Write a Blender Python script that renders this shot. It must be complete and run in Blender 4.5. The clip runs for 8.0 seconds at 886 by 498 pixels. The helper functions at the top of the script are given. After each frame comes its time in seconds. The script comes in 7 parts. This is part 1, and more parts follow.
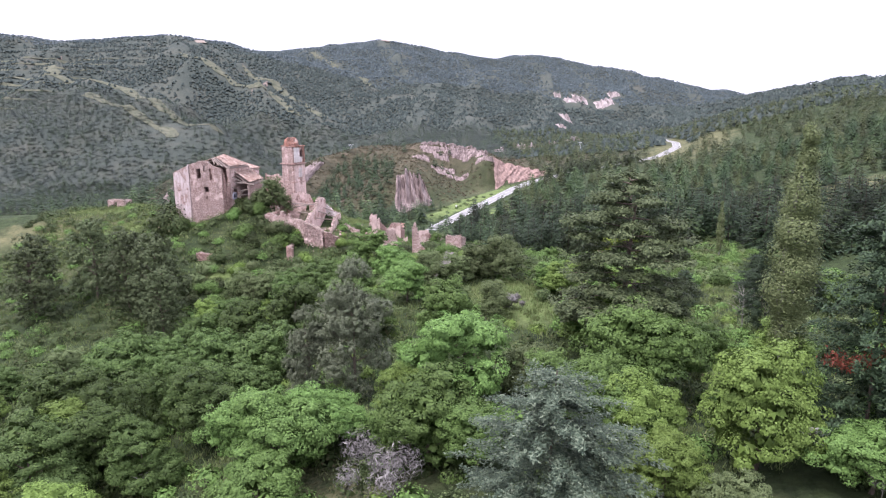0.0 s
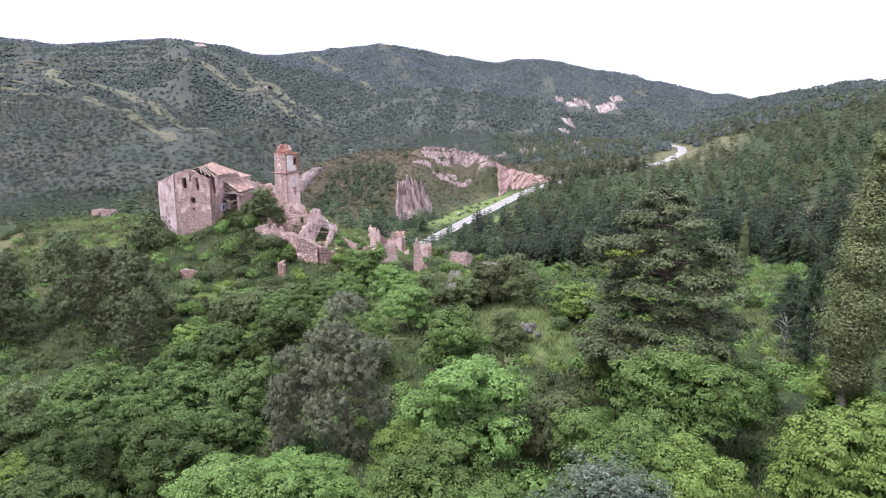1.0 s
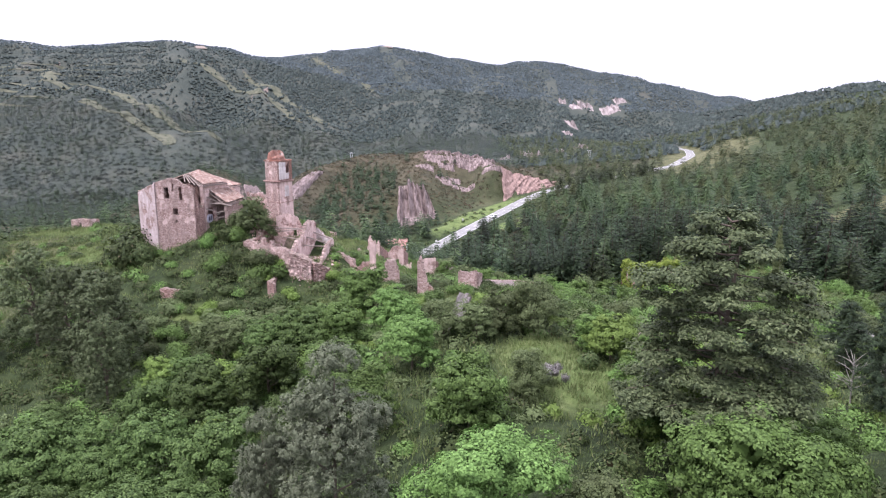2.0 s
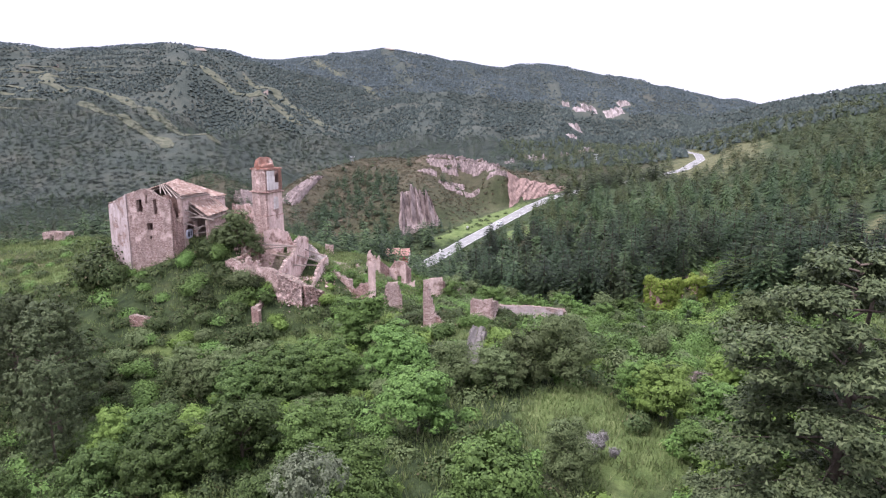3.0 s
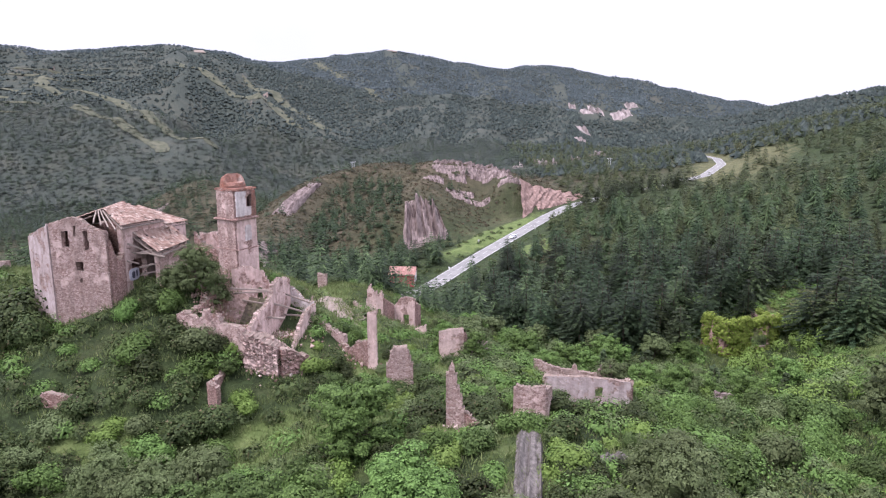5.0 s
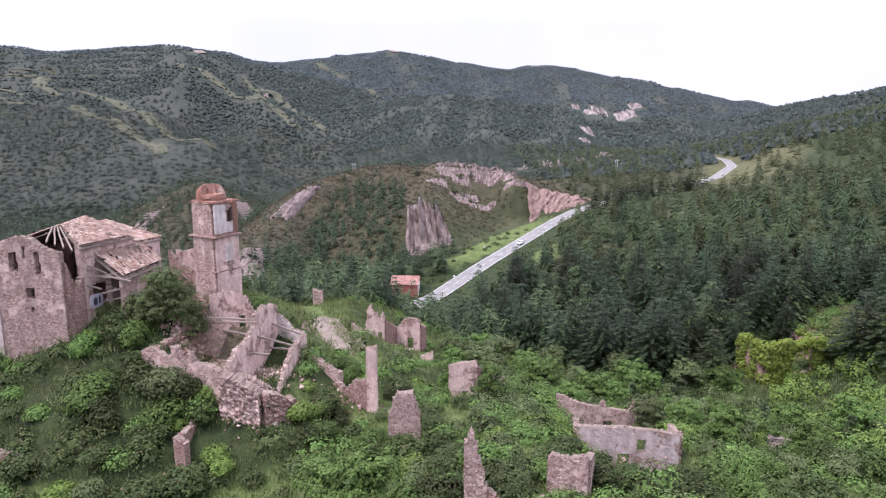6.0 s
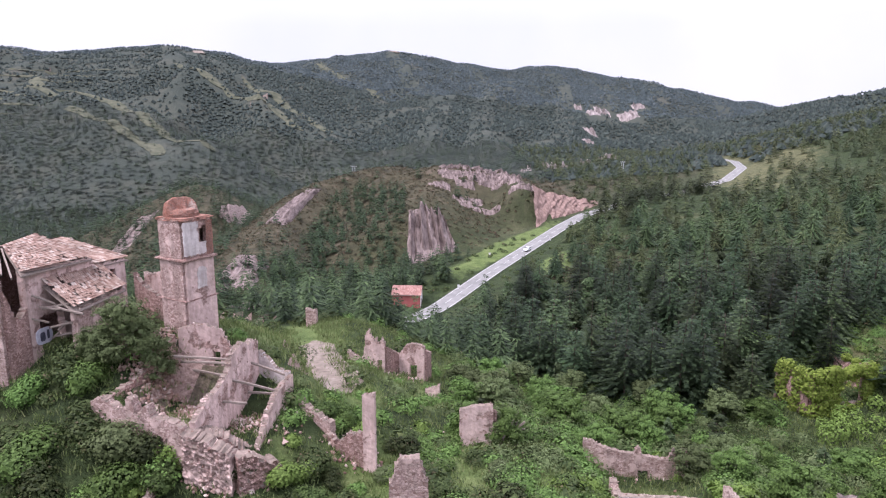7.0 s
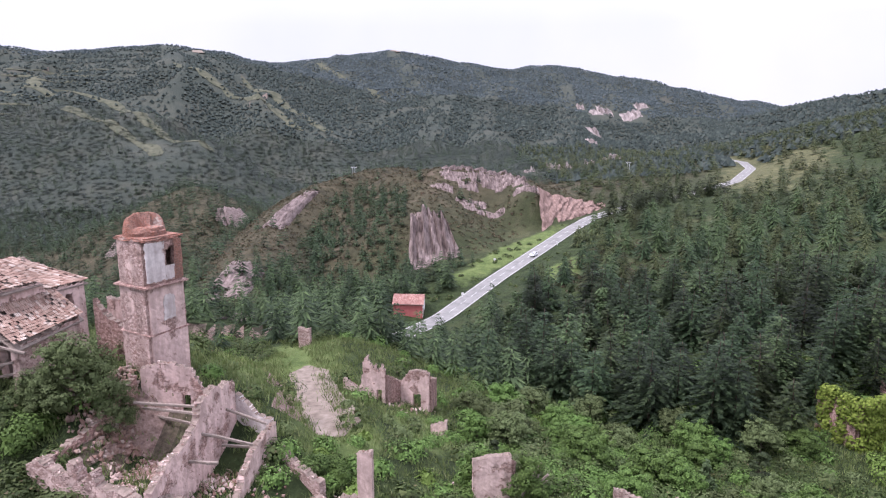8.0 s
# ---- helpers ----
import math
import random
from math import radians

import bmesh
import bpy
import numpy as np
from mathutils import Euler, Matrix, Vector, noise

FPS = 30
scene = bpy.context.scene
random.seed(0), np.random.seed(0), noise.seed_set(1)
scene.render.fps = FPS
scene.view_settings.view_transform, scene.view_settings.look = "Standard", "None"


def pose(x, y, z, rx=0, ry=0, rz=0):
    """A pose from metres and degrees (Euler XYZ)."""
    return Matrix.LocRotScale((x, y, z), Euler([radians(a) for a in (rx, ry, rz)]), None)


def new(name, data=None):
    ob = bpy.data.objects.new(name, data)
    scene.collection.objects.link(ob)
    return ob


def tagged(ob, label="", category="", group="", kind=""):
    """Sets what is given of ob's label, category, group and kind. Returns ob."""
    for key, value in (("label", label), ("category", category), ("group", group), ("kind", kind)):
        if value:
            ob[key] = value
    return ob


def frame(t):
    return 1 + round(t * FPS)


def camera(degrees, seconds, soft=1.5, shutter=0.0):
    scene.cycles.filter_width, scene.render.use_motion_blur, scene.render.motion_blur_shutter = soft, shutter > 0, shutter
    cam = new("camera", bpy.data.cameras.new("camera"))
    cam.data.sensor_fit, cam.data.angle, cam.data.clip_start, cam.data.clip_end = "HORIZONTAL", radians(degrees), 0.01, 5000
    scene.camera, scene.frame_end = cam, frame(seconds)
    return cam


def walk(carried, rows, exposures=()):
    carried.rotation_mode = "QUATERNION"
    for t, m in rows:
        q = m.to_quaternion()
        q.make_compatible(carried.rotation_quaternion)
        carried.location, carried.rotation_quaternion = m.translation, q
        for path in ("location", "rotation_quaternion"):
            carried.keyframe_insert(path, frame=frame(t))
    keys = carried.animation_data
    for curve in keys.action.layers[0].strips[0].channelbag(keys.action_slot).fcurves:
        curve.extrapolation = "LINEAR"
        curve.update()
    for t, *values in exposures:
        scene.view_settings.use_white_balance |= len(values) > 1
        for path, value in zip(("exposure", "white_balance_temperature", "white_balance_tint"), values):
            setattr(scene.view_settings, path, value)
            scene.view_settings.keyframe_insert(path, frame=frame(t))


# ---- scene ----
cam = camera(66.5, 8.0, soft=1.2)
METRES, EYE, TILT, LEAN, TURN = 100.0, 60.0, -11.5, 0.0, 0.2
ROWS = [
    (0.0, 0.0, 0.0, 0.0, 0.0, -0.83, -0.14),
    (0.5, -0.0025, 0.0502, 0.0112, 0.04, -0.65, -0.15),
    (1.0, -0.0058, 0.1022, 0.0222, 0.08, -0.51, -0.18),
    (1.5, -0.0098, 0.1574, 0.0335, 0.14, -0.42, -0.19),
    (3.0, -0.0261, 0.363, 0.074, 0.33, -0.09, -0.23),
    (3.5, -0.033, 0.4339, 0.0882, 0.38, -0.04, -0.22),
    (4.0, -0.0397, 0.5034, 0.1021, 0.46, 0.01, -0.2),
    (4.5, -0.0468, 0.5706, 0.1157, 0.5, 0.08, -0.18),
    (6.0, -0.0653, 0.7565, 0.1536, 0.69, 0.17, -0.12),
    (6.5, -0.071, 0.8171, 0.1659, 0.73, 0.22, -0.13),
    (7.0, -0.0762, 0.8744, 0.1779, 0.76, 0.23, -0.12),
    (7.5, -0.0812, 0.9276, 0.1892, 0.79, 0.24, -0.12),
    (8.0, -0.0852, 0.9761, 0.1991, 0.84, 0.21, -0.08),
]
walk(cam, [(t, pose(0, 0, EYE, TILT, LEAN, TURN) @ pose(METRES * x, METRES * y, METRES * z, 90 + pitch, roll, yaw)) for t, x, y, z, yaw, pitch, roll in ROWS],
     exposures=[(0.0, 1.25, 6250, 25), (4.0, 0.97, 6250, 25), (8.0, 0.8, 6250, 25)])

# ---- overcast sky and a weak wide sun ----
SUN_UP, SUN_ROUND = radians(64), radians(245)
world = bpy.data.worlds.new("overcast")
scene.world = world
world.use_nodes = True
wn, wl = world.node_tree.nodes, world.node_tree.links
bg = wn["Background"]
sky = wn.new("ShaderNodeTexSky")
sky.sky_type, sky.sun_disc, sky.sun_elevation, sky.sun_rotation = "NISHITA", False, SUN_UP, SUN_ROUND
sky.dust_density, sky.air_density = 3.0, 1.0
cloud_noise = wn.new("ShaderNodeTexNoise")
cloud_noise.inputs["Scale"].default_value, cloud_noise.inputs["Detail"].default_value = 2.2, 5
cloud_ramp = wn.new("ShaderNodeValToRGB")
cloud_ramp.color_ramp.elements[0].position, cloud_ramp.color_ramp.elements[0].color = 0.3, (10.2, 11.0, 12.6, 1)
cloud_ramp.color_ramp.elements[1].position, cloud_ramp.color_ramp.elements[1].color = 0.65, (12.4, 12.9, 14.0, 1)
cover = wn.new("ShaderNodeMix")
cover.data_type = "RGBA"
cover.inputs[0].default_value = 0.9
wl.new(cloud_noise.outputs["Fac"], cloud_ramp.inputs["Fac"])
wl.new(sky.outputs["Color"], cover.inputs[6])
wl.new(cloud_ramp.outputs["Color"], cover.inputs[7])
# an overcast sky is about three times as bright overhead as at the horizon
sky_way = wn.new("ShaderNodeTexCoord")
sky_up = wn.new("ShaderNodeSeparateXYZ")
sky_rise = wn.new("ShaderNodeMapRange")
sky_rise.inputs[1].default_value, sky_rise.inputs[2].default_value = 0.12, 1.0
sky_rise.inputs[3].default_value, sky_rise.inputs[4].default_value = 0.052, 0.15
wl.new(sky_way.outputs["Generated"], sky_up.inputs[0])
wl.new(sky_up.outputs["Z"], sky_rise.inputs[0])
wl.new(sky_rise.outputs[0], bg.inputs["Strength"])
wl.new(cover.outputs[2], bg.inputs["Color"])
sun = new("sun", bpy.data.lights.new("sun", "SUN"))
sun.data.energy, sun.data.angle, sun.data.color = 2.5, radians(16), (1.0, 0.98, 0.95)
sun.matrix_world = Matrix.Rotation(-SUN_ROUND, 4, "Z") @ Matrix.Rotation(SUN_UP - radians(90), 4, "X")

# ---- materials ----
def shader(name):
    m = bpy.data.materials.new(name)
    m.use_nodes = True
    p = m.node_tree.nodes["Principled BSDF"]
    p.inputs["Specular IOR Level"].default_value = 0.06
    return m, m.node_tree.nodes, m.node_tree.links, p


def noise_node(n, l, scale, detail=4, rough=0.6, stretch=None, random_shift=False):
    co = n.new("ShaderNodeTexCoord")
    out = co.outputs["Object"]
    if stretch or random_shift:
        mp = n.new("ShaderNodeMapping")
        mp.inputs["Scale"].default_value = stretch or (1, 1, 1)
        l.new(out, mp.inputs["Vector"])
        out = mp.outputs["Vector"]
    t = n.new("ShaderNodeTexNoise")
    t.inputs["Scale"].default_value, t.inputs["Detail"].default_value, t.inputs["Roughness"].default_value = scale, detail, rough
    l.new(out, t.inputs["Vector"])
    return t.outputs["Fac"]


def ramp(n, l, fac, stops):
    r = n.new("ShaderNodeValToRGB")
    while len(r.color_ramp.elements) < len(stops):
        r.color_ramp.elements.new(0.5)
    for e, (p, c) in zip(r.color_ramp.elements, stops):
        e.position, e.color = p, (*c, 1)
    l.new(fac, r.inputs["Fac"])
    return r.outputs["Color"]


def blend(n, l, fac, a, b, how="MIX"):
    m = n.new("ShaderNodeMix")
    m.data_type, m.blend_type = "RGBA", how
    for k, v in ((0, fac), (6, a), (7, b)):
        if hasattr(v, "is_linked"):
            l.new(v, m.inputs[k])
        else:
            m.inputs[k].default_value = v if k == 0 else (*v, 1)
    return m.outputs[2]


def sharpen(n, l, fac, lo, hi):
    m = n.new("ShaderNodeMapRange")
    m.inputs[1].default_value, m.inputs[2].default_value = lo, hi
    l.new(fac, m.inputs[0])
    return m.outputs[0]


def bump(n, l, p, height, strength, distance):
    b = n.new("ShaderNodeBump")
    b.inputs["Strength"].default_value, b.inputs["Distance"].default_value = strength, distance
    l.new(height, b.inputs["Height"])
    l.new(b.outputs["Normal"], p.inputs["Normal"])


def masonry(name, light, dark, mortar, scale=2.6, plaster=None, plaster_share=0.5, flat=1.5):
    """Rubble stone in mortar, with weather stains; plaster: colour of the remains of render on it."""
    m, n, l, p = shader(name)
    co = n.new("ShaderNodeTexCoord")
    mp = n.new("ShaderNodeMapping")
    mp.inputs["Scale"].default_value = (1, 1, flat)
    l.new(co.outputs["Object"], mp.inputs["Vector"])
    v = n.new("ShaderNodeTexVoronoi")
    v.inputs["Scale"].default_value = scale
    e = n.new("ShaderNodeTexVoronoi")
    e.feature = "DISTANCE_TO_EDGE"
    e.inputs["Scale"].default_value = scale
    l.new(mp.outputs["Vector"], v.inputs["Vector"])
    l.new(mp.outputs["Vector"], e.inputs["Vector"])
    hue = n.new("ShaderNodeSeparateColor")
    l.new(v.outputs["Color"], hue.inputs["Color"])
    stone = ramp(n, l, hue.outputs[0], [(0.0, dark), (0.45, tuple((a + b) / 2 for a, b in zip(light, dark))), (1.0, light)])
    joint = sharpen(n, l, e.outputs["Distance"], 0.02, 0.09)
    col = blend(n, l, joint, mortar, stone)
    grit = noise_node(n, l, 9, 4, 0.7)
    col = blend(n, l, 0.4, col, ramp(n, l, grit, [(0.3, (0.12, 0.12, 0.12)), (0.7, (0.9, 0.9, 0.9))]), "SOFT_LIGHT")
    height = joint
    if plaster:
        lo = 0.5 + (0.5 - plaster_share) * 0.5
        here = sharpen(n, l, noise_node(n, l, 0.5, 7, 0.7), lo, lo + 0.04)
        tint = ramp(n, l, noise_node(n, l, 1.7, 6, 0.7), [(0.3, tuple(c * 0.62 for c in plaster)), (0.55, plaster), (0.8, tuple(min(0.8, c * 1.15) for c in plaster))])
        col = blend(n, l, here, col, tint)
        mx = n.new("ShaderNodeMath")
        mx.operation = "MAXIMUM"
        l.new(joint, mx.inputs[0])
        l.new(here, mx.inputs[1])
        height = mx.outputs[0]
    stain = sharpen(n, l, noise_node(n, l, 0.35, 6, 0.65), 0.35, 0.7)
    col = blend(n, l, stain, blend(n, l, 0.35, col, (0.3, 0.2, 0.17)), col)
    run = sharpen(n, l, noise_node(n, l, 1.3, 5, 0.6, (1, 1, 0.18)), 0.36, 0.6)
    col = blend(n, l, run, blend(n, l, 0.42, col, (0.16, 0.12, 0.105)), col)
    l.new(col, p.inputs["Base Color"])
    p.inputs["Roughness"].default_value = 0.92
    bump(n, l, p, height, 1.0, 0.09)
    return m


def foliage(name, stops, spread=0.12, through_light=0.22, rough=0.6, clumps=0.35, clump_size=0.4):
    """Leaves whose hue varies from leaf to leaf and from plant to plant."""
    m, n, l, p = shader(name)
    g = n.new("ShaderNodeNewGeometry")
    o = n.new("ShaderNodeObjectInfo")
    col = ramp(n, l, g.outputs["Random Per Island"], stops)
    hsv = n.new("ShaderNodeHueSaturation")
    value = n.new("ShaderNodeMapRange")
    value.inputs[3].default_value, value.inputs[4].default_value = 1 - spread * 2, 1 + spread * 2
    hue = n.new("ShaderNodeMapRange")
    hue.inputs[3].default_value, hue.inputs[4].default_value = 0.5 - spread * 0.05, 0.5 + spread * 0.05
    l.new(o.outputs["Random"], value.inputs[0])
    l.new(o.outputs["Random"], hue.inputs[0])
    l.new(value.outputs[0], hsv.inputs["Value"])
    l.new(hue.outputs[0], hsv.inputs["Hue"])
    clump = n.new("ShaderNodeMapRange")
    clump.inputs[1].default_value, clump.inputs[2].default_value = 0.32, 0.68
    clump.inputs[3].default_value, clump.inputs[4].default_value = 1 - clumps, 1 + clumps
    l.new(noise_node(n, l, clump_size, 3, 0.55), clump.inputs[0])
    grey = n.new("ShaderNodeVectorMath")
    grey.operation = "SCALE"
    l.new(col, grey.inputs[0])
    l.new(clump.outputs[0], grey.inputs["Scale"])
    l.new(grey.outputs[0], hsv.inputs["Color"])
    l.new(hsv.outputs["Color"], p.inputs["Base Color"])
    p.inputs["Roughness"].default_value = rough
    p.inputs["Specular IOR Level"].default_value = 0.1
    tr = n.new("ShaderNodeBsdfTranslucent")
    l.new(hsv.outputs["Color"], tr.inputs["Color"])
    mix = n.new("ShaderNodeMixShader")
    mix.inputs[0].default_value = through_light
    l.new(p.outputs[0], mix.inputs[1])
    l.new(tr.outputs[0], mix.inputs[2])
    l.new(mix.outputs[0], n["Material Output"].inputs["Surface"])
    return m


def plain(name, a, b, scale, rough=0.85, stretch=None, relief=0.3, depth=0.03):
    m, n, l, p = shader(name)
    f = noise_node(n, l, scale, 6, 0.65, stretch)
    l.new(ramp(n, l, f, [(0.3, a), (0.7, b)]), p.inputs["Base Color"])
    p.inputs["Roughness"].default_value = rough
    if rough < 0.7:
        p.inputs["Specular IOR Level"].default_value = 0.5
    bump(n, l, p, f, relief, depth)
    return m


STONE = masonry("red_rubble_stone", (0.6, 0.411, 0.366), (0.216, 0.111, 0.0939), (0.241, 0.149, 0.128), scale=4.2)
STONE_PALE = masonry("pale_rubble_stone", (0.676, 0.517, 0.473), (0.262, 0.16, 0.139), (0.325, 0.23, 0.204), scale=4.2, plaster=(0.619, 0.466, 0.424), plaster_share=0.42)
PLASTER = masonry("pink_plaster_on_rubble", (0.6, 0.424, 0.376), (0.244, 0.139, 0.115), (0.301, 0.206, 0.184), scale=4.0, plaster=(0.657, 0.492, 0.451), plaster_share=0.66)
PLASTER_WHITE = masonry("white_plaster_on_rubble", (0.543, 0.403, 0.356), (0.244, 0.15, 0.127), (0.469, 0.356, 0.319), plaster=(0.68, 0.628, 0.615), plaster_share=0.78)
PLASTER_GREY = masonry("grey_lilac_plaster", (0.469, 0.348, 0.312), (0.254, 0.16, 0.139), (0.289, 0.206, 0.189), scale=4.0, plaster=(0.488, 0.416, 0.411), plaster_share=0.65)
BRICK = masonry("red_brick", (0.464, 0.202, 0.141), (0.202, 0.0706, 0.0504), (0.423, 0.312, 0.262), scale=5.0, flat=3.0, plaster=(0.504, 0.423, 0.373), plaster_share=0.3)
TILE = foliage("old_roof_tile", [(0.0, (0.17, 0.105, 0.085)), (0.4, (0.235, 0.16, 0.13)), (0.8, (0.28, 0.205, 0.17)), (1.0, (0.36, 0.3, 0.265))], 0.05, 0.0, 0.9, 0.3)
TIMBER = plain("weathered_timber", (0.12, 0.095, 0.08), (0.3, 0.25, 0.22), 3, stretch=(1, 1, 8))
RED_TILE = foliage("red_clay_tile", [(0.0, (0.23, 0.115, 0.1)), (0.6, (0.3, 0.165, 0.145)), (1.0, (0.38, 0.24, 0.21))], 0.05, 0.0, 0.9, 0.15)
BARK = plain("bark", (0.05, 0.04, 0.033), (0.14, 0.11, 0.09), 4, stretch=(1, 1, 0.3))
BARK_PALE = plain("pale_bark", (0.13, 0.12, 0.105), (0.3, 0.28, 0.255), 3, stretch=(1, 1, 0.4))
LEAF = foliage("walnut_leaves", [(0.0, (0.043, 0.076, 0.0196)), (0.5, (0.0705, 0.121, 0.0305)), (1.0, (0.103, 0.167, 0.0466))], 0.17, 0.12, clumps=0.1)
LEAF_LIGHT = foliage("light_leaves", [(0.0, (0.07, 0.11, 0.0228)), (0.5, (0.0954, 0.147, 0.0335)), (1.0, (0.127, 0.185, 0.0469))], 0.1, 0.12, clumps=0.08)
IVY = foliage("sunlit_ivy", [(0.0, (0.08, 0.115, 0.018)), (0.5, (0.125, 0.172, 0.03)), (1.0, (0.175, 0.22, 0.045))], 0.1, 0.12, clumps=0.2)
LEAF_GREY = foliage("grey_green_leaves", [(0.0, (0.0491, 0.0664, 0.0259)), (0.5, (0.0703, 0.0926, 0.0373)), (1.0, (0.0988, 0.122, 0.0538))], 0.15, 0.12, clumps=0.1)
SCRUB = foliage("scrub_leaves", [(0.0, (0.0238, 0.0355, 0.0128)), (0.5, (0.0395, 0.0577, 0.0194)), (0.93, (0.0617, 0.079, 0.0283)), (1.0, (0.0873, 0.0672, 0.041))], 0.2, 0.12, clumps=0.35, clump_size=0.12)
NEEDLE = foliage("fir_needles", [(0.0, (0.0239, 0.0365, 0.0161)), (0.7, (0.0396, 0.0575, 0.025)), (1.0, (0.0596, 0.0812, 0.0355))], 0.3, 0.05, clumps=0.15, clump_size=0.14)
NEEDLE_WARM = foliage("yellowish_needles", [(0.0, (0.0286, 0.0362, 0.0156)), (0.6, (0.0466, 0.0568, 0.0244)), (1.0, (0.0726, 0.0816, 0.0362))], 0.25, 0.05, clumps=0.15, clump_size=0.14)
NEEDLE_DARK = foliage("dark_needles", [(0.0, (0.0139, 0.0241, 0.0123)), (0.7, (0.0245, 0.0401, 0.0191)), (1.0, (0.0431, 0.0641, 0.0301))], 0.28, 0.05, clumps=0.12, clump_size=0.14)
HEATH = foliage("brown_green_heath", [(0.0, (0.0455, 0.0446, 0.0245)), (0.5, (0.0759, 0.0696, 0.0385)), (0.85, (0.106, 0.0892, 0.0524)), (1.0, (0.131, 0.0846, 0.0612))], 0.1, clumps=0.25)
NEEDLE_BLUE = foliage("cedar_needles", [(0.0, (0.0252, 0.0389, 0.0259)), (0.6, (0.0562, 0.0778, 0.0504)), (1.0, (0.119, 0.144, 0.0976))], 0.1, 0.05, clumps=0.1)
NEEDLE_PINE = foliage("pine_needles", [(0.0, (0.031, 0.043, 0.019)), (0.5, (0.051, 0.068, 0.029)), (1.0, (0.087, 0.106, 0.05))], 0.12, 0.04, clumps=0.12)
NEEDLE_GREY = foliage("grey_pine_needles", [(0.0, (0.0528, 0.064, 0.0368)), (0.6, (0.084, 0.0976, 0.0592)), (1.0, (0.12, 0.132, 0.0864))], 0.1, 0.05, clumps=0.12)
LEAF_OLIVE = foliage("olive_green_leaves", [(0.0, (0.0282, 0.0488, 0.0137)), (0.5, (0.0489, 0.08, 0.022)), (1.0, (0.0777, 0.116, 0.0364))], 0.15, 0.12, clumps=0.1)
# far pines: aerial haze mixed into the needle colour, bluer and paler for the ridge
NEEDLE_FAR = foliage("hazed_far_needles", [(0.0, (0.0168, 0.0247, 0.0221)), (0.6, (0.0265, 0.0367, 0.0319)), (1.0, (0.042, 0.053, 0.0442))], 0.1, 0.0, clumps=0.15)
NEEDLE_HIGH = foliage("hazed_ridge_needles", [(0.0, (0.0381, 0.0528, 0.0566)), (0.6, (0.0558, 0.0744, 0.0774)), (1.0, (0.082, 0.101, 0.103))], 0.1, 0.0, clumps=0.15)
LOOSE_STONE = foliage("loose_building_stone", [(0.0, (0.15, 0.085, 0.07)), (0.4, (0.27, 0.19, 0.16)), (0.8, (0.36, 0.27, 0.24)), (1.0, (0.46, 0.38, 0.34))], 0.0, 0.0, 0.9, 0.2)
POPLAR_LEAF = foliage("poplar_leaves", [(0.0, (0.0633, 0.0821, 0.033)), (0.5, (0.095, 0.12, 0.049)), (1.0, (0.132, 0.155, 0.0691))], 0.08, 0.12, clumps=0.1)
DEAD_LEAF = foliage("dead_red_needles", [(0.0, (0.07, 0.022, 0.015)), (1.0, (0.16, 0.045, 0.03))], 0.1)
GRASS = foliage("grass_blades", [(0.0, (0.0821, 0.117, 0.0394)), (0.6, (0.138, 0.182, 0.0673)), (1.0, (0.204, 0.222, 0.103))], 0.1, clumps=0.3)
ROCK = plain("red_grey_rock", (0.085, 0.062, 0.058), (0.36, 0.285, 0.265), 1.3, stretch=(1.0, 2.2, 0.22), relief=1.0, depth=0.6)
ROCK_RIB = plain("lichened_grey_rock", (0.0585, 0.0515, 0.0468), (0.187, 0.168, 0.156), 2.4, stretch=(1, 1, 0.6), relief=1.0, depth=0.2)
ASPHALT = plain("pale_asphalt", (0.13, 0.128, 0.125), (0.225, 0.22, 0.213), 0.35, relief=0.1)
WALL_HEAD = plain("weathered_wall_head", (0.1, 0.08, 0.066), (0.26, 0.2, 0.172), 1.6, relief=0.8, depth=0.1)
DRY_GRASS = plain("dry_mountain_grass", (0.046, 0.053, 0.036), (0.105, 0.104, 0.072), 0.12, relief=0.5, depth=0.3)
LINE = plain("road_paint", (0.38, 0.38, 0.37), (0.5, 0.5, 0.49), 0.8, relief=0.1)


# open grass: centre, half length and width, turn in degrees
GREEN_SPOTS = [(13, 356, 46, 6.5, 57), (27, 318, 20, 6, 62), (-31, 182, 26, 8, 95), (10.5, 91, 10, 7, 80), (-4, 138, 24, 18, 60), (-24, 128, 12, 5, 0), (14, 132, 14, 10, 100), (-20, 160, 10, 5, 100), (-70, 158, 16, 12, 0), (-86, 182, 14, 9, 0), (30, 128, 12, 6, 100), (57, 118, 9, 7, 0), (62, 150, 22, 11, 95), (-12, 172, 8, 5, 100), (-40, 128, 10, 3, 0)]
YELLOW_SPOTS = [(186, 520, 80, 34, 62), (226, 640, 60, 26, 70), (66, 200, 14, 9, 30), (-95, 163, 18, 9, 20), (138, 240, 26, 12, 30)]


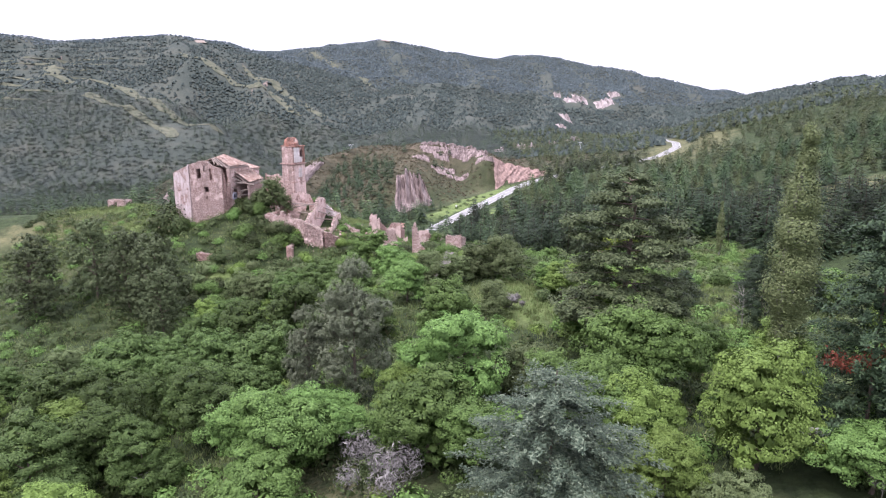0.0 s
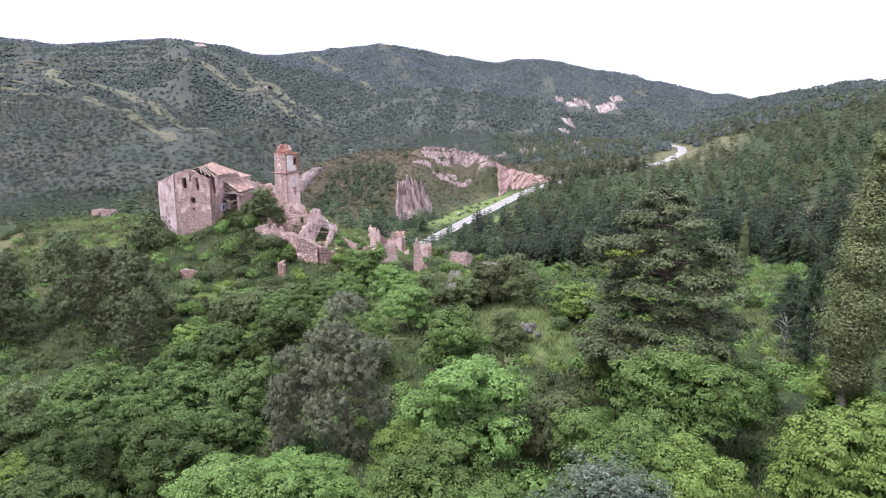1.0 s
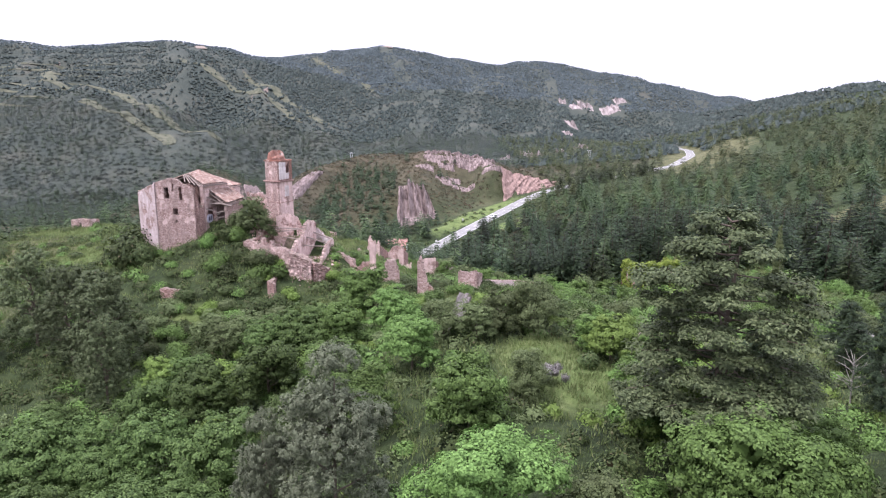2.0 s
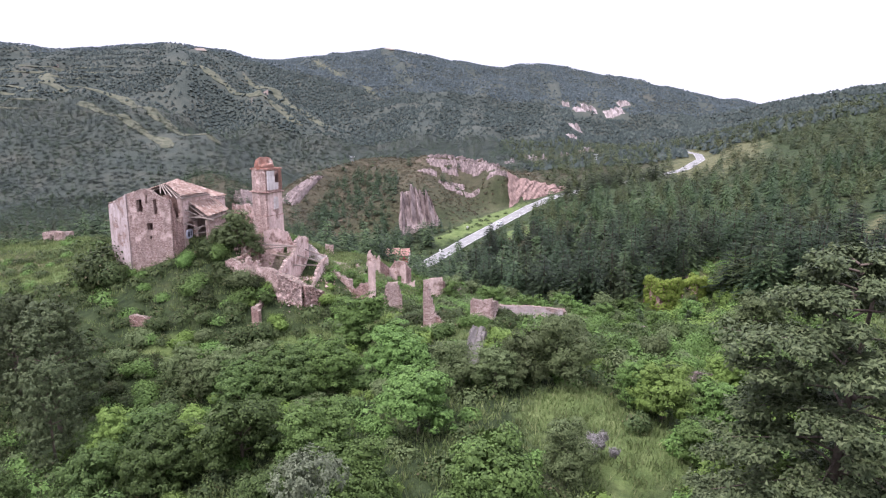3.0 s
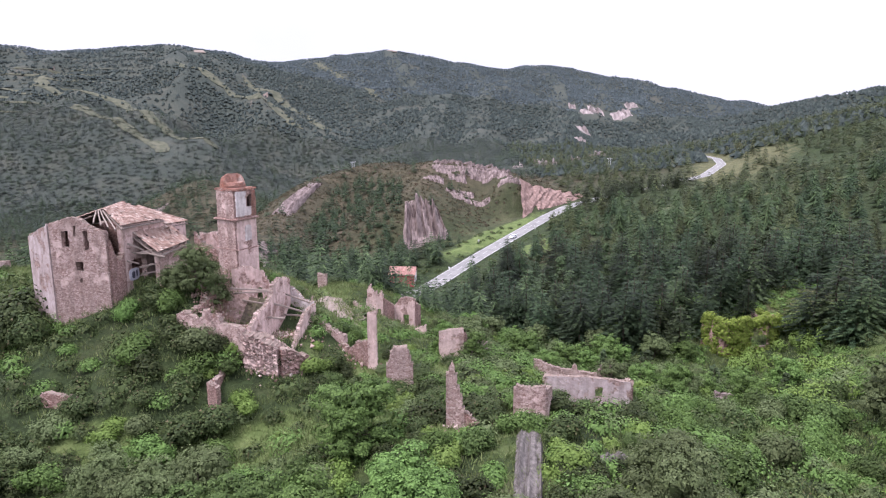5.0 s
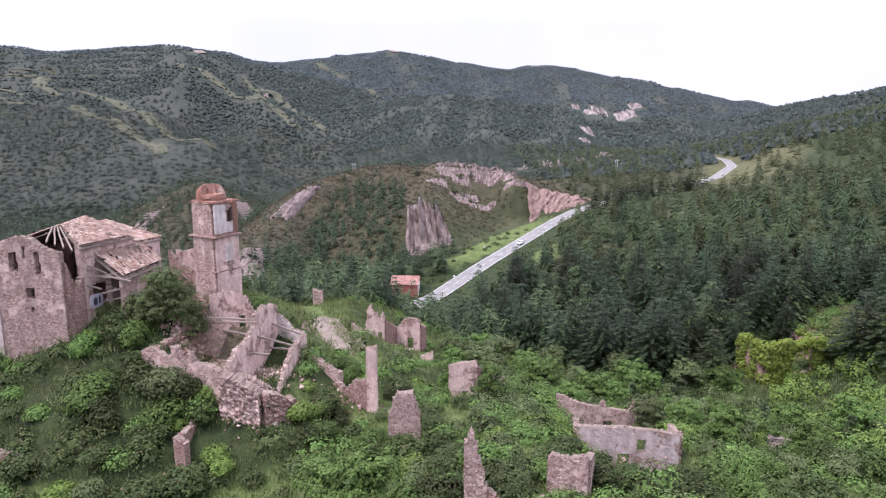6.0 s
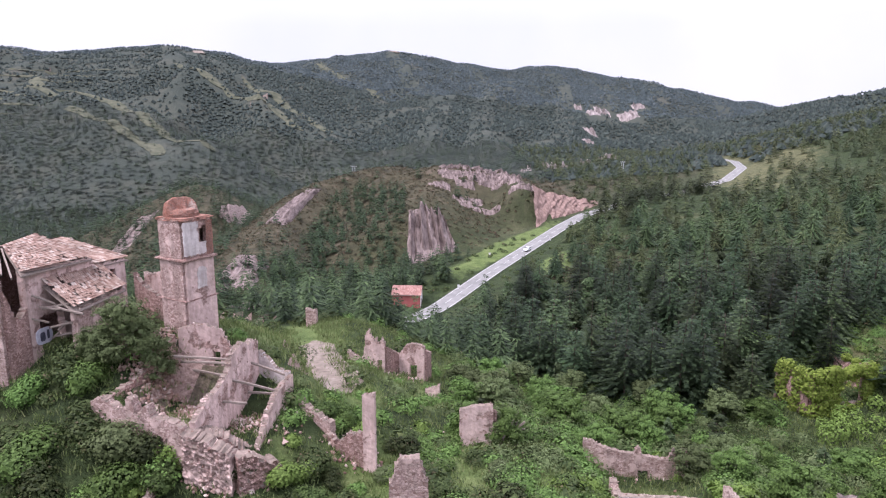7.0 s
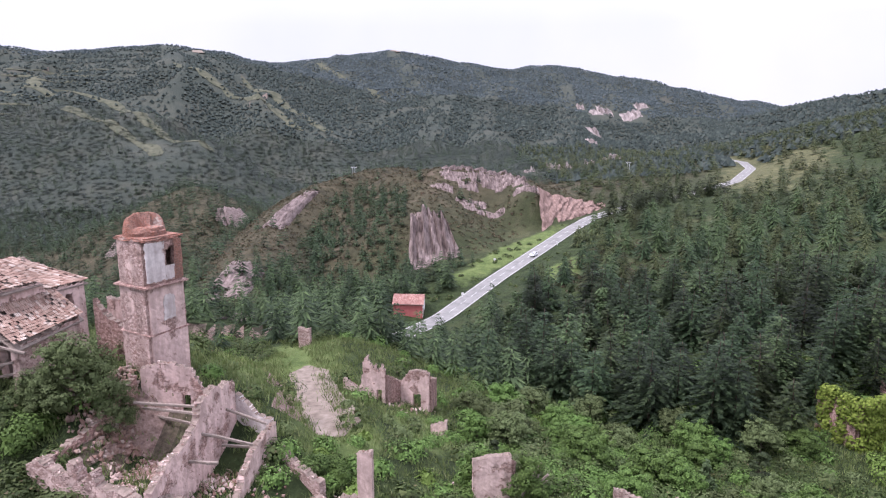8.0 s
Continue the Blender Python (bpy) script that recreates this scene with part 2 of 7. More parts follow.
def ground_material():
    """Grass and scrub soil, with bare earth where the slope is steep or the noise says so."""
    m, n, l, p = shader("grassy_ground")
    big = noise_node(n, l, 0.035, 6, 0.6)
    mid = noise_node(n, l, 0.3, 6, 0.65)
    fine = noise_node(n, l, 2.5, 5, 0.7)
    grass = ramp(n, l, mid, [(0.3, (0.01, 0.016, 0.0065)), (0.5, (0.019, 0.029, 0.0105)), (0.72, (0.04, 0.054, 0.02))])
    dry = ramp(n, l, fine, [(0.3, (0.07, 0.075, 0.036)), (0.7, (0.16, 0.15, 0.082))])
    col = blend(n, l, sharpen(n, l, big, 0.56, 0.8), grass, dry)
    weed = noise_node(n, l, 1.1, 8, 0.72)
    col = blend(n, l, sharpen(n, l, weed, 0.5, 0.38), col, (0.03, 0.045, 0.017))
    co = n.new("ShaderNodeTexCoord")
    place = n.new("ShaderNodeSeparateXYZ")
    l.new(co.outputs["Object"], place.inputs[0])
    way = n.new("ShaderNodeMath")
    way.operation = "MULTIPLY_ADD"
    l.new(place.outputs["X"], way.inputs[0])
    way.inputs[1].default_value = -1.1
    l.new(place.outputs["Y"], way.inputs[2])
    # far heath, its tones shifted blue-grey to stand in for distance haze
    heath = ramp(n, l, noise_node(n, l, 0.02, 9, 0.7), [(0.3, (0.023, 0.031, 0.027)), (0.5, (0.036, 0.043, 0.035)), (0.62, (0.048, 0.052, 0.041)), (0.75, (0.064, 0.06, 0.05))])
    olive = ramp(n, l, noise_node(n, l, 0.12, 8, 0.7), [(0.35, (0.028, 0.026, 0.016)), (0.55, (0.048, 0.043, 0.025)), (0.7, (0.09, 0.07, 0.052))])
    # olive heath gives way to the haze-tinted tones from 560 to 680 m
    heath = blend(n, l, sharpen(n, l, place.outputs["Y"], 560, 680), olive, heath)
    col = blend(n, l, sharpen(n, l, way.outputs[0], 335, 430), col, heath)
    ragged = noise_node(n, l, 0.16, 7, 0.7)
    for spots_of_grass, tint in ((GREEN_SPOTS, ramp(n, l, mid, [(0.3, (0.046, 0.07, 0.021)), (0.5, (0.075, 0.104, 0.033)), (0.7, (0.115, 0.14, 0.053))])),
                                 (YELLOW_SPOTS, ramp(n, l, mid, [(0.3, (0.042, 0.048, 0.022)), (0.5, (0.072, 0.074, 0.035)), (0.7, (0.115, 0.105, 0.055))]))):
        for cx, cy, half_long, half_wide, turned in spots_of_grass:
            where = n.new("ShaderNodeMapping")
            where.vector_type = "TEXTURE"
            where.inputs["Location"].default_value = (cx, cy, 0)
            where.inputs["Rotation"].default_value = (0, 0, radians(turned))
            where.inputs["Scale"].default_value = (half_long, half_wide, 1e6)
            l.new(co.outputs["Object"], where.inputs["Vector"])
            far_off = n.new("ShaderNodeVectorMath")
            far_off.operation = "LENGTH"
            l.new(where.outputs["Vector"], far_off.inputs[0])
            edge = n.new("ShaderNodeMath")
            edge.operation = "MULTIPLY_ADD"
            l.new(ragged, edge.inputs[0])
            edge.inputs[1].default_value = 1.5
            l.new(far_off.outputs["Value"], edge.inputs[2])
            col = blend(n, l, sharpen(n, l, edge.outputs[0], 1.85, 1.5), col, tint)
    earth = ramp(n, l, fine, [(0.3, (0.14, 0.095, 0.08)), (0.7, (0.29, 0.21, 0.18))])
    g = n.new("ShaderNodeNewGeometry")
    up = n.new("ShaderNodeSeparateXYZ")
    l.new(g.outputs["True Normal"], up.inputs[0])
    steep = sharpen(n, l, up.outputs["Z"], 0.72, 0.55)
    col = blend(n, l, steep, col, earth)
    col = blend(n, l, 0.5, col, ramp(n, l, fine, [(0.25, (0.25, 0.25, 0.25)), (0.75, (0.9, 0.9, 0.9))]), "SOFT_LIGHT")
    l.new(col, p.inputs["Base Color"])
    p.inputs["Roughness"].default_value = 0.95
    p.inputs["Specular IOR Level"].default_value = 0.15
    bump(n, l, p, weed, 0.9, 0.5)
    return m


GROUND = ground_material()
EARTH = plain("bare_pale_earth", (0.11, 0.088, 0.07), (0.24, 0.2, 0.17), 0.9, relief=0.4)
PINK_EARTH = plain("pink_cut_earth", (0.11, 0.07, 0.06), (0.32, 0.222, 0.19), 0.7, stretch=(1, 1, 0.25), relief=0.9, depth=0.5)
ROCK_PALE = plain("pale_grey_rock", (0.07, 0.058, 0.055), (0.36, 0.31, 0.295), 0.16, stretch=(1.6, 0.3, 0.5), relief=0.9, depth=1.5)
ROCK_FACE = plain("furrowed_red_grey_rock", (0.045, 0.032, 0.03), (0.3, 0.238, 0.222), 0.55, stretch=(1.7, 0.28, 0.35), relief=1.0, depth=1.2)
RED_WALL = plain("red_limewash", (0.3, 0.085, 0.08), (0.42, 0.14, 0.13), 0.8, relief=0.15)
WHITE_PAINT = plain("white_paint", (0.6, 0.59, 0.57), (0.78, 0.77, 0.75), 1.2, rough=0.6, relief=0.1)
CAR_PAINT = plain("white_car_paint", (0.68, 0.69, 0.7), (0.76, 0.77, 0.78), 2, rough=0.25, relief=0.0)
DARK_GLASS = plain("dark_window_glass", (0.02, 0.022, 0.025), (0.035, 0.038, 0.04), 1, rough=0.08, relief=0.0)
RUBBER = plain("tyre_rubber", (0.02, 0.02, 0.02), (0.04, 0.04, 0.04), 8, rough=0.9, relief=0.1)
GALVANISED = plain("galvanised_steel", (0.32, 0.33, 0.34), (0.5, 0.51, 0.52), 3, rough=0.5, relief=0.05)
DEAD_TWIG = foliage("dead_grey_twigs", [(0.0, (0.07, 0.065, 0.06)), (1.0, (0.18, 0.168, 0.16))], 0.08, 0.0, 0.9)
CONCRETE = plain("mossy_concrete", (0.16, 0.155, 0.14), (0.34, 0.33, 0.3), 2.0, relief=0.3)
LILAC_PAINT = plain("faded_lilac_paint", (0.36, 0.35, 0.42), (0.56, 0.56, 0.62), 2.5, relief=0.1)
DARK_PAINT = plain("faded_dark_paint", (0.05, 0.05, 0.07), (0.1, 0.1, 0.13), 3, relief=0.1)

# ---- the lie of the land ----
def lattice(ix, iy, seed):
    h = (ix * 374761393 + iy * 668265263 + seed * 974711) & 0x7FFFFFFF
    h = ((h ^ (h >> 13)) * 1274126177) & 0x7FFFFFFF
    return ((h ^ (h >> 16)) & 0xFFFF) / 65535.0


def bumps(x, y, size, seed=0, octaves=4):
    """Smooth noise of about -1 to 1, with features of that size in metres."""
    total, gain, norm = 0.0, 1.0, 0.0
    for k in range(octaves):
        u, v = x / size * 2**k, y / size * 2**k
        iu, iv = np.floor(u).astype(np.int64), np.floor(v).astype(np.int64)
        fu, fv = u - iu, v - iv
        fu, fv = fu * fu * (3 - 2 * fu), fv * fv * (3 - 2 * fv)
        a, b = lattice(iu, iv, seed + k), lattice(iu + 1, iv, seed + k)
        c, d = lattice(iu, iv + 1, seed + k), lattice(iu + 1, iv + 1, seed + k)
        total = total + gain * ((a + (b - a) * fu) * (1 - fv) + (c + (d - c) * fu) * fv)
        norm, gain = norm + gain, gain * 0.5
    return total / norm * 2 - 1


def along(x, y, line):
    """Distance to a line of (x, y, z) points, and the line's height at the nearest place."""
    best = np.full(np.shape(x), 1e9)
    z = np.zeros(np.shape(x))
    for (ax, ay, az), (bx, by, bz) in zip(line, line[1:]):
        t = np.clip(((x - ax) * (bx - ax) + (y - ay) * (by - ay)) / ((bx - ax) ** 2 + (by - ay) ** 2), 0, 1)
        d = np.hypot(x - ax - t * (bx - ax), y - ay - t * (by - ay))
        z = np.where(d < best, az + t * (bz - az), z)
        best = np.minimum(d, best)
    return best, z


# crest lines: points, fall to the sides, roundness of the crest in metres
SPUR = ([(6, -90, 36), (4, 20, 33), (3, 60, 32), (5, 92, 33.2), (2, 118, 33.2), (-8, 137, 29.6), (-10, 152, 26.0), (-15, 178, 20.5), (-20, 205, 14)], 0.38, 13)
TRAIL_RIDGE = ([(-34, 154, 34), (-31, 172, 28), (-30, 198, 25.8), (-38, 214, 20)], 0.55, 6)
MOUND = ([(-64, 166, 32.5), (-50, 159, 36.0), (-37, 158, 37.5), (-34, 152, 35.5)], 0.62, 6)
BANK = ([(-45.5, 152.5, 38.0), (-40, 152, 38.6), (-35.5, 153.5, 38.5)], 0.6, 3)
LEFT_HILL = ([(-190, 150, 20), (-130, 172, 29), (-88, 180, 31.5), (-60, 160, 32)], 0.3, 10)
NEAR_LEFT = ([(-30, -60, 30), (-32, 40, 25), (-40, 90, 22.5), (-52, 118, 20.5)], 0.22, 16)
BENCH = ([(56, -80, 38), (46, 50, 33), (56, 105, 29), (74, 195, 23), (98, 275, 18), (140, 420, 19), (185, 545, 23), (232, 790, 19)], 0.3, 24)
ROADSIDE = ([(62, 384, 13), (84, 404, 17), (112, 428, 19), (140, 446, 17.5)], 0.4, 8)
RIGHT_HILL = ([(150, 20, 44), (210, 200, 42), (300, 420, 53), (365, 600, 66), (430, 800, 58)], 0.27, 40)
FAR_RIGHT = ([(590, 1000, 86), (760, 1250, 100), (1100, 1400, 120)], 0.25, 60)
DOME = ([(-36, 452, 30), (-20, 447, 33), (-4, 448, 32.5), (20, 455, 28), (40, 462, 21), (75, 490, 14)], 0.62, 10)
CUT_HILL = ([(16, 448, 30), (25, 413, 27), (45, 434, 19.5), (70, 454, 13)], 0.9, 2)
DOME_FRONT = ([(-20, 440, 30), (-24, 385, 20), (-16, 348, 5)], 0.5, 10)
SLAB_RIDGE = ([(-45, 570, 24), (-62, 520, 26), (-87, 480, 21), (-92, 400, 12), (-80, 310, 9), (-62, 255, 3)], 0.62, 6)
LEFT_RIB = ([(-190, 560, 12), (-150, 480, 7), (-135, 400, -6), (-120, 330, -14)], 0.5, 8)
RIDGE_ONE = ([(-2200, 1300, 210), (-1300, 1380, 205), (-880, 1377, 191), (-738, 1377, 177), (-531, 1377, 189), (-444, 1377, 175), (-319, 1390, 150), (-220, 1250, 95), (-122, 977, 12)], 0.37, 30)
RIDGE_TWO = ([(-1000, 2000, 185), (-464, 1977, 200), (-186, 1977, 231), (-12, 1977, 200), (147, 1977, 181), (219, 1977, 192), (306, 1977, 170), (465, 1977, 144), (624, 1977, 112), (783, 1977, 85), (973, 1977, 77), (1600, 1900, 90)], 0.235, 40)
SPURS = [
    ([(-738, 1377, 176), (-670, 1180, 128), (-590, 1040, 98), (-463, 1002, 82), (-336, 872, 44), (-266, 845, 17)], 0.42, 8),
    ([(-531, 1377, 188), (-444, 1172, 134), (-287, 1078, 80), (-194, 988, 32)], 0.42, 8),
    ([(-186, 1977, 229), (-120, 1600, 150), (-20, 1300, 92), (-40, 1050, 40), (-60, 900, 12)], 0.3, 20),
    ([(219, 1977, 190), (230, 1600, 118), (180, 1250, 66), (130, 1000, 26)], 0.28, 20),
    ([(465, 1977, 143), (440, 1600, 84), (380, 1250, 44), (330, 1050, 26)], 0.25, 25),
    ([(-950, 1377, 190), (-860, 1100, 110), (-760, 850, 30)], 0.36, 20),
    ([(-620, 1000, 78), (-494, 955, 72), (-370, 860, 38), (-311, 805, 14)], 0.42, 8),
    ([(-483, 1335, 172), (-348, 1198, 118), (-244, 1100, 72), (-162, 1008, 30)], 0.42, 8),
    ([(-400, 1977, 205), (-330, 1700, 150), (-200, 1450, 100), (-130, 1280, 62)], 0.32, 15),
    ([(0, 1977, 198), (60, 1700, 146), (60, 1450, 106), (40, 1200, 66), (20, 1020, 30)], 0.3, 15),
    ([(-20, 1300, 92), (-110, 1180, 62), (-160, 1060, 26)], 0.36, 10),
    ([(330, 1977, 165), (340, 1650, 104), (290, 1400, 66), (240, 1180, 36)], 0.28, 15),
    ([(624, 1977, 112), (580, 1650, 74), (520, 1400, 46)], 0.25, 20),
    ([(-830, 1377, 186), (-720, 1210, 140), (-650, 1060, 84)], 0.4, 10),
]
ROAD = [(-62, 232, -7), (-28, 272, -0.5), (-13, 290, 1.2), (5, 325, 4.6), (21, 352, 7.8), (40, 385, 11.4), (54, 410, 12.8), (82, 442, 14.5), (122, 470, 17.5),
        (160, 510, 20), (188, 555, 24), (205, 610, 24.5), (213, 660, 23.5), (226, 740, 22.5), (233, 800, 21.5)]
TRACK = [(-38, 204, 23), (-32, 193, 25.8), (-29, 184, 26.2), (-25, 172, 27.2), (-21, 161, 28.6)]


# level spots: inside the ruined houses and under the picnic tables
PADS = [(-31.6, 148.0, 4.2, 32.6), (-27.0, 146.5, 3.6, 32.4), (10.5, 133.5, 5, 25.0), (10.5, 141, 4.5, 25.0), (12, 150, 6, 21.6), (12, 158, 6, 20.2), (41, 179, 19, 15.4), (32.6, 52.8, 3, 31.7), (57.5, 115.5, 3, 28.2)]


def crest(x, y, feature):
    line, fall, rnd = feature
    best = np.full(np.shape(x), -1e9)
    for a, b in zip(line, line[1:]):
        d, z = along(x, y, [a, b])
        best = np.maximum(best, z - fall * (np.sqrt(d * d + rnd * rnd) - rnd))
    return best


def merged(layers, k):
    top = layers[0]
    for h in layers[1:]:
        m = np.maximum(top, h)
        top = m + k * np.log(np.exp((top - m) / k) + np.exp((h - m) / k))
    return top


def height(x, y):
    x, y = np.asarray(x, float), np.asarray(y, float)
    floor_z = -36 + 56 / (1 + np.exp(-(x + 80) / 70)) + 0.006 * np.maximum(y - 700, 0)
    behind = np.clip((40 - y) / 150, 0, 1)
    floor_z = floor_z + behind * (28 - floor_z)
    wob = bumps(x, y, 160, 3, 3)
    far_on = np.clip((y - 600) / 500, 0, 1)
    near = [crest(x, y, f) for f in (SPUR, TRAIL_RIDGE, MOUND, BANK, LEFT_HILL, NEAR_LEFT, BENCH, ROADSIDE, DOME, CUT_HILL, DOME_FRONT, SLAB_RIDGE, LEFT_RIB)]
    far = [crest(x, y, f) for f in (RIGHT_HILL, FAR_RIGHT, RIDGE_ONE, RIDGE_TWO, *SPURS)]
    h = merged([merged(near, 1.2), merged([floor_z] + far, 3.0)], 1.5)
    on_crest = np.clip(np.minimum(along(x, y, RIDGE_ONE[0])[0], along(x, y, RIDGE_TWO[0])[0]) / 150, 0.12, 1)
    h = h + far_on * on_crest * (11 * wob + 44 * (0.28 - np.abs(bumps(x, y * 0.45, 110, 9, 3))))
    h = h - 6 * far_on
    rough = np.clip(1.2 - np.abs(y - 100) / 900, 0.3, 1)
    h = h + rough * (0.9 * bumps(x, y, 14, 21, 3) + 0.25 * bumps(x, y, 3, 5, 2))
    steps = np.clip(1 - np.hypot((x + 690) / 230, (y - 1180) / 170), 0, 1) * far_on
    h = h + np.minimum(1, steps * 3) * 0.9 * np.sin(h * 0.75)
    for cx, cy, r, z in PADS:
        s = np.clip(1.5 - np.hypot(x - cx, y - cy) / r, 0, 1)
        h = h + (z - h) * s * s * (3 - 2 * s)
    for line, half, edge in ((ROAD, 4.2, 9.0), (TRACK, 2.0, 3.0)):
        d, z = along(x, y, line)
        s = np.clip((d - half) / (edge + 16 * np.clip((y - 520) / 80, 0, 1)), 0, 1)
        s = s * s * (3 - 2 * s)
        h = z * (1 - s) + h * s
    return h


def ground_at(x, y):
    return float(height(np.array([x]), np.array([y]))[0])
# ---- end of the land ----


def sheet(name, xs, ys, zs, material, ids=None):
    """A grid of points as one mesh."""
    r, c = xs.shape
    me = bpy.data.meshes.new(name)
    me.vertices.add(r * c)
    me.vertices.foreach_set("co", np.stack([xs, ys, zs], -1).astype(np.float32).ravel())
    i = np.arange(r * c).reshape(r, c)
    quads = np.stack([i[:-1, :-1], i[:-1, 1:], i[1:, 1:], i[1:, :-1]], -1).reshape(-1, 4)
    me.loops.add(quads.size)
    me.polygons.add(len(quads))
    me.loops.foreach_set("vertex_index", quads.ravel().astype(np.int32))
    me.polygons.foreach_set("loop_start", np.arange(0, quads.size, 4, dtype=np.int32))
    me.polygons.foreach_set("use_smooth", np.ones(len(quads), bool))
    me.update(calc_edges=True)
    me.materials.append(material)
    return new(name, me)


HUB = (0.0, -45.0)
turns = np.radians(np.concatenate([np.linspace(-180, -46, 60)[:-1], np.linspace(-46, 46, 250), np.linspace(46, 180, 60)[1:]]))
reach = np.concatenate([np.linspace(0.5, 30, 12)[:-1], 30 * np.exp(np.linspace(0, math.log(4200 / 30), 350))])
A, R = np.meshgrid(-turns, reach)
GX, GY = HUB[0] - R * np.sin(A), HUB[1] + R * np.cos(A)
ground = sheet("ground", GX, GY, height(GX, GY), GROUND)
tagged(ground, "grassy hills and valley slopes with bare earth patches", "ground", kind="structure")


def ribbon(name, line, half, lift, material, start=0.0, dash=None, shift=0.0, step=1.5, ragged=0.0, drape=False):
    """A strip that follows a line of points, as one mesh; dash: (length, gap)."""
    pts = np.array(line, float)
    seg = np.r_[0, np.cumsum(np.hypot(*np.diff(pts[:, :2], axis=0).T))]
    s = np.arange(start, seg[-1], step)
    c = np.stack([np.interp(s, seg, pts[:, k]) for k in range(3)], -1)
    for _ in range(6):
        c[1:-1] = (c[:-2] + 2 * c[1:-1] + c[2:]) / 4
    tang = np.gradient(c[:, :2], axis=0)
    tang /= np.linalg.norm(tang, axis=1)[:, None]
    side = np.stack([tang[:, 1], -tang[:, 0]], -1)
    bm = bmesh.new()
    last = None
    cols = 11 if drape else 2
    wave_l, wave_r = bumps(s + c[0, 0], s * 0 + c[0, 1], half * 1.6 + 2, 91, 3), bumps(s + c[0, 1], s * 0 - c[0, 0], half * 1.6 + 2, 92, 3)
    taper = np.clip(np.minimum(s - s[0], s[-1] - s) / (half * 0.9), 0.15, 1) if ragged else np.ones(len(s))
    spread_ = np.array([np.linspace(shift - half * (1 + 1.6 * ragged * a_) * k_, shift + half * (1 + 1.6 * ragged * b_) * k_, cols) for a_, b_, k_ in zip(wave_l, wave_r, taper)])
    flat_ = c[:, None, :2] + side[:, None] * spread_[..., None]
    level_ = height(flat_[..., 0], flat_[..., 1]) if drape else np.repeat(c[:, 2:], cols, 1)
    for i in range(len(s)):
        row = [bm.verts.new((*flat_[i, k], level_[i, k] + lift)) for k in range(cols)]
        if last and not (dash and (s[i] % sum(dash)) > dash[0]):
            for k in range(len(row) - 1):
                bm.faces.new((last[k], last[k + 1], row[k + 1], row[k]))
        last = row
    me = bpy.data.meshes.new(name)
    bm.to_mesh(me)
    bm.free()
    me.materials.append(material)
    return new(name, me)


road = tagged(ribbon("road", ROAD, 3.3, 0.12, ASPHALT), "pale grey asphalt country road", "road", kind="structure")
for shift in (-2.95, 2.95):
    tagged(ribbon("road_line", ROAD, 0.09, 0.128, LINE, shift=shift), "white painted road edge line", "road line", kind="structure")
tagged(ribbon("road_line", ROAD, 0.07, 0.128, LINE, dash=(3.0, 4.5)), "dashed white centre line on asphalt", "road line", kind="structure")

# ---- building helpers ----
def part(name, bm, material, parent=None, label=""):
    me = bpy.data.meshes.new(name)
    bm.to_mesh(me)
    bm.free()
    for mt in (material if isinstance(material, (list, tuple)) else [material]):
        me.materials.append(mt)
    ob = new(name, me)
    ob.parent = parent
    if label:
        ob["label"] = label
    return ob


def thing(name, place, label, category, group="", turn=0.0):
    ob = new(name)
    ob.empty_display_size = 0.5
    ob.matrix_basis = pose(*place, 0, 0, turn)
    return tagged(ob, label, category, group)


def from_arrays(name, verts, faces, material, smooth=False):
    me = bpy.data.meshes.new(name)
    me.vertices.add(len(verts))
    me.vertices.foreach_set("co", np.asarray(verts, np.float32).ravel())
    faces = np.asarray(faces, np.int32)
    k = faces.shape[1]
    me.loops.add(faces.size)
    me.polygons.add(len(faces))
    me.loops.foreach_set("vertex_index", faces.ravel())
    me.polygons.foreach_set("loop_start", np.arange(0, faces.size, k, dtype=np.int32))
    me.polygons.foreach_set("use_smooth", np.full(len(faces), smooth))
    me.update(calc_edges=True)
    me.materials.append(material)
    return me


def hull_beam(bm, a, b, w, h, wob=0.0, rng=None):
    """A squared timber from a to b, slightly bent and rounded."""
    a, b = Vector(a), Vector(b)
    ax = (b - a).normalized()
    side = ax.cross(Vector((0, 0, 1)))
    side = side.normalized() if side.length > 0.01 else Vector((1, 0, 0))
    up = side.cross(ax)
    rows = []
    for k in range(4):
        c = a.lerp(b, k / 3)
        if rng and 0 < k < 3:
            c = c + up * rng.uniform(-wob, wob) + side * rng.uniform(-wob, wob)
        rows.append([bm.verts.new(c + side * w / 2 * x + up * h / 2 * y) for x, y in ((-1, -0.7), (-0.7, -1), (0.7, -1), (1, -0.7), (1, 0.7), (0.7, 1), (-0.7, 1), (-1, 0.7))])
    for r, q in zip(rows, rows[1:]):
        for i in range(8):
            bm.faces.new((r[i], r[(i + 1) % 8], q[(i + 1) % 8], q[i]))
    bm.faces.new(rows[0][::-1])
    bm.faces.new(rows[-1])


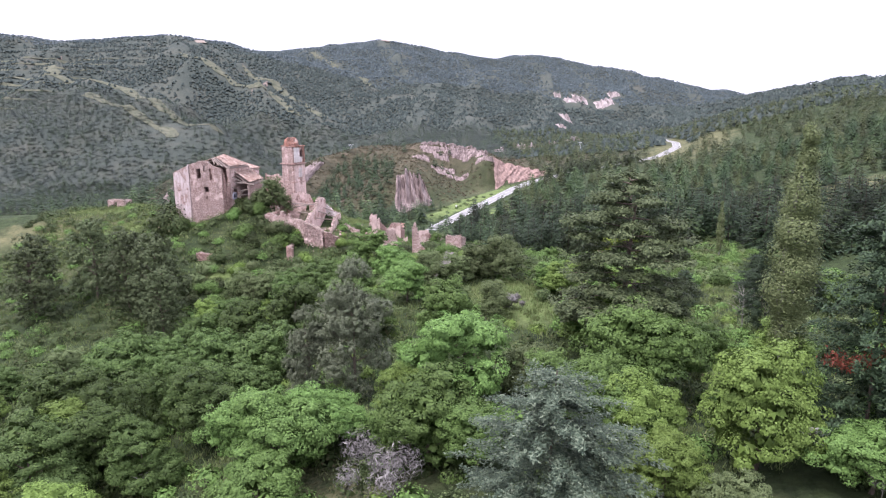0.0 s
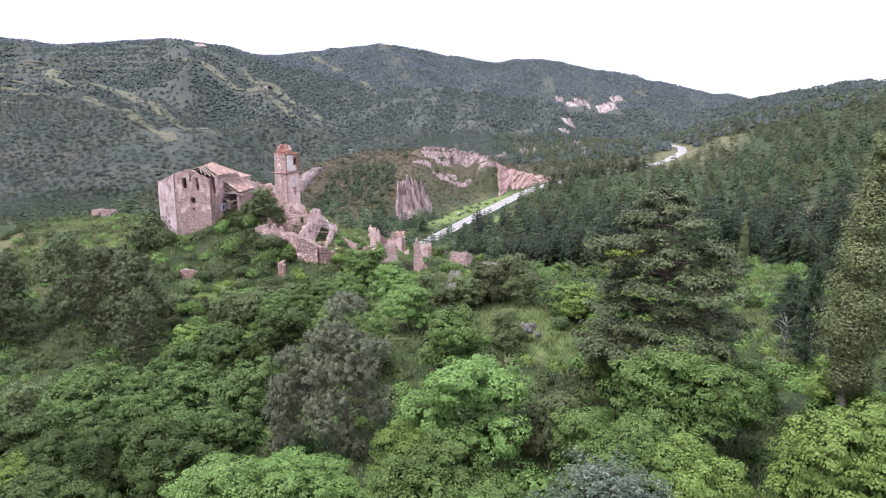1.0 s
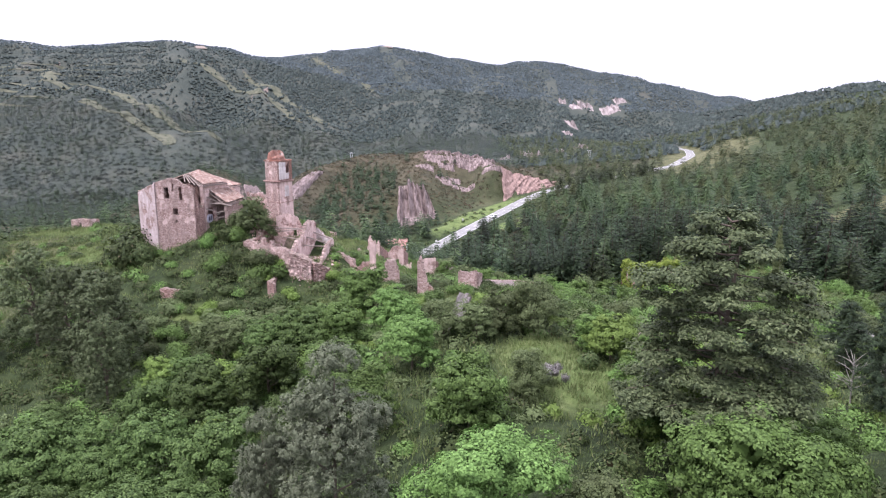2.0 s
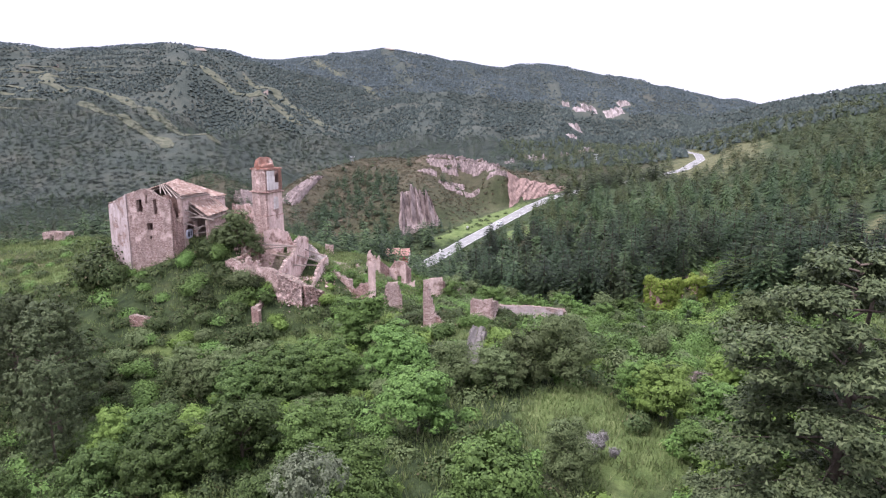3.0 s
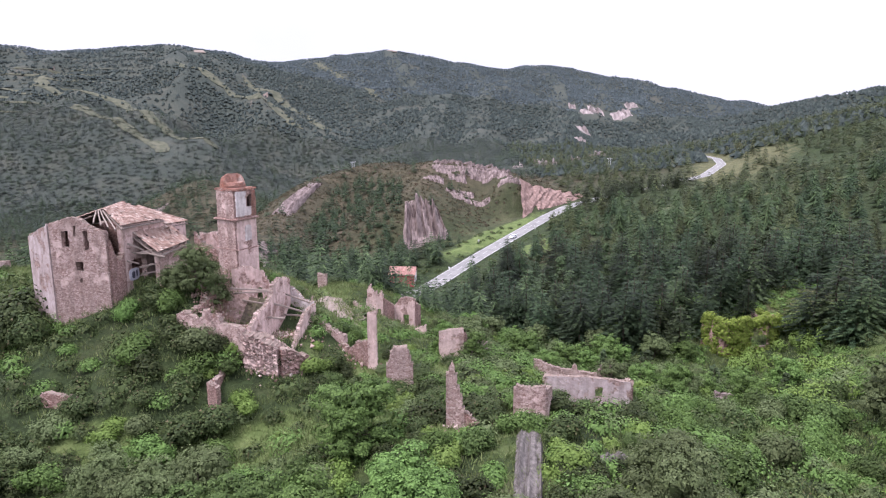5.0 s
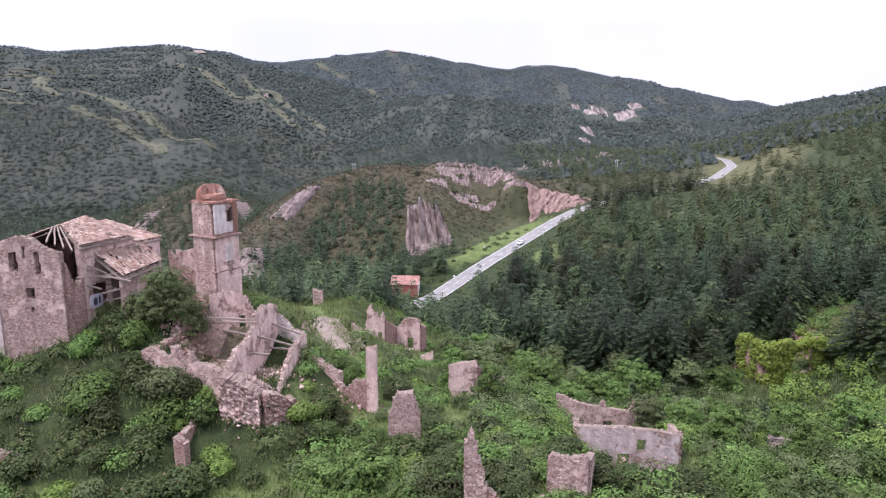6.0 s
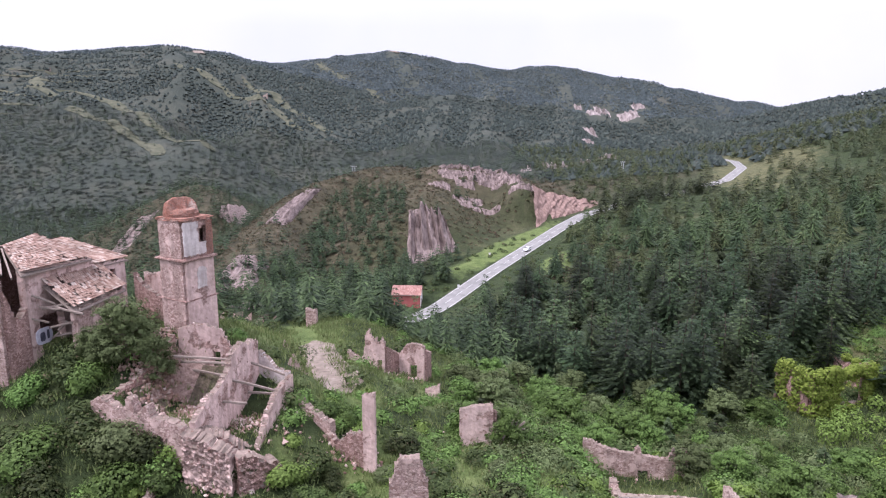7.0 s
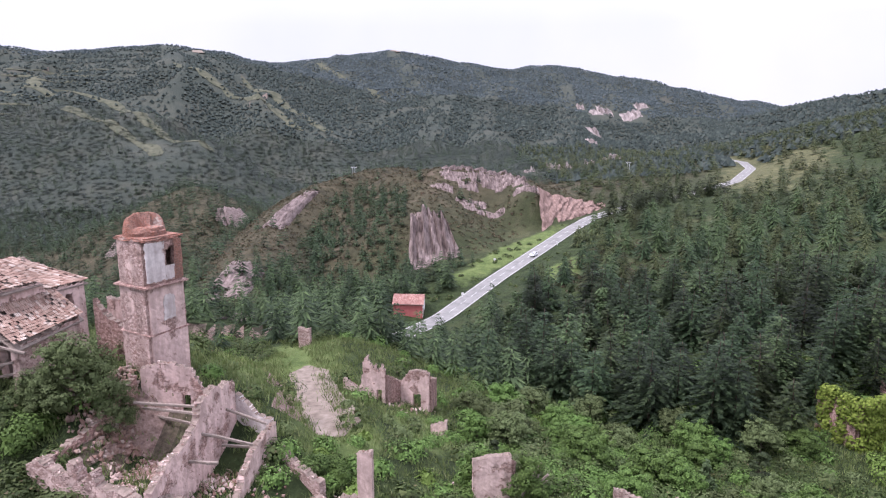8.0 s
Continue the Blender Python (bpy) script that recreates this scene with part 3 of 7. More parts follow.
def wall_mesh(p0, p1, z0, tops, thick=0.6, openings=(), cell=0.3, jag=0.5, seed=0, worn=0.016, foot=None):
    """A ruined wall from p0 to p1 (x, y), its foot at z0: tops are (share of the length, height of the crest); openings are
    (from, to, sill, head, arched) in metres along the wall and up from z0. Its edges are broken and its faces uneven."""
    rng = random.Random(seed)
    a, b = np.array(p0, float), np.array(p1, float)
    length = float(np.hypot(*(b - a)))
    u = (b - a) / length
    w = np.array([u[1], -u[0]])
    nc, top_z = max(2, round(length / cell)), max(t for _, t in tops)
    nr = max(2, int((top_z - z0) / cell) + 2)
    cs = length / nc
    share, crest_z = [t[0] for t in tops], [t[1] for t in tops]
    coarse = [rng.uniform(-1, 0.5) for _ in range(nc // 4 + 3)]
    edge_z, notch = [], 0.0
    for i in range(nc + 1):
        if rng.random() < 0.1:
            notch = rng.choice((0.0, 0.0, -0.7, -0.4))
        wave = float(np.interp(i / 4, range(len(coarse)), coarse))
        edge_z.append(float(np.interp(i / nc, share, crest_z)) - z0 + jag * (0.75 * wave + notch + 0.3 * rng.uniform(-1, 1)))
    alive = np.zeros((nc, nr), bool)
    for i in range(nc):
        zt = (edge_z[i] + edge_z[i + 1]) / 2
        for k in range(nr):
            alive[i, k] = (k + 0.5) * cell < zt
            s, z = (i + 0.5) * cs, (k + 0.5) * cell
            for f, t, lo, hi, arched in openings:
                r = (t - f) / 2
                if f < s < t and lo < z < hi and (not arched or z < hi - r or (s - f - r) ** 2 + (z - hi + r) ** 2 < r * r):
                    alive[i, k] = False
    bm = bmesh.new()
    made = {}

    def v(i, k, face):
        if (i, k, face) not in made:
            s, z = i * cs, k * cell
            edge = 1.0 if (i in (0, nc) and alive[min(i, nc - 1), min(k, nr - 1)]) else 2.2
            js, jz = rng.uniform(-1, 1) * cs * 0.12 * edge, rng.uniform(-1, 1) * cell * 0.12 * edge
            over = not (k < nr and alive[min(i, nc - 1), k]) and not (i > 0 and k < nr and alive[i - 1, k])
            if k > 1 and over and abs(edge_z[i] - z) < cell * 1.6:
                jz = edge_z[i] - z + (rng.uniform(-0.25, 0.25) * cell if jag > 0.05 else 0)
            if k == 0:
                js = jz = 0
            off = (thick / 2) * (1 if face else -1) + rng.uniform(-worn, worn)
            made[(i, k, face)] = bm.verts.new((*(a + u * (s + js) + w * off), z0 + z + jz))
        return made[(i, k, face)]

    for i in range(nc):
        for k in range(nr):
            if not alive[i, k]:
                continue
            bm.faces.new((v(i, k, 1), v(i, k + 1, 1), v(i + 1, k + 1, 1), v(i + 1, k, 1))[::-1])
            bm.faces.new((v(i, k, 0), v(i, k + 1, 0), v(i + 1, k + 1, 0), v(i + 1, k, 0)))
            for di, dk, q in ((-1, 0, (i, k, i, k + 1)), (1, 0, (i + 1, k, i + 1, k + 1)), (0, 1, (i, k + 1, i + 1, k + 1)), (0, -1, (i, k, i + 1, k))):
                ni, nk = i + di, k + dk
                if not (0 <= ni < nc and 0 <= nk < nr and alive[ni, nk]) and not (nk < 0):
                    i0, k0, i1, k1 = q
                    bm.faces.new((v(i0, k0, 0), v(i0, k0, 1), v(i1, k1, 1), v(i1, k1, 0)))
    bmesh.ops.recalc_face_normals(bm, faces=bm.faces)
    for f in bm.faces:
        f.material_index = 1 if f.normal.z > 0.55 else 0
    return bm


def shed_stones(bm, rng, on_top=0.85, on_face=0.1):
    """Places for single stones that stand proud of a wall: (x, y, z) on its crest and faces."""
    out = []
    for f in bm.faces:
        if f.normal.z > 0.6 and rng.random() < on_top:
            out.append(tuple(f.calc_center_median() + Vector((rng.uniform(-0.12, 0.12), rng.uniform(-0.12, 0.12), rng.uniform(-0.02, 0.1)))))
        elif abs(f.normal.z) < 0.5 and rng.random() < on_face:
            out.append(tuple(f.calc_center_median() - f.normal * 0.05))
    return out


def tile_roof(corners, seed=0, pitch=0.3, row=0.42, loss=0.06, sag=0.25, tile=None):
    """Half-round clay tiles in courses over a four-cornered slope (eave a, eave b, ridge b, ridge a), many slipped or gone."""
    rng = random.Random(seed)
    a, b, c, d = [Vector(p) for p in corners]
    cols, rows = max(2, int((b - a).length / pitch)), max(2, int((d - a).length / row))
    nrm = (b - a).cross(d - a).normalized()
    if nrm.z < 0:
        nrm = -nrm
    verts, faces = [], []

    def at(u, v):
        p = a.lerp(b, u).lerp(d.lerp(c, u), v)
        return p + Vector((0, 0, -sag * math.sin(math.pi * u) * math.sin(math.pi * v)))

    for r in range(rows):
        for k in range(cols):
            if rng.random() < loss:
                continue
            u0, v0 = (k + 0.5) / cols, (r - 0.08) / rows
            p, q = at(u0, max(0, v0)), at(u0, min(1, (r + 1.12) / rows))
            down = (q - p).normalized()
            side = nrm.cross(down).normalized()
            turn = rng.gauss(0, 0.05)
            side = (side + down * turn).normalized()
            lift = nrm * (0.05 + rng.uniform(0, 0.05))
            w = pitch * 0.5
            base = len(verts)
            for e, end in ((p, 0.05), (q, 0.0)):
                for ang in (-1.0, -0.45, 0.45, 1.0):
                    verts.append(e + side * w * ang + nrm * (0.11 * (1 - ang * ang) + end) + lift)
            for j in range(3):
                faces.append((base + j, base + j + 1, base + 5 + j, base + 4 + j))
    return from_arrays("tiles", [tuple(v) for v in verts], faces, tile or TILE)


def slab(corners, thick, material, name):
    """A flat board with thickness over four corners."""
    bm = bmesh.new()
    top = [bm.verts.new(c) for c in corners]
    low = [bm.verts.new((x, y, z - thick)) for x, y, z in corners]
    bm.faces.new(top)
    bm.faces.new(low[::-1])
    for i in range(4):
        bm.faces.new((top[i], low[i], low[(i + 1) % 4], top[(i + 1) % 4]))
    bmesh.ops.recalc_face_normals(bm, faces=bm.faces)
    return bm


def mesh_part(name, me, parent, label="", kind=""):
    ob = new(name, me)
    ob.parent = parent
    if label:
        ob["label"] = label
    if kind:
        ob["kind"] = kind
    return ob


def stones(name, spots, sizes, material, seed=0):
    """Loose angular stones as one mesh: spots are (x, y, z)."""
    rng = np.random.default_rng(seed)
    ico = np.array([(1, 0, 0), (-1, 0, 0), (0, 1, 0), (0, -1, 0), (0, 0, 1), (0, 0, -1)], float)
    tri = np.array([(0, 2, 4), (2, 1, 4), (1, 3, 4), (3, 0, 4), (2, 0, 5), (1, 2, 5), (3, 1, 5), (0, 3, 5)])
    vs, fs = [], []
    for k, p in enumerate(spots):
        s = rng.uniform(*sizes)
        m = rng.normal(0, 1, (3, 3))
        q, _ = np.linalg.qr(m)
        vs.append((ico * rng.uniform(0.6, 1.2, (6, 1)) * s * rng.uniform(0.6, 1.2, 3)) @ q.T + p)
        fs.append(tri + 6 * k)
    return from_arrays(name, np.concatenate(vs), np.concatenate(fs), material)


# ---- plants: meshes shared by alike plants ----
def leaf_quads(centres, normals, size, rng, long=1.5):
    """A small folded leaf at every centre, as two triangles sharing an edge."""
    n = len(centres)
    nz = normals + rng.normal(0, 0.2, (n, 3))
    nz /= np.linalg.norm(nz, axis=1)[:, None] + 1e-9
    t = rng.normal(0, 1, (n, 3))
    t -= nz * (t * nz).sum(1)[:, None]
    t /= np.linalg.norm(t, axis=1)[:, None] + 1e-9
    b = np.cross(nz, t)
    s = size * rng.uniform(0.65, 1.35, (n, 1))
    v = np.stack([centres - t * s * long / 2, centres + b * s / 2 - nz * s * 0.12, centres + t * s * long / 2 - nz * s * 0.2, centres - b * s / 2 - nz * s * 0.12], 1)
    f = np.arange(n * 4).reshape(n, 4)
    return v.reshape(-1, 3), f


def leaf_tris(centres, normals, size, rng, long=1.6):
    """A pointed leaf at every centre, one triangle each."""
    v, f = leaf_quads(centres, normals, size * 1.25, rng, long)
    v = v.reshape(-1, 4, 3)[:, 1:].reshape(-1, 3)
    return v, np.arange(len(v)).reshape(-1, 3)


def inner_leaves(rng, lobes, count, size, flat=0.85):
    """Large shaded leaves in the heart of a crown, which close it to the light behind."""
    pick = rng.choice(len(lobes), count)
    c, r = np.array([l[0] for l in lobes])[pick], np.array([l[1] for l in lobes])[pick]
    d = rng.normal(0, 1, (count, 3))
    d /= np.linalg.norm(d, axis=1)[:, None]
    return leaf_tris(c + d * r[:, None] * rng.uniform(0.45, 0.72, (count, 1)) * np.array([1, 1, flat]), d, size, rng)


def crown_points(rng, lobes, count, flat=0.85, inner=0.35):
    """Points on the outside of a heap of lobes (centre, radius), with their outward directions."""
    c, r = np.array([l[0] for l in lobes]), np.array([l[1] for l in lobes])
    pick = rng.choice(len(lobes), count * 2, p=r**2 / (r**2).sum())
    d = rng.normal(0, 1, (count * 2, 3))
    d /= np.linalg.norm(d, axis=1)[:, None]
    depth = 1 - inner * rng.random((count * 2, 1)) ** 2.2
    p = c[pick] + d * r[pick][:, None] * depth * np.array([1, 1, flat]) * (1 + 0.13 * rng.normal(0, 1, (count * 2, 1)))
    inside = np.zeros(len(p), bool)
    for k in range(len(lobes)):
        q = (p - c[k]) / np.array([1, 1, flat])
        inside |= (np.linalg.norm(q, axis=1) < r[k] * 0.72) & (pick != k)
    ok = ~inside
    return p[ok][:count], d[ok][:count]


def limbs(rng, height_m, radius, spread, count, lean=0.05, base=0.0):
    """A tapered trunk with limbs, as one mesh's arrays."""
    vs, fs = [], []

    def tube(a, b, r0, r1, bend, sides=6, steps=4):
        a, b = np.array(a, float), np.array(b, float)
        start = sum(len(v) for v in vs)
        off = rng.normal(0, 1, 3) * bend
        ring = []
        for k in range(steps + 1):
            t = k / steps
            c = a + (b - a) * t + off * math.sin(math.pi * t)
            r = r0 + (r1 - r0) * t
            ang = np.linspace(0, 2 * math.pi, sides, endpoint=False)
            ax = (b - a) / (np.linalg.norm(b - a) + 1e-9)
            s = np.cross(ax, [0.3, 0.7, 0.64])
            s /= np.linalg.norm(s)
            w = np.cross(ax, s)
            ring.append(c + r * (np.cos(ang)[:, None] * s + np.sin(ang)[:, None] * w))
        vs.append(np.concatenate(ring))
        for k in range(steps):
            for j in range(sides):
                fs.append((start + k * sides + j, start + k * sides + (j + 1) % sides, start + (k + 1) * sides + (j + 1) % sides, start + (k + 1) * sides + j))

    top = np.array([rng.normal(0, lean) * height_m, rng.normal(0, lean) * height_m, height_m])
    tube((0, 0, -0.8), top, radius, radius * 0.25, 0.03 * height_m)
    tips = []
    for k in range(count):
        t = rng.uniform(0.3, 0.85)
        ang = 2.4 * k + rng.uniform(-0.4, 0.4)
        a = top * t
        b = a + np.array([math.cos(ang) * spread, math.sin(ang) * spread, rng.uniform(0.25, 0.8) * spread]) * (1.1 - 0.5 * t)
        tube(a, b, radius * 0.4, radius * 0.08, 0.05 * spread, 5, 3)
        tips.append(b)
    return np.concatenate(vs), fs, tips


def tree_mesh(kind, seed):
    """Trunk and crown meshes of one tree about the given size, foot at the origin; height 1 unit = 1 m."""
    rng = np.random.default_rng(seed)
    if kind.split("_")[0] in ("walnut", "light", "grey", "olive"):
        small, fine = kind.endswith("_low"), kind.endswith("_fine")
        kind = kind.split("_")[0]
        h, r = 8.0, 4.0
        tv, tf, tips = limbs(rng, h * 0.62, 0.26, 2.4, 9)
        lobes = [(np.array([0, 0, h * 0.6]), r * 0.62)]
        for k in range(18):
            ang, up = 2.4 * k + rng.uniform(-0.4, 0.4), rng.uniform(0.2, 0.88)
            out = r * (0.72 - 0.62 * max(0, up - 0.5)) * rng.uniform(0.75, 1.1)
            lobes.append((np.array([math.cos(ang) * out, math.sin(ang) * out, h * up]), r * rng.uniform(0.28, 0.44)))
        hubs, out = crown_points(rng, lobes, (150 if small else 340) if kind != "grey" else (140 if small else 300), 0.85, 0.1)
        seen = out[:, 2] > -0.6
        hubs, out = hubs[seen], out[seen]
        per = 34 if small else 105 if fine else 46 if kind != "grey" else 36
        # each spray: a drooping cap of leaves that faces outwards and up
        size = rng.uniform(0.42, 0.82, len(hubs)) * (1.35 if small else 1)
        d = rng.normal(0, 1, (len(hubs), per, 3))
        d[..., 2] = np.abs(d[..., 2]) * 1.1 - 0.35
        d += out[:, None] * 0.7
        d /= np.linalg.norm(d, axis=2)[..., None]
        p = hubs[:, None] + d * size[:, None, None] * np.array([1.1, 1.1, 0.7]) * rng.uniform(0.75, 1.1, (len(hubs), per, 1))
        p, d = p.reshape(-1, 3), d.reshape(-1, 3)
        v, f = leaf_tris(p, d * 0.75 + np.repeat(out, per, 0) * 0.35 + np.array([0, 0, 0.3]), 0.27 if small else 0.13 if fine else 0.19 if kind != "grey" else 0.17, rng)
        v = np.concatenate([v, inner_leaves(rng, lobes, 1300, 0.48)[0]])
        f = np.arange(len(v)).reshape(-1, 3)
        mats = {"olive": LEAF_OLIVE, "walnut": LEAF, "light": LEAF_LIGHT, "grey": LEAF_GREY}
        return from_arrays("trunk", tv, tf, BARK, True), from_arrays("crown", v, f, mats[kind])
    if kind == "poplar":
        h = 20.0
        tv, tf, tips = limbs(rng, h * 0.9, 0.3, 1.2, 10, 0.01)
        z = rng.uniform(0.12, 1.0, 60)
        lobes = [(np.array([rng.normal(0, 0.3 * math.sin(math.pi * min(1, (q + 0.12)))), rng.normal(0, 0.3), h * q]), 0.35 + 0.85 * math.sin(math.pi * min(0.97, q + 0.05))) for q in z]
        p, d = crown_points(rng, lobes, 46000, 1.4, 0.35)
        v, f = leaf_tris(p, d + np.array([0, 0, 0.2]), 0.095, rng)
        return from_arrays("trunk", tv, tf, BARK_PALE, True), from_arrays("crown", v, f, POPLAR_LEAF)
    if kind == "pine_near":
        # long level boughs in loose tiers, each a flat plate of upright needle tufts
        h = 15.0
        tv, tf, _ = limbs(rng, h * 0.9, 0.26, 1.2, 8, 0.02)
        hubs, lift = [], []
        bv, bf = [tv], list(tf)
        for k in range(64):
            q = min(0.99, 0.16 + 0.84 * (k + rng.uniform(-0.5, 0.5)) / 64)
            reach = 4.7 * max(0.15, 1 - abs((q - 0.5) / 0.52) ** 2.8) * rng.uniform(0.65, 1.12)
            ang = k * 2.4 + rng.uniform(-0.4, 0.4)
            tip = np.array([math.cos(ang), math.sin(ang), 0.0])
            side = np.array([-tip[1], tip[0], 0.0])
            rise = rng.uniform(-0.12, 0.18) + 0.5 * max(0.0, q - 0.7)
            root = np.array([0, 0, h * q])
            start = sum(len(p_) for p_ in bv)
            end = root + tip * reach * 0.95 + np.array([0, 0, reach * rise])
            w = 0.06 * side
            up = np.array([0, 0, 0.06])
            bv.append(np.array([root + w, root - up, root - w, root + up, end + 0.2 * w, end - 0.2 * up, end - 0.2 * w, end + 0.2 * up]))
            bf += [(start + i, start + (i + 1) % 4, start + 4 + (i + 1) % 4, start + 4 + i) for i in range(4)]
            for _ in range(int(9 + reach * 9)):
                r = reach * rng.uniform(0.3, 1.0) ** 0.7
                fan = (0.2 + 0.30 * r) * rng.uniform(-1, 1)
                hubs.append(root + tip * r + side * fan + np.array([0, 0, r * rise - 0.02 * r * r + rng.uniform(-0.12, 0.2)]))
                lift.append(tip * 0.5 + side * 0.3 * np.sign(fan) + np.array([0, 0, 0.55]))
        hubs, lift = np.array(hubs), np.array(lift)
        per = 40
        d = rng.normal(0, 1, (len(hubs), per, 3)) * np.array([0.8, 0.8, 0.4]) + lift[:, None]
        d /= np.linalg.norm(d, axis=2)[..., None]
        p = (hubs[:, None] + d * rng.uniform(0.08, 0.5, (len(hubs), per, 1))).reshape(-1, 3)
        v, f = leaf_tris(p, (d * 0.7 + np.array([0, 0, 0.4])).reshape(-1, 3), 0.085, rng, 3.4)
        return from_arrays("trunk", np.concatenate(bv), bf, BARK, True), from_arrays("crown", v, f, NEEDLE_PINE)
    if kind in ("pine", "pine_grey"):
        h = 15.0
        tv, tf, tips = limbs(rng, h * 0.85, 0.26, 3.2, 16, 0.02)
        lobes = []
        for k in range(80):
            q = rng.uniform(0.1, 1.0)
            wide = 4.4 * math.sin(math.pi * min(0.94, 0.2 + 0.76 * q)) ** 0.7
            ang = rng.uniform(0, 6.28)
            out = wide * math.sqrt(rng.uniform(0.1, 0.95))
            lobes.append((np.array([math.cos(ang) * out, math.sin(ang) * out, h * q]), rng.uniform(0.8, 1.5)))
        near_ = kind == "pine_grey"
        hubs, out = crown_points(rng, lobes, 2600 if near_ else 1300, 0.5, 0.3)
        per = 22
        # tufts of needles that stand up and out at the twig ends
        d = rng.normal(0, 1, (len(hubs), per, 3)) * 0.75 + out[:, None] + np.array([0, 0, 0.35])
        d /= np.linalg.norm(d, axis=2)[..., None]
        p = (hubs[:, None] + d * rng.uniform(0.1, 0.42, (len(hubs), per, 1))).reshape(-1, 3)
        v, f = leaf_tris(p, (d * 0.6 + out[:, None] * 0.3 + np.array([0, 0, 0.5])).reshape(-1, 3), 0.085 if near_ else 0.12, rng, 3.6 if near_ else 3.0)
        return from_arrays("trunk", tv, tf, BARK, True), from_arrays("crown", v, f, NEEDLE_GREY if kind == "pine_grey" else NEEDLE_PINE)
    if kind in ("fir", "fir_dark"):
        h, wide = 12.0, 4.3
        tv, tf, tips = limbs(rng, h * 0.97, 0.2, 0.6, 4, 0.01)
        tris = []
        levels = 15
        for k in range(levels):
            q = min(0.985, max(0.0, (k + rng.uniform(-0.25, 0.25)) / levels))
            z = h * (0.09 + 0.88 * q)
            reach_ = (wide * (1 - q) ** 0.72 + 0.2) * rng.uniform(0.85, 1.1)
            boughs = 9 if q < 0.7 else 6
            turn = rng.uniform(0, 6.28)
            for j in range(boughs):
                ang = turn + (j + rng.uniform(-0.35, 0.35)) * 2 * math.pi / boughs
                lr = reach_ * rng.uniform(0.65, 1.12)
                m = max(3, int(lr * 2.4))
                for t in np.linspace(0.3, 1.0, m):
                    c = np.array([math.cos(ang) * t * lr, math.sin(ang) * t * lr, z + 0.2 * lr * t - 0.34 * lr * t * t + rng.normal(0, 0.05)])
                    for side_ in ((-0.85, 0.75) if t < 0.99 else (-0.7, 0.0, 0.7)):
                        a2 = ang + side_ * (1.15 - 0.5 * t) + rng.normal(0, 0.15)
                        ln = rng.uniform(0.55, 0.95) * (0.55 + 0.16 * lr) * (1.15 - 0.35 * t)
                        tip = c + np.array([math.cos(a2) * ln, math.sin(a2) * ln, rng.uniform(-0.3, 0.02) * ln])
                        w = np.array([-math.sin(a2), math.cos(a2), rng.normal(0, 0.3)]) * rng.uniform(0.16, 0.26)
                        tris.append((c - w, c + w, tip))
        v = np.array(tris).reshape(-1, 3)
        return from_arrays("trunk", tv, tf, BARK, True), from_arrays("crown", v, np.arange(len(v)).reshape(-1, 3), NEEDLE if kind == "fir" else NEEDLE_DARK)
    if kind in ("cedar", "cedar_dark"):
        h, wide = 13.0, 5.8
        tv, tf, tips = limbs(rng, h * 0.97, 0.18, 0.6, 4, 0.01)
        cs, ns = [], []
        for k in range(20):
            q = (k + rng.uniform(-0.3, 0.3)) / 20
            z = h * (0.1 + 0.88 * q)
            q = min(0.985, max(0.0, q))
            shape = math.sqrt(max(0.02, 1 - q**1.7))
            for j in range(12):
                ang = rng.uniform(0, 6.28)
                lr = (wide * shape + 0.15) * rng.uniform(0.55, 1.15)
                m = max(4, int(lr * 7))
                t = np.linspace(0.22, 1, m)
                sp = rng.normal(0, 0.1 * lr, m) * (1.15 - t)
                x = np.cos(ang) * t * lr - np.sin(ang) * sp
                y = np.sin(ang) * t * lr + np.cos(ang) * sp
                zz = z + 0.5 * lr * t - 0.32 * lr * t**2 + rng.normal(0, 0.08, m)
                cs.append(np.stack([x, y, zz], 1))
                ns.append(np.tile([0.3 * math.cos(ang), 0.3 * math.sin(ang), 1.0], (m, 1)))
        per = 9 if kind == "cedar" else 5
        p, d = np.repeat(np.concatenate(cs), per, 0), np.repeat(np.concatenate(ns), per, 0)
        p = p + rng.normal(0, 0.11, p.shape)
        v, f = leaf_tris(p, d + rng.normal(0, 0.1, d.shape), 0.068 if kind == "cedar" else 0.11, rng, 4.6)
        return from_arrays("trunk", tv, tf, BARK, True), from_arrays("crown", v, f, NEEDLE_BLUE if kind == "cedar" else NEEDLE_DARK)
    if kind == "young_pine":
        h = 8.0
        tv, tf, tips = limbs(rng, h * 0.92, 0.15, 1.4, 8, 0.02)
        lobes = []
        for k in range(24):
            q = rng.uniform(0.15, 1.0)
            wide = 2.3 * (1.06 - q) ** 0.6
            ang = rng.uniform(0, 6.28)
            out = wide * rng.uniform(0.3, 0.9)
            lobes.append((np.array([math.cos(ang) * out, math.sin(ang) * out, h * q]), rng.uniform(0.45, 0.85)))
        p, d = crown_points(rng, lobes, 1000, 0.7, 0.5)
        v, f = leaf_quads(p, d * 0.5 + np.array([0, 0, 0.4]), 0.34, rng, 2.0)
        return from_arrays("trunk", tv, tf, BARK, True), from_arrays("crown", v, f, NEEDLE)
    if kind == "bare":
        tv, tf, tips = limbs(rng, 5.0, 0.11, 2.4, 26, 0.05)
        return from_arrays("trunk", tv, tf, BARK_PALE, True), None
    raise ValueError(kind)


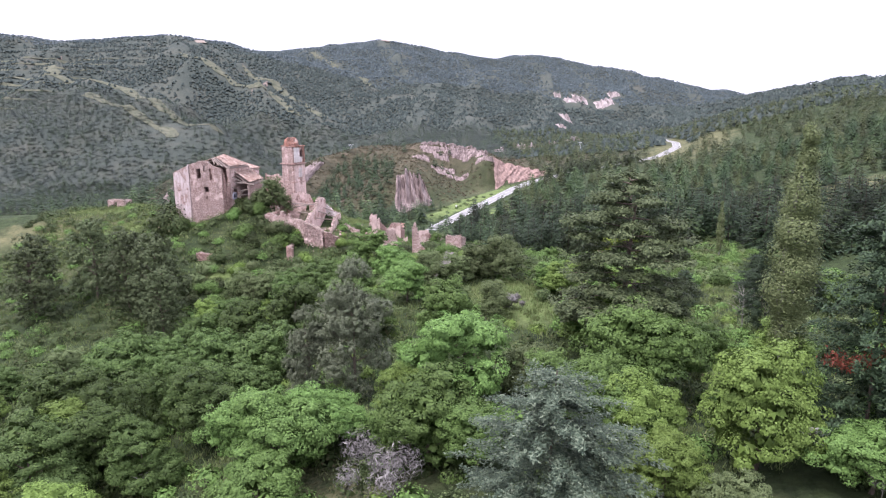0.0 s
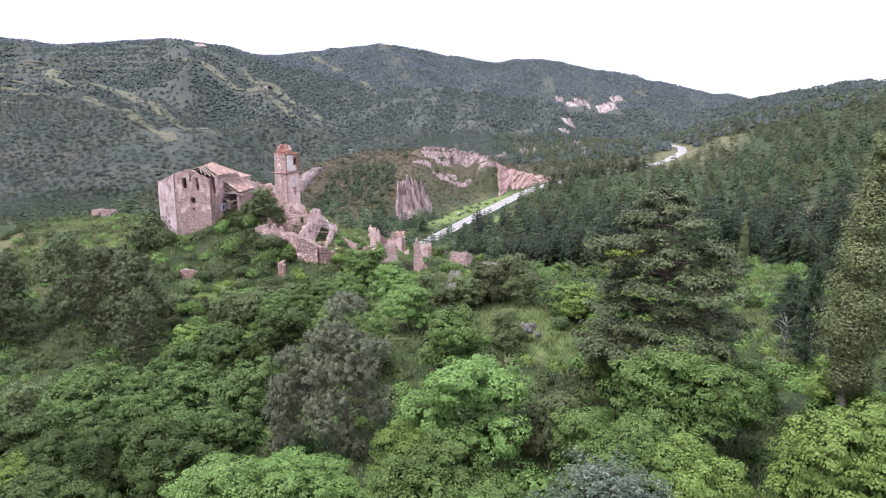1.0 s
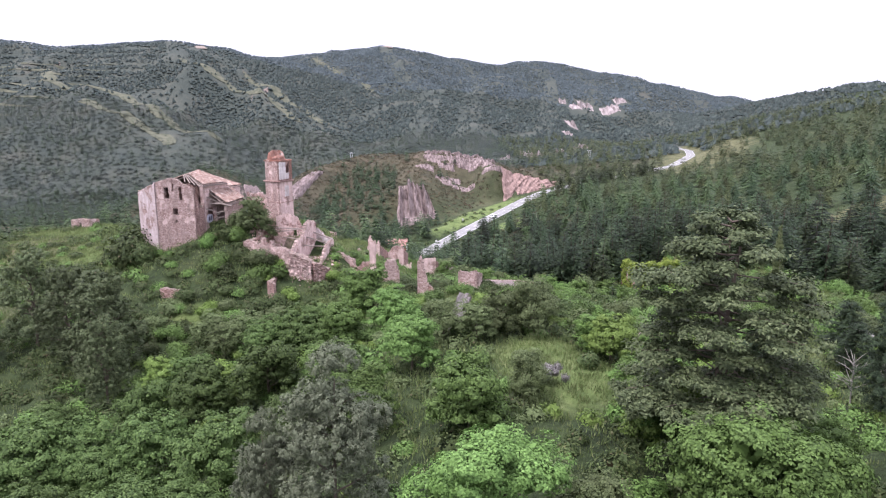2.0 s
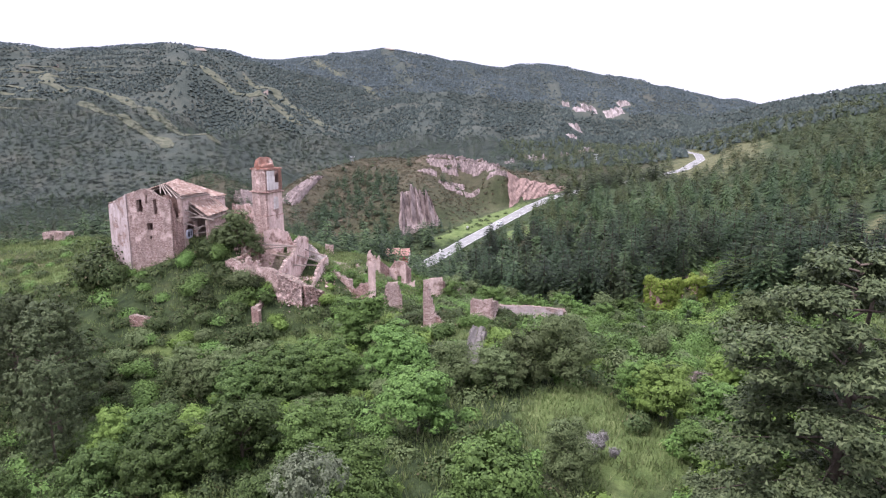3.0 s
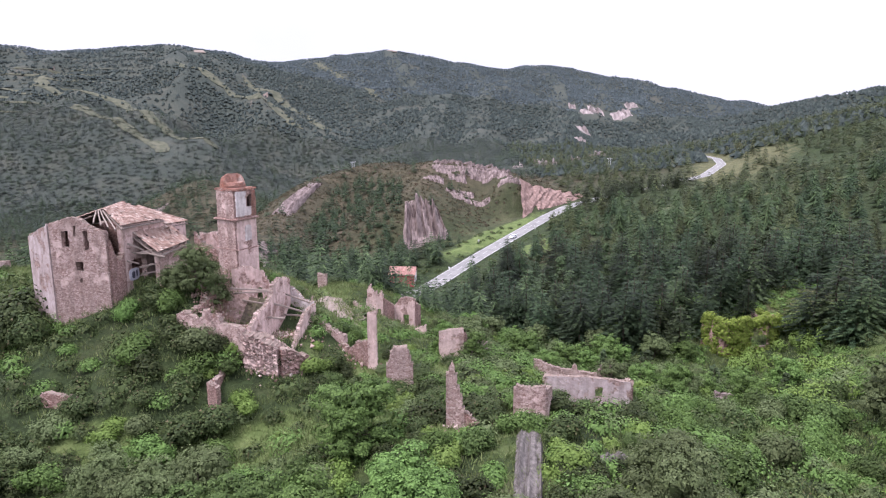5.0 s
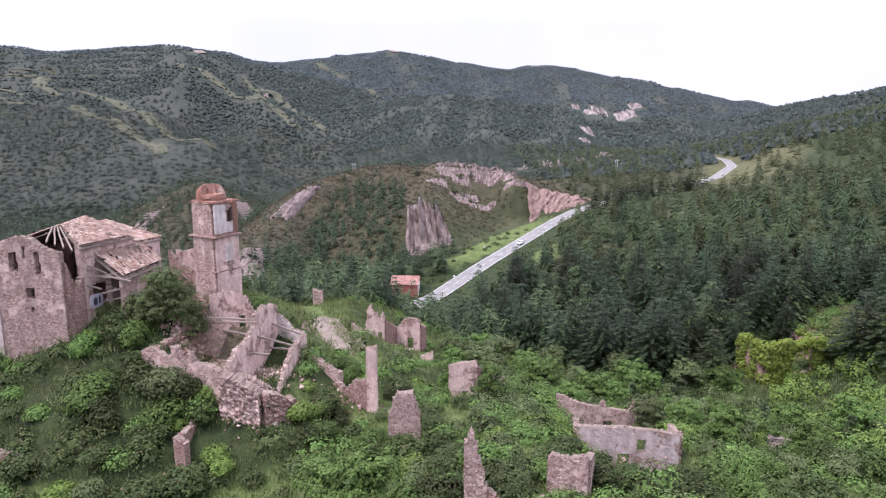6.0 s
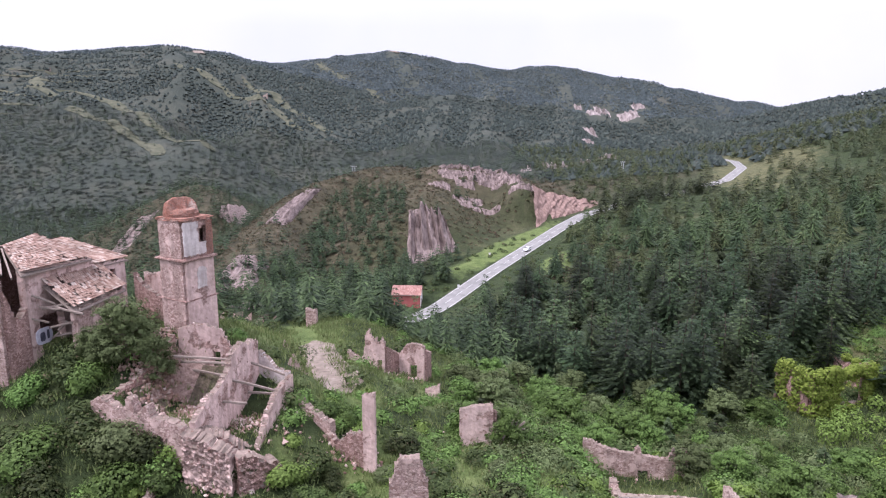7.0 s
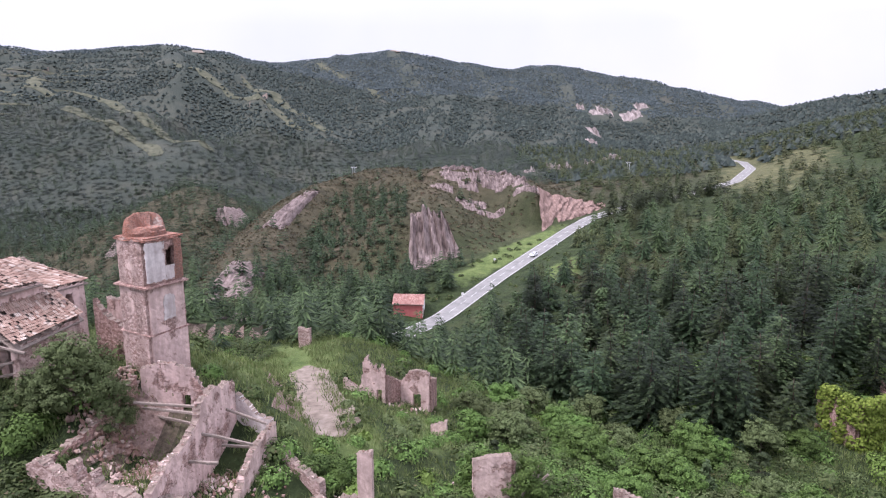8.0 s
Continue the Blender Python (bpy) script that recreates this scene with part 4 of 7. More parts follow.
def shrub_mesh(seed, material, count=520, size=0.22):
    rng = np.random.default_rng(seed)
    lobes = []
    for k in range(6):
        ang, out = rng.uniform(0, 6.28), rng.uniform(0.1, 0.95)
        lobes.append((np.array([math.cos(ang) * out, math.sin(ang) * out, rng.uniform(0.25, 0.95)]), rng.uniform(0.45, 0.8)))
    p, d = crown_points(rng, lobes, count, 0.9, 0.3)
    bulge = p - np.array([0, 0, 0.35])
    bulge /= np.linalg.norm(bulge, axis=1)[:, None]
    v, f = leaf_tris(p, d * 0.7 + bulge * 0.3 + np.array([0, 0, 0.3]), size, rng)
    v = np.concatenate([v, inner_leaves(rng, lobes, 160, 0.4)[0]])
    return from_arrays("shrub", v, np.arange(len(v)).reshape(-1, 3), material)


KINDS = {}


def near(kind, y):
    """Finer leaves for the trees that the path passes closely."""
    return kind + "_fine" if y < 67 else kind


def plant(kind, x, y, tall, wide=1.0, name="tree", label="", category="tree", group="", sink=0.2, z=None):
    """A tree with trunk and crown, the meshes shared by alike trees; tall scales it, wide stretches the crown."""
    stock = KINDS.setdefault(kind, [])
    if len(stock) < (3 if kind in ("walnut", "fir", "fir_dark", "pine") else 2):
        stock.append(tree_mesh(kind, 100 + 17 * len(stock) + sum(map(ord, kind))))
    trunk, crown = stock[PLANTS.randrange(len(stock))]
    zz = ground_at(x, y) if z is None else z
    ob = thing(name, (x, y, zz - sink), label, category, group, PLANTS.uniform(0, 360))
    ob.scale = (tall * wide, tall * wide, tall)
    mesh_part("trunk", trunk, ob)
    if crown:
        mesh_part("crown", crown, ob)
    return ob


PLANTS = random.Random(7)

# ---- the church ----
church = thing("church", (-51, 154, 33), "ruined pink rubble-stone church with a half-fallen tiled roof", "church")


CHURCH_STONES = []


def church_wall(p0, p1, tops, material, seed, z0=31.5, **more):
    bm = wall_mesh((p0[0] + 51, p0[1] - 154), (p1[0] + 51, p1[1] - 154), z0 - 33, [(s, z - 33) for s, z in tops], seed=seed, **more)
    CHURCH_STONES.extend(shed_stones(bm, random.Random(seed), 0.7, 0.04))
    return part("wall", bm, [material, WALL_HEAD], church)


A, B, C = (-60.4, 150.6), (-55.6, 147.0), (-48.6, 147.0)
K, G, E0 = (-48.0, 149.2), (-45.2, 162.5), (-58.5, 166.0)
church_wall(A, B, [(0, 44.3), (1, 46.4)], PLASTER_GREY, 11, jag=0.15, thick=0.8)
church_wall(B, C, [(0, 46.5), (0.42, 47.4), (0.62, 47.1), (0.8, 46.0), (1, 45.6)], STONE_PALE, 12, jag=0.25, thick=0.8, cell=0.3,
            openings=[(1.55, 2.35, 12.0, 14.2, True), (4.15, 4.95, 11.8, 14.0, True), (2.9, 3.3, 13.4, 14.6, False), (3.0, 4.0, 8.9, 10.2, False), (3.3, 3.7, 7.4, 8.0, False)])
church_wall(C, K, [(0, 45.0), (0.5, 41.5), (1, 42.2)], STONE, 13, jag=0.8, thick=0.8)
church_wall(K, G, [(0, 46.0), (0.3, 45.8), (0.62, 45.4), (0.66, 44.6), (1, 44.2)], PLASTER, 14, jag=0.2, thick=0.8,
            openings=[(1.2, 4.2, 5.5, 9.5, False), (11.3, 12.2, 10.6, 12.0, False)])
church_wall(G, E0, [(0, 44.2), (0.5, 46.2), (1, 43.6)], STONE, 15, jag=0.2, thick=0.8)
church_wall(E0, A, [(0, 43.8), (1, 44.0)], STONE, 16, jag=0.2, thick=0.8)


def church_roof(name, corners, seed, **more):
    off = Vector((-51, 154, 33))
    cs = [tuple(Vector(c) - off) for c in corners]
    under = part(name, slab([(x, y, z - 0.06 - more.get("sag", 0.25)) for x, y, z in cs], 0.12, TIMBER, name), TIMBER, church, "sagging roof boards")
    mesh_part("tiles", tile_roof(cs, seed, **more), under, "worn reddish clay roof tiles", "stuff")


church_roof("roof", [(-47.3, 148.2, 45.9), (-45.7, 157.6, 45.5), (-51.5, 157.6, 47.8), (-51.6, 152.6, 47.5)], 1, loss=0.09)
church_roof("roof", [(-45.9, 157.2, 44.6), (-44.6, 162.9, 44.3), (-51.4, 162.0, 46.6), (-51.5, 157.2, 46.8)], 5, loss=0.09)
church_roof("roof", [(-60.8, 165.5, 43.6), (-60.9, 151.0, 44.2), (-51.6, 152.6, 47.5), (-51.4, 162.0, 46.6)], 2)
church_roof("roof", [(-44.6, 162.9, 44.3), (-59.0, 166.6, 43.5), (-51.6, 162.1, 46.6), (-51.4, 162.0, 46.6)], 3)
church_wall((-46.2, 157.5), (-51.5, 157.5), [(0, 45.2), (1, 47.4)], STONE, 17, z0=41.0, jag=0.1, thick=0.5)
# lean-to on the nave's side, its front fallen open
church_wall((-43.9, 150.0), (-43.3, 158.0), [(0, 42.0), (1, 42.0)], STONE_PALE, 21, z0=33, jag=0.25)
church_wall((-43.3, 158.0), (-45.6, 158.6), [(0, 42.1), (1, 43.6)], STONE_PALE, 22, z0=33, jag=0.2)
church_roof("roof", [(-43.4, 149.4, 42.3), (-42.9, 158.5, 42.2), (-46.0, 159.0, 44.6), (-47.3, 151.0, 44.6)], 4, loss=0.15, sag=0.5)
rng = random.Random(3)
for k in range(9):
    bm = bmesh.new()
    a = (-47.6 + 0.3 * k + 51, 149.4 + rng.uniform(-0.3, 1.2) - 154, rng.uniform(5.5, 10.5))
    b = (a[0] + rng.uniform(0.5, 3.2), a[1] + rng.uniform(-0.6, 0.8), a[2] + rng.uniform(-2.6, 0.8))
    hull_beam(bm, a, b, 0.16, 0.2, 0.05, rng)
    part("beam", bm, TIMBER, church, "fallen grey roof timber")
for k in range(4):
    bm = bmesh.new()
    hull_beam(bm, (-47.6 + 51 - 0.9 * k, 147.4 - 154, 12.6 + 0.3 * k), (-51.6 + 51 - 0.3 * k, 152.4 - 154, 14.3), 0.16, 0.2, 0.05, rng)
    part("beam", bm, TIMBER, church, "bare grey rafter")

mesh_part("rubble_facing", stones("rubble_facing", CHURCH_STONES, (0.06, 0.15), LOOSE_STONE, 6), church, "stones standing proud of the walls", "stuff")
# faded painting on the nave's side
for (y0, y1, z0, z1), mt in (((149.7, 151.6, 38.4, 40.0), LILAC_PAINT), ((150.1, 150.7, 38.7, 39.6), DARK_PAINT), ((150.9, 151.2, 38.8, 39.7), DARK_PAINT)):
    lift = 0.5 if mt is LILAC_PAINT else 0.52
    bm = bmesh.new()
    pts = []
    for k in range(14):
        ang = 2 * math.pi * k / 14
        yy, zz = (y0 + y1) / 2 + (y1 - y0) / 2 * math.copysign(abs(math.cos(ang)) ** 0.6, math.cos(ang)), (z0 + z1) / 2 + (z1 - z0) / 2 * math.copysign(abs(math.sin(ang)) ** 0.6, math.sin(ang))
        along_wall = (yy - 149.2) / 13.3
        pts.append(bm.verts.new((-48.0 + 2.8 * along_wall + lift + 51, yy - 154 - 0.1, zz - 33)))
    f = bm.faces.new(pts)
    r = bmesh.ops.extrude_face_region(bm, geom=[f])
    bmesh.ops.translate(bm, verts=[g for g in r["geom"] if isinstance(g, bmesh.types.BMVert)], vec=(-0.12, 0, 0))
    bmesh.ops.recalc_face_normals(bm, faces=bm.faces)
    part("painted_patch", bm, mt, church, "faded lilac wall painting" if mt is LILAC_PAINT else "dark painted blot")

# ---- the bell tower ----
TU, TV = Vector((0.866, -0.5, 0)), Vector((0.5, 0.866, 0))
TF = Vector((-34.2, 152.8, 0))
SIDE = 3.85
tower = thing("bell_tower", (*(TF + (TV - TU) * SIDE / 2).xy, 34), "square stone bell tower with plaster remains and a broken brick dome", "tower")
TOWER_AT = tower.matrix_basis.translation.copy()


def tower_corner(u, v, grow=0.0):
    """u, v in 0 to 1 from the outer corner along the two near faces."""
    p = TF - TU * (SIDE * u) + TV * (SIDE * v) - TU * (grow * (u * 2 - 1)) + TV * (grow * (v * 2 - 1))
    return (p.x - TOWER_AT.x, p.y - TOWER_AT.y)


def tower_stage(z0, z1, grow, left, right, seed, left_open=(), right_open=(), cell=0.28):
    for (c0, c1), mat_, op in (((0, 0), (1, 0)), left, left_open), (((0, 0), (0, 1)), right, right_open), (((1, 0), (1, 1)), STONE, ()), (((0, 1), (1, 1)), STONE, ()):
        seed += 1
        bm = wall_mesh(tower_corner(*c0, grow - 0.25), tower_corner(*c1, grow - 0.25), z0 - 34, [(0, z1 - 34), (1, z1 - 34)], thick=0.5, jag=0.0, cell=cell, worn=0.025, openings=op, seed=seed)
        part("wall", bm, [mat_, WALL_HEAD], tower)


tower_stage(33.5, 41.9, 0.06, STONE_PALE, PLASTER, 31, right_open=[(1.9, 2.15, 7.1, 7.7, False)])
tower_stage(42.0, 45.9, 0.0, STONE_PALE, PLASTER, 41)
tower_stage(46.15, 50.0, -0.06, STONE_PALE, STONE, 51, right_open=[(2.0, 2.8, 1.5, 3.2, True)])


def ring_course(name, z, grow, thick, material, label, wobble=0.03, seed=0):
    """A projecting course round the tower."""
    rg = random.Random(seed)
    bm = bmesh.new()
    pts = []
    for c0, c1 in (((0, 0), (1, 0)), ((1, 0), (1, 1)), ((1, 1), (0, 1)), ((0, 1), (0, 0))):
        for k in range(8):
            t = k / 8
            pts.append((c0[0] + (c1[0] - c0[0]) * t, c0[1] + (c1[1] - c0[1]) * t))
    rings = []
    for dz, g in ((0, 0.0), (thick * 0.4, grow), (thick, grow), (thick * 1.25, -0.3)):
        rings.append([bm.verts.new((*tower_corner(u, v, g + rg.uniform(-wobble, wobble)), z - 34 + dz + rg.uniform(-wobble, wobble))) for u, v in pts])
    for r, q in zip(rings, rings[1:]):
        for i in range(len(pts)):
            bm.faces.new((r[i], r[(i + 1) % len(pts)], q[(i + 1) % len(pts)], q[i]))
    bmesh.ops.recalc_face_normals(bm, faces=bm.faces)
    return part(name, bm, material, tower, label)


ring_course("ledge", 45.85, 0.2, 0.25, STONE, "projecting stone string course")
ring_course("ledge", 41.85, 0.1, 0.12, STONE, "thin stone string course")
ring_course("cornice", 49.85, -0.03, 0.14, BRICK, "crumbling brick and tile cornice", 0.09, 5)


def tower_face_patch(u0, u1, z0, z1, material, label, face="right", lift=0.012, seed=0, arch=False):
    """A thin ragged coat of plaster or brick on one of the near faces."""
    rg = random.Random(seed)
    bm = bmesh.new()
    outline = []
    n = 9
    for k in range(n):
        outline.append((u0 + (u1 - u0) * k / n, z0))
    for k in range(n):
        outline.append((u1, z0 + (z1 - z0) * k / n))
    for k in range(n + 1):
        s = k / n
        up = (z1 - (u1 - u0) / 2 * (1 - math.sqrt(max(0, 1 - (2 * s - 1) ** 2)))) if arch else z1
        outline.append((u1 - (u1 - u0) * s, up))
    for k in range(1, n):
        outline.append((u0, z1 - (z1 - z0) * k / n - (0 if not arch else 0)))
    grow = 0.0 if z0 < 46 else -0.06
    vs = []
    for s, z in outline:
        s2, z2 = s + rg.uniform(-0.08, 0.08), z + rg.uniform(-0.08, 0.08)
        base = tower_corner(0, s2 / SIDE, grow) if face == "right" else tower_corner(s2 / SIDE, 0, grow)
        nrm = TU if face == "right" else -TV
        vs.append(bm.verts.new((base[0] + nrm.x * (lift + 0.03), base[1] + nrm.y * (lift + 0.03), z2 - 34)))
    f = bm.faces.new(vs)
    r = bmesh.ops.extrude_face_region(bm, geom=[f])
    for v_ in [g for g in r["geom"] if isinstance(g, bmesh.types.BMVert)]:
        nrm = TU if face == "right" else -TV
        v_.co -= nrm * 0.06
    bmesh.ops.recalc_face_normals(bm, faces=bm.faces)
    return part("plaster_patch", bm, material, tower, label)


tower_face_patch(0.15, 2.05, 46.4, 49.7, PLASTER_WHITE, "flaking white plaster coat", seed=1)
tower_face_patch(2.0, 2.9, 46.4, 47.55, PLASTER_WHITE, "flaking white plaster coat", seed=2)
tower_face_patch(2.95, 3.75, 46.3, 49.75, BRICK, "bare red brick quoin", seed=3)
tower_face_patch(1.5, 2.6, 43.0, 45.2, PLASTER_WHITE, "pale blind arch of plaster", seed=4, arch=True)

# broken brick dome
bm = bmesh.new()
rg = random.Random(9)
rings = []
for k in range(7):
    t = k / 6
    r, z = 1.72 * math.cos(t * 1.35) ** 0.6, 16.0 + 1.9 * math.sin(t * 1.5)
    ring = []
    for j in range(18):
        ang = 2 * math.pi * j / 18
        fall = 1.1 if (math.cos(ang - 5.6) > 0.45 and t > 0.3) else 0
        ring.append(bm.verts.new((math.cos(ang) * r * rg.uniform(0.95, 1.05), math.sin(ang) * r * rg.uniform(0.95, 1.05), z - fall * t + rg.uniform(-0.1, 0.1))))
    rings.append(ring)
for r, q in zip(rings, rings[1:]):
    for j in range(18):
        bm.faces.new((r[j], r[(j + 1) % 18], q[(j + 1) % 18], q[j]))
bm.faces.new(rings[-1])
bmesh.ops.translate(bm, verts=bm.verts, vec=(-0.3, 0.15, 0))
part("dome", bm, BRICK, tower, "broken red brick dome of the belfry")
bm = slab([(*tower_corner(u, v, -0.12), 16.12) for u, v in ((0, 0), (1, 0), (1, 1), (0, 1))], 0.2, BRICK, "floor")
part("belfry_top", bm, BRICK, tower, "rubble-covered top of the tower")


# ---- ruined walls of the houses ----
FINE = 0.22


def ruin(name, walls, label, category="ruin", group="ruined houses", beams=()):
    x, y = walls[0][0][0]
    z = ground_at(x, y)
    ob = thing(name, (x, y, z), label, category, group)
    proud = []
    for k, ((p0, p1), z0, tops, mat_, more) in enumerate(walls):
        bm = wall_mesh((p0[0] - x, p0[1] - y), (p1[0] - x, p1[1] - y), z0 - z, [(s, t - z) for s, t in tops], **{"seed": int(abs(p0[0] * 37 + p1[1] * 11)) + k, "cell": FINE, **more})
        proud += shed_stones(bm, random.Random(k), 0.5, 0.06)
        part("wall", bm, [mat_, WALL_HEAD], ob)
    mesh_part("rubble_facing", stones("rubble_facing", proud, (0.06, 0.15), LOOSE_STONE, 7), ob, "stones standing proud of the walls", "stuff")
    rb = random.Random(len(walls))
    for a, b in beams:
        bm = bmesh.new()
        hull_beam(bm, (a[0] - x, a[1] - y, a[2] - z), (b[0] - x, b[1] - y, b[2] - z), 0.19, 0.21, 0.05, rb)
        part("beam", bm, TIMBER, ob, "bare weathered floor beam")
    return ob


ruin("ruined_house", [
    (((-38.3, 142.2), (-29.6, 139.4)), 30.0, [(0, 36.4), (0.12, 36.9), (0.3, 36.3), (0.4, 36.5), (0.43, 37.4), (0.48, 37.2), (0.5, 36.1), (0.58, 36.0), (0.6, 36.9), (0.65, 36.8), (0.68, 35.8), (0.85, 35.9), (1, 35.4)], STONE_PALE,
     dict(thick=0.8, jag=0.22, openings=[(3.0, 3.4, 3.9, 4.3, False), (5.6, 6.0, 3.6, 4.0, False), (7.4, 7.7, 3.8, 4.1, False)])),
    (((-29.2, 139.9), (-27.5, 152.3)), 30.5, [(0, 35.4), (0.16, 36.5), (0.36, 37.0), (0.5, 37.6), (0.56, 39.0), (0.66, 39.3), (0.86, 39.0), (1, 38.8)], PLASTER, dict(thick=0.55, jag=0.45)),
    (((-35.0, 152.3), (-30.0, 152.8)), 31.5, [(0, 39.5), (0.25, 39.9), (0.6, 39.7), (0.85, 39.3), (0.93, 38.2), (1, 37.4)], PLASTER, dict(thick=0.55, jag=0.25, openings=[(3.2, 4.0, 3.9, 5.6, True), (3.4, 4.3, 0.6, 3.0, True)])),
    (((-30.0, 152.8), (-27.5, 152.3)), 31.5, [(0, 37.6), (0.4, 36.6), (0.7, 37.0), (1, 38.2)], PLASTER, dict(thick=0.55, jag=0.3)),
    (((-27.2, 152.6), (-24.1, 151.7)), 31.0, [(0, 37.2), (0.3, 36.4), (0.6, 35.6), (1, 35.2)], PLASTER_WHITE, dict(thick=0.5, jag=0.25)),
    (((-24.9, 142.4), (-24.0, 151.7)), 29.0, [(0, 32.0), (0.22, 33.0), (0.3, 34.2), (0.6, 35.1), (0.9, 35.3), (1, 35.2)], PLASTER, dict(thick=0.5, jag=0.3)),
    (((-38.2, 142.5), (-35.4, 151.8)), 31.5, [(0, 36.4), (0.4, 36.9), (0.75, 38.0), (1, 39.2)], STONE, dict(thick=0.6, jag=0.4)),
    (((-29.5, 139.0), (-25.6, 138.8)), 28.2, [(0, 35.3), (0.35, 34.9), (0.7, 34.2), (1, 33.6)], STONE_PALE, dict(thick=1.5, jag=0.35, worn=0.14)),
    (((-25.6, 138.9), (-22.6, 141.4)), 28.0, [(0, 33.6), (0.4, 32.8), (1, 31.6)], STONE, dict(thick=1.5, jag=0.4, worn=0.14)),
    (((-29.2, 140.4), (-25.0, 141.6)), 29.0, [(0, 35.2), (0.4, 34.6), (1, 32.6)], STONE, dict(thick=1.6, jag=0.35, worn=0.16)),
], "roofless rubble house with pink plastered inner walls", beams=[((-34.4, 149.4, 37.6), (-28.4, 148.8, 37.5)), ((-34.2, 150.6, 36.6), (-28.3, 146.6, 38.0)), ((-33.6, 151.6, 35.4), (-28.4, 150.4, 35.0)), ((-28.2, 146.6, 36.4), (-24.5, 147.6, 35.0)),
    ((-27.6, 150.6, 36.6), (-24.2, 150.4, 35.4)), ((-28.3, 144.6, 35.2), (-26.2, 144.8, 35.0)), ((-27.4, 149.0, 34.2), (-24.4, 149.0, 34.0))])
ruin("ruined_wall", [(((-31.6, 138.6), (-31.9, 133.5)), 27, [(0, 32.4), (0.5, 30.8), (1, 31.2)], STONE, dict(thick=0.6)),
                     (((-31.9, 133.5), (-30.8, 133.1)), 27, [(0, 31.6), (1, 31.2)], STONE, dict(thick=0.7))], "low stub of red rubble wall in bushes")
ruin("stone_pillar", [(((-16.0, 145.2), (-14.9, 145.0)), 27.5, [(0, 35.8), (1, 36.0)], PLASTER, dict(thick=0.5, jag=0.15)),
                      (((-18.6, 146.4), (-15.8, 145.3)), 27.5, [(0, 30.4), (0.5, 31.8), (1, 33.0)], STONE, dict(thick=0.6)),
                      (((-18.6, 146.4), (-21.2, 148.6)), 27.5, [(0, 30.8), (1, 31.4)], STONE, dict(thick=0.6))], "thin standing corner pillar with broken rubble walls")
ruin("stone_pillar", [(((-12.9, 136.6), (-9.9, 136.8)), 28, [(0, 32.2), (0.25, 34.4), (0.8, 34.5), (1, 32.0)], STONE_PALE, dict(thick=0.8, jag=0.2))], "broad tapering stump of pale rubble masonry")
ruin("ruined_wall", [(((-7.3, 154.2), (-3.9, 154.6)), 24, [(0, 30.3), (0.5, 30.6), (1, 30.7)], PLASTER, dict(thick=0.6, jag=0.12)),
                     (((-3.9, 154.6), (-2.6, 158.4)), 24, [(0, 30.2), (0.4, 28.6), (1, 26.5)], STONE, dict(thick=0.6))], "square block of plastered wall with fallen beams",
     beams=[((-3.4, 153.8, 26.2), (-1.2, 155.0, 29.6)), ((-3.0, 155.0, 26.0), (-0.6, 154.4, 28.8)), ((-3.2, 154.4, 27.6), (-0.4, 156.0, 27.2)), ((-2.6, 154.2, 25.6), (-1.0, 156.4, 28.4))])
ruin("stone_pillar", [(((-6.0, 120.6), (-4.4, 120.4)), 31, [(0, 37.6), (0.35, 38.9), (1, 34.0)], STONE_PALE, dict(thick=0.7, jag=0.2)),
                      (((-4.4, 120.4), (2.8, 119.2)), 31, [(0, 34.2), (0.25, 33.0), (0.5, 34.2), (1, 33.8)], STONE, dict(thick=0.6, jag=0.3))], "tall broken wall spike with low rubble wall")
ruin("stone_block", [(((0.3, 122.2), (2.9, 121.8)), 32, [(0, 36.0), (0.5, 35.9), (1, 36.2)], STONE_PALE, dict(thick=0.5, jag=0.12)),
                     (((2.9, 121.8), (3.6, 124.0)), 31.5, [(0, 36.0), (1, 35.2)], STONE_PALE, dict(thick=0.5, jag=0.3)),
                     (((0.3, 122.2), (1.0, 124.4)), 31.5, [(0, 35.6), (1, 34.8)], STONE_PALE, dict(thick=0.5, jag=0.3))], "small square stump of pale stone house")
ruin("ruined_house", [
    (((5.2, 138.2), (14.8, 137.2)), 24.5, [(0, 30.4), (0.5, 30.5), (1, 30.2)], PLASTER_GREY, dict(thick=0.6, jag=0.06, openings=[(5.6, 6.6, 3.6, 4.8, False), (4.0, 5.0, 1.2, 3.4, False)])),
    (((14.8, 137.2), (16.4, 144.5)), 24, [(0, 30.3), (0.5, 28.8), (1, 27.5)], STONE_PALE, dict(thick=0.6, jag=0.2)),
    (((5.2, 138.2), (6.6, 146.0)), 24, [(0, 30.2), (0.4, 29.2), (1, 27.5)], STONE_PALE, dict(thick=0.6, jag=0.4)),
], "roofless low house with pale plastered rubble front")
ruin("ruined_wall", [
    (((6.6, 159.8), (17.6, 158.0)), 18, [(0, 24.3), (0.1, 24.1), (0.3, 23.3), (0.5, 23.0), (0.52, 23.9), (0.56, 23.9), (0.58, 22.9), (0.84, 22.7), (0.87, 24.0), (1, 24.0)], STONE_PALE, dict(thick=0.6, jag=0.1, openings=[(6.2, 7.2, 1.2, 3.0, False)])),
    (((17.6, 158.0), (18.3, 161.5)), 18, [(0, 23.8), (1, 22.0)], STONE_PALE, dict(thick=0.6)),
], "broken long wall with stepped plastered top")
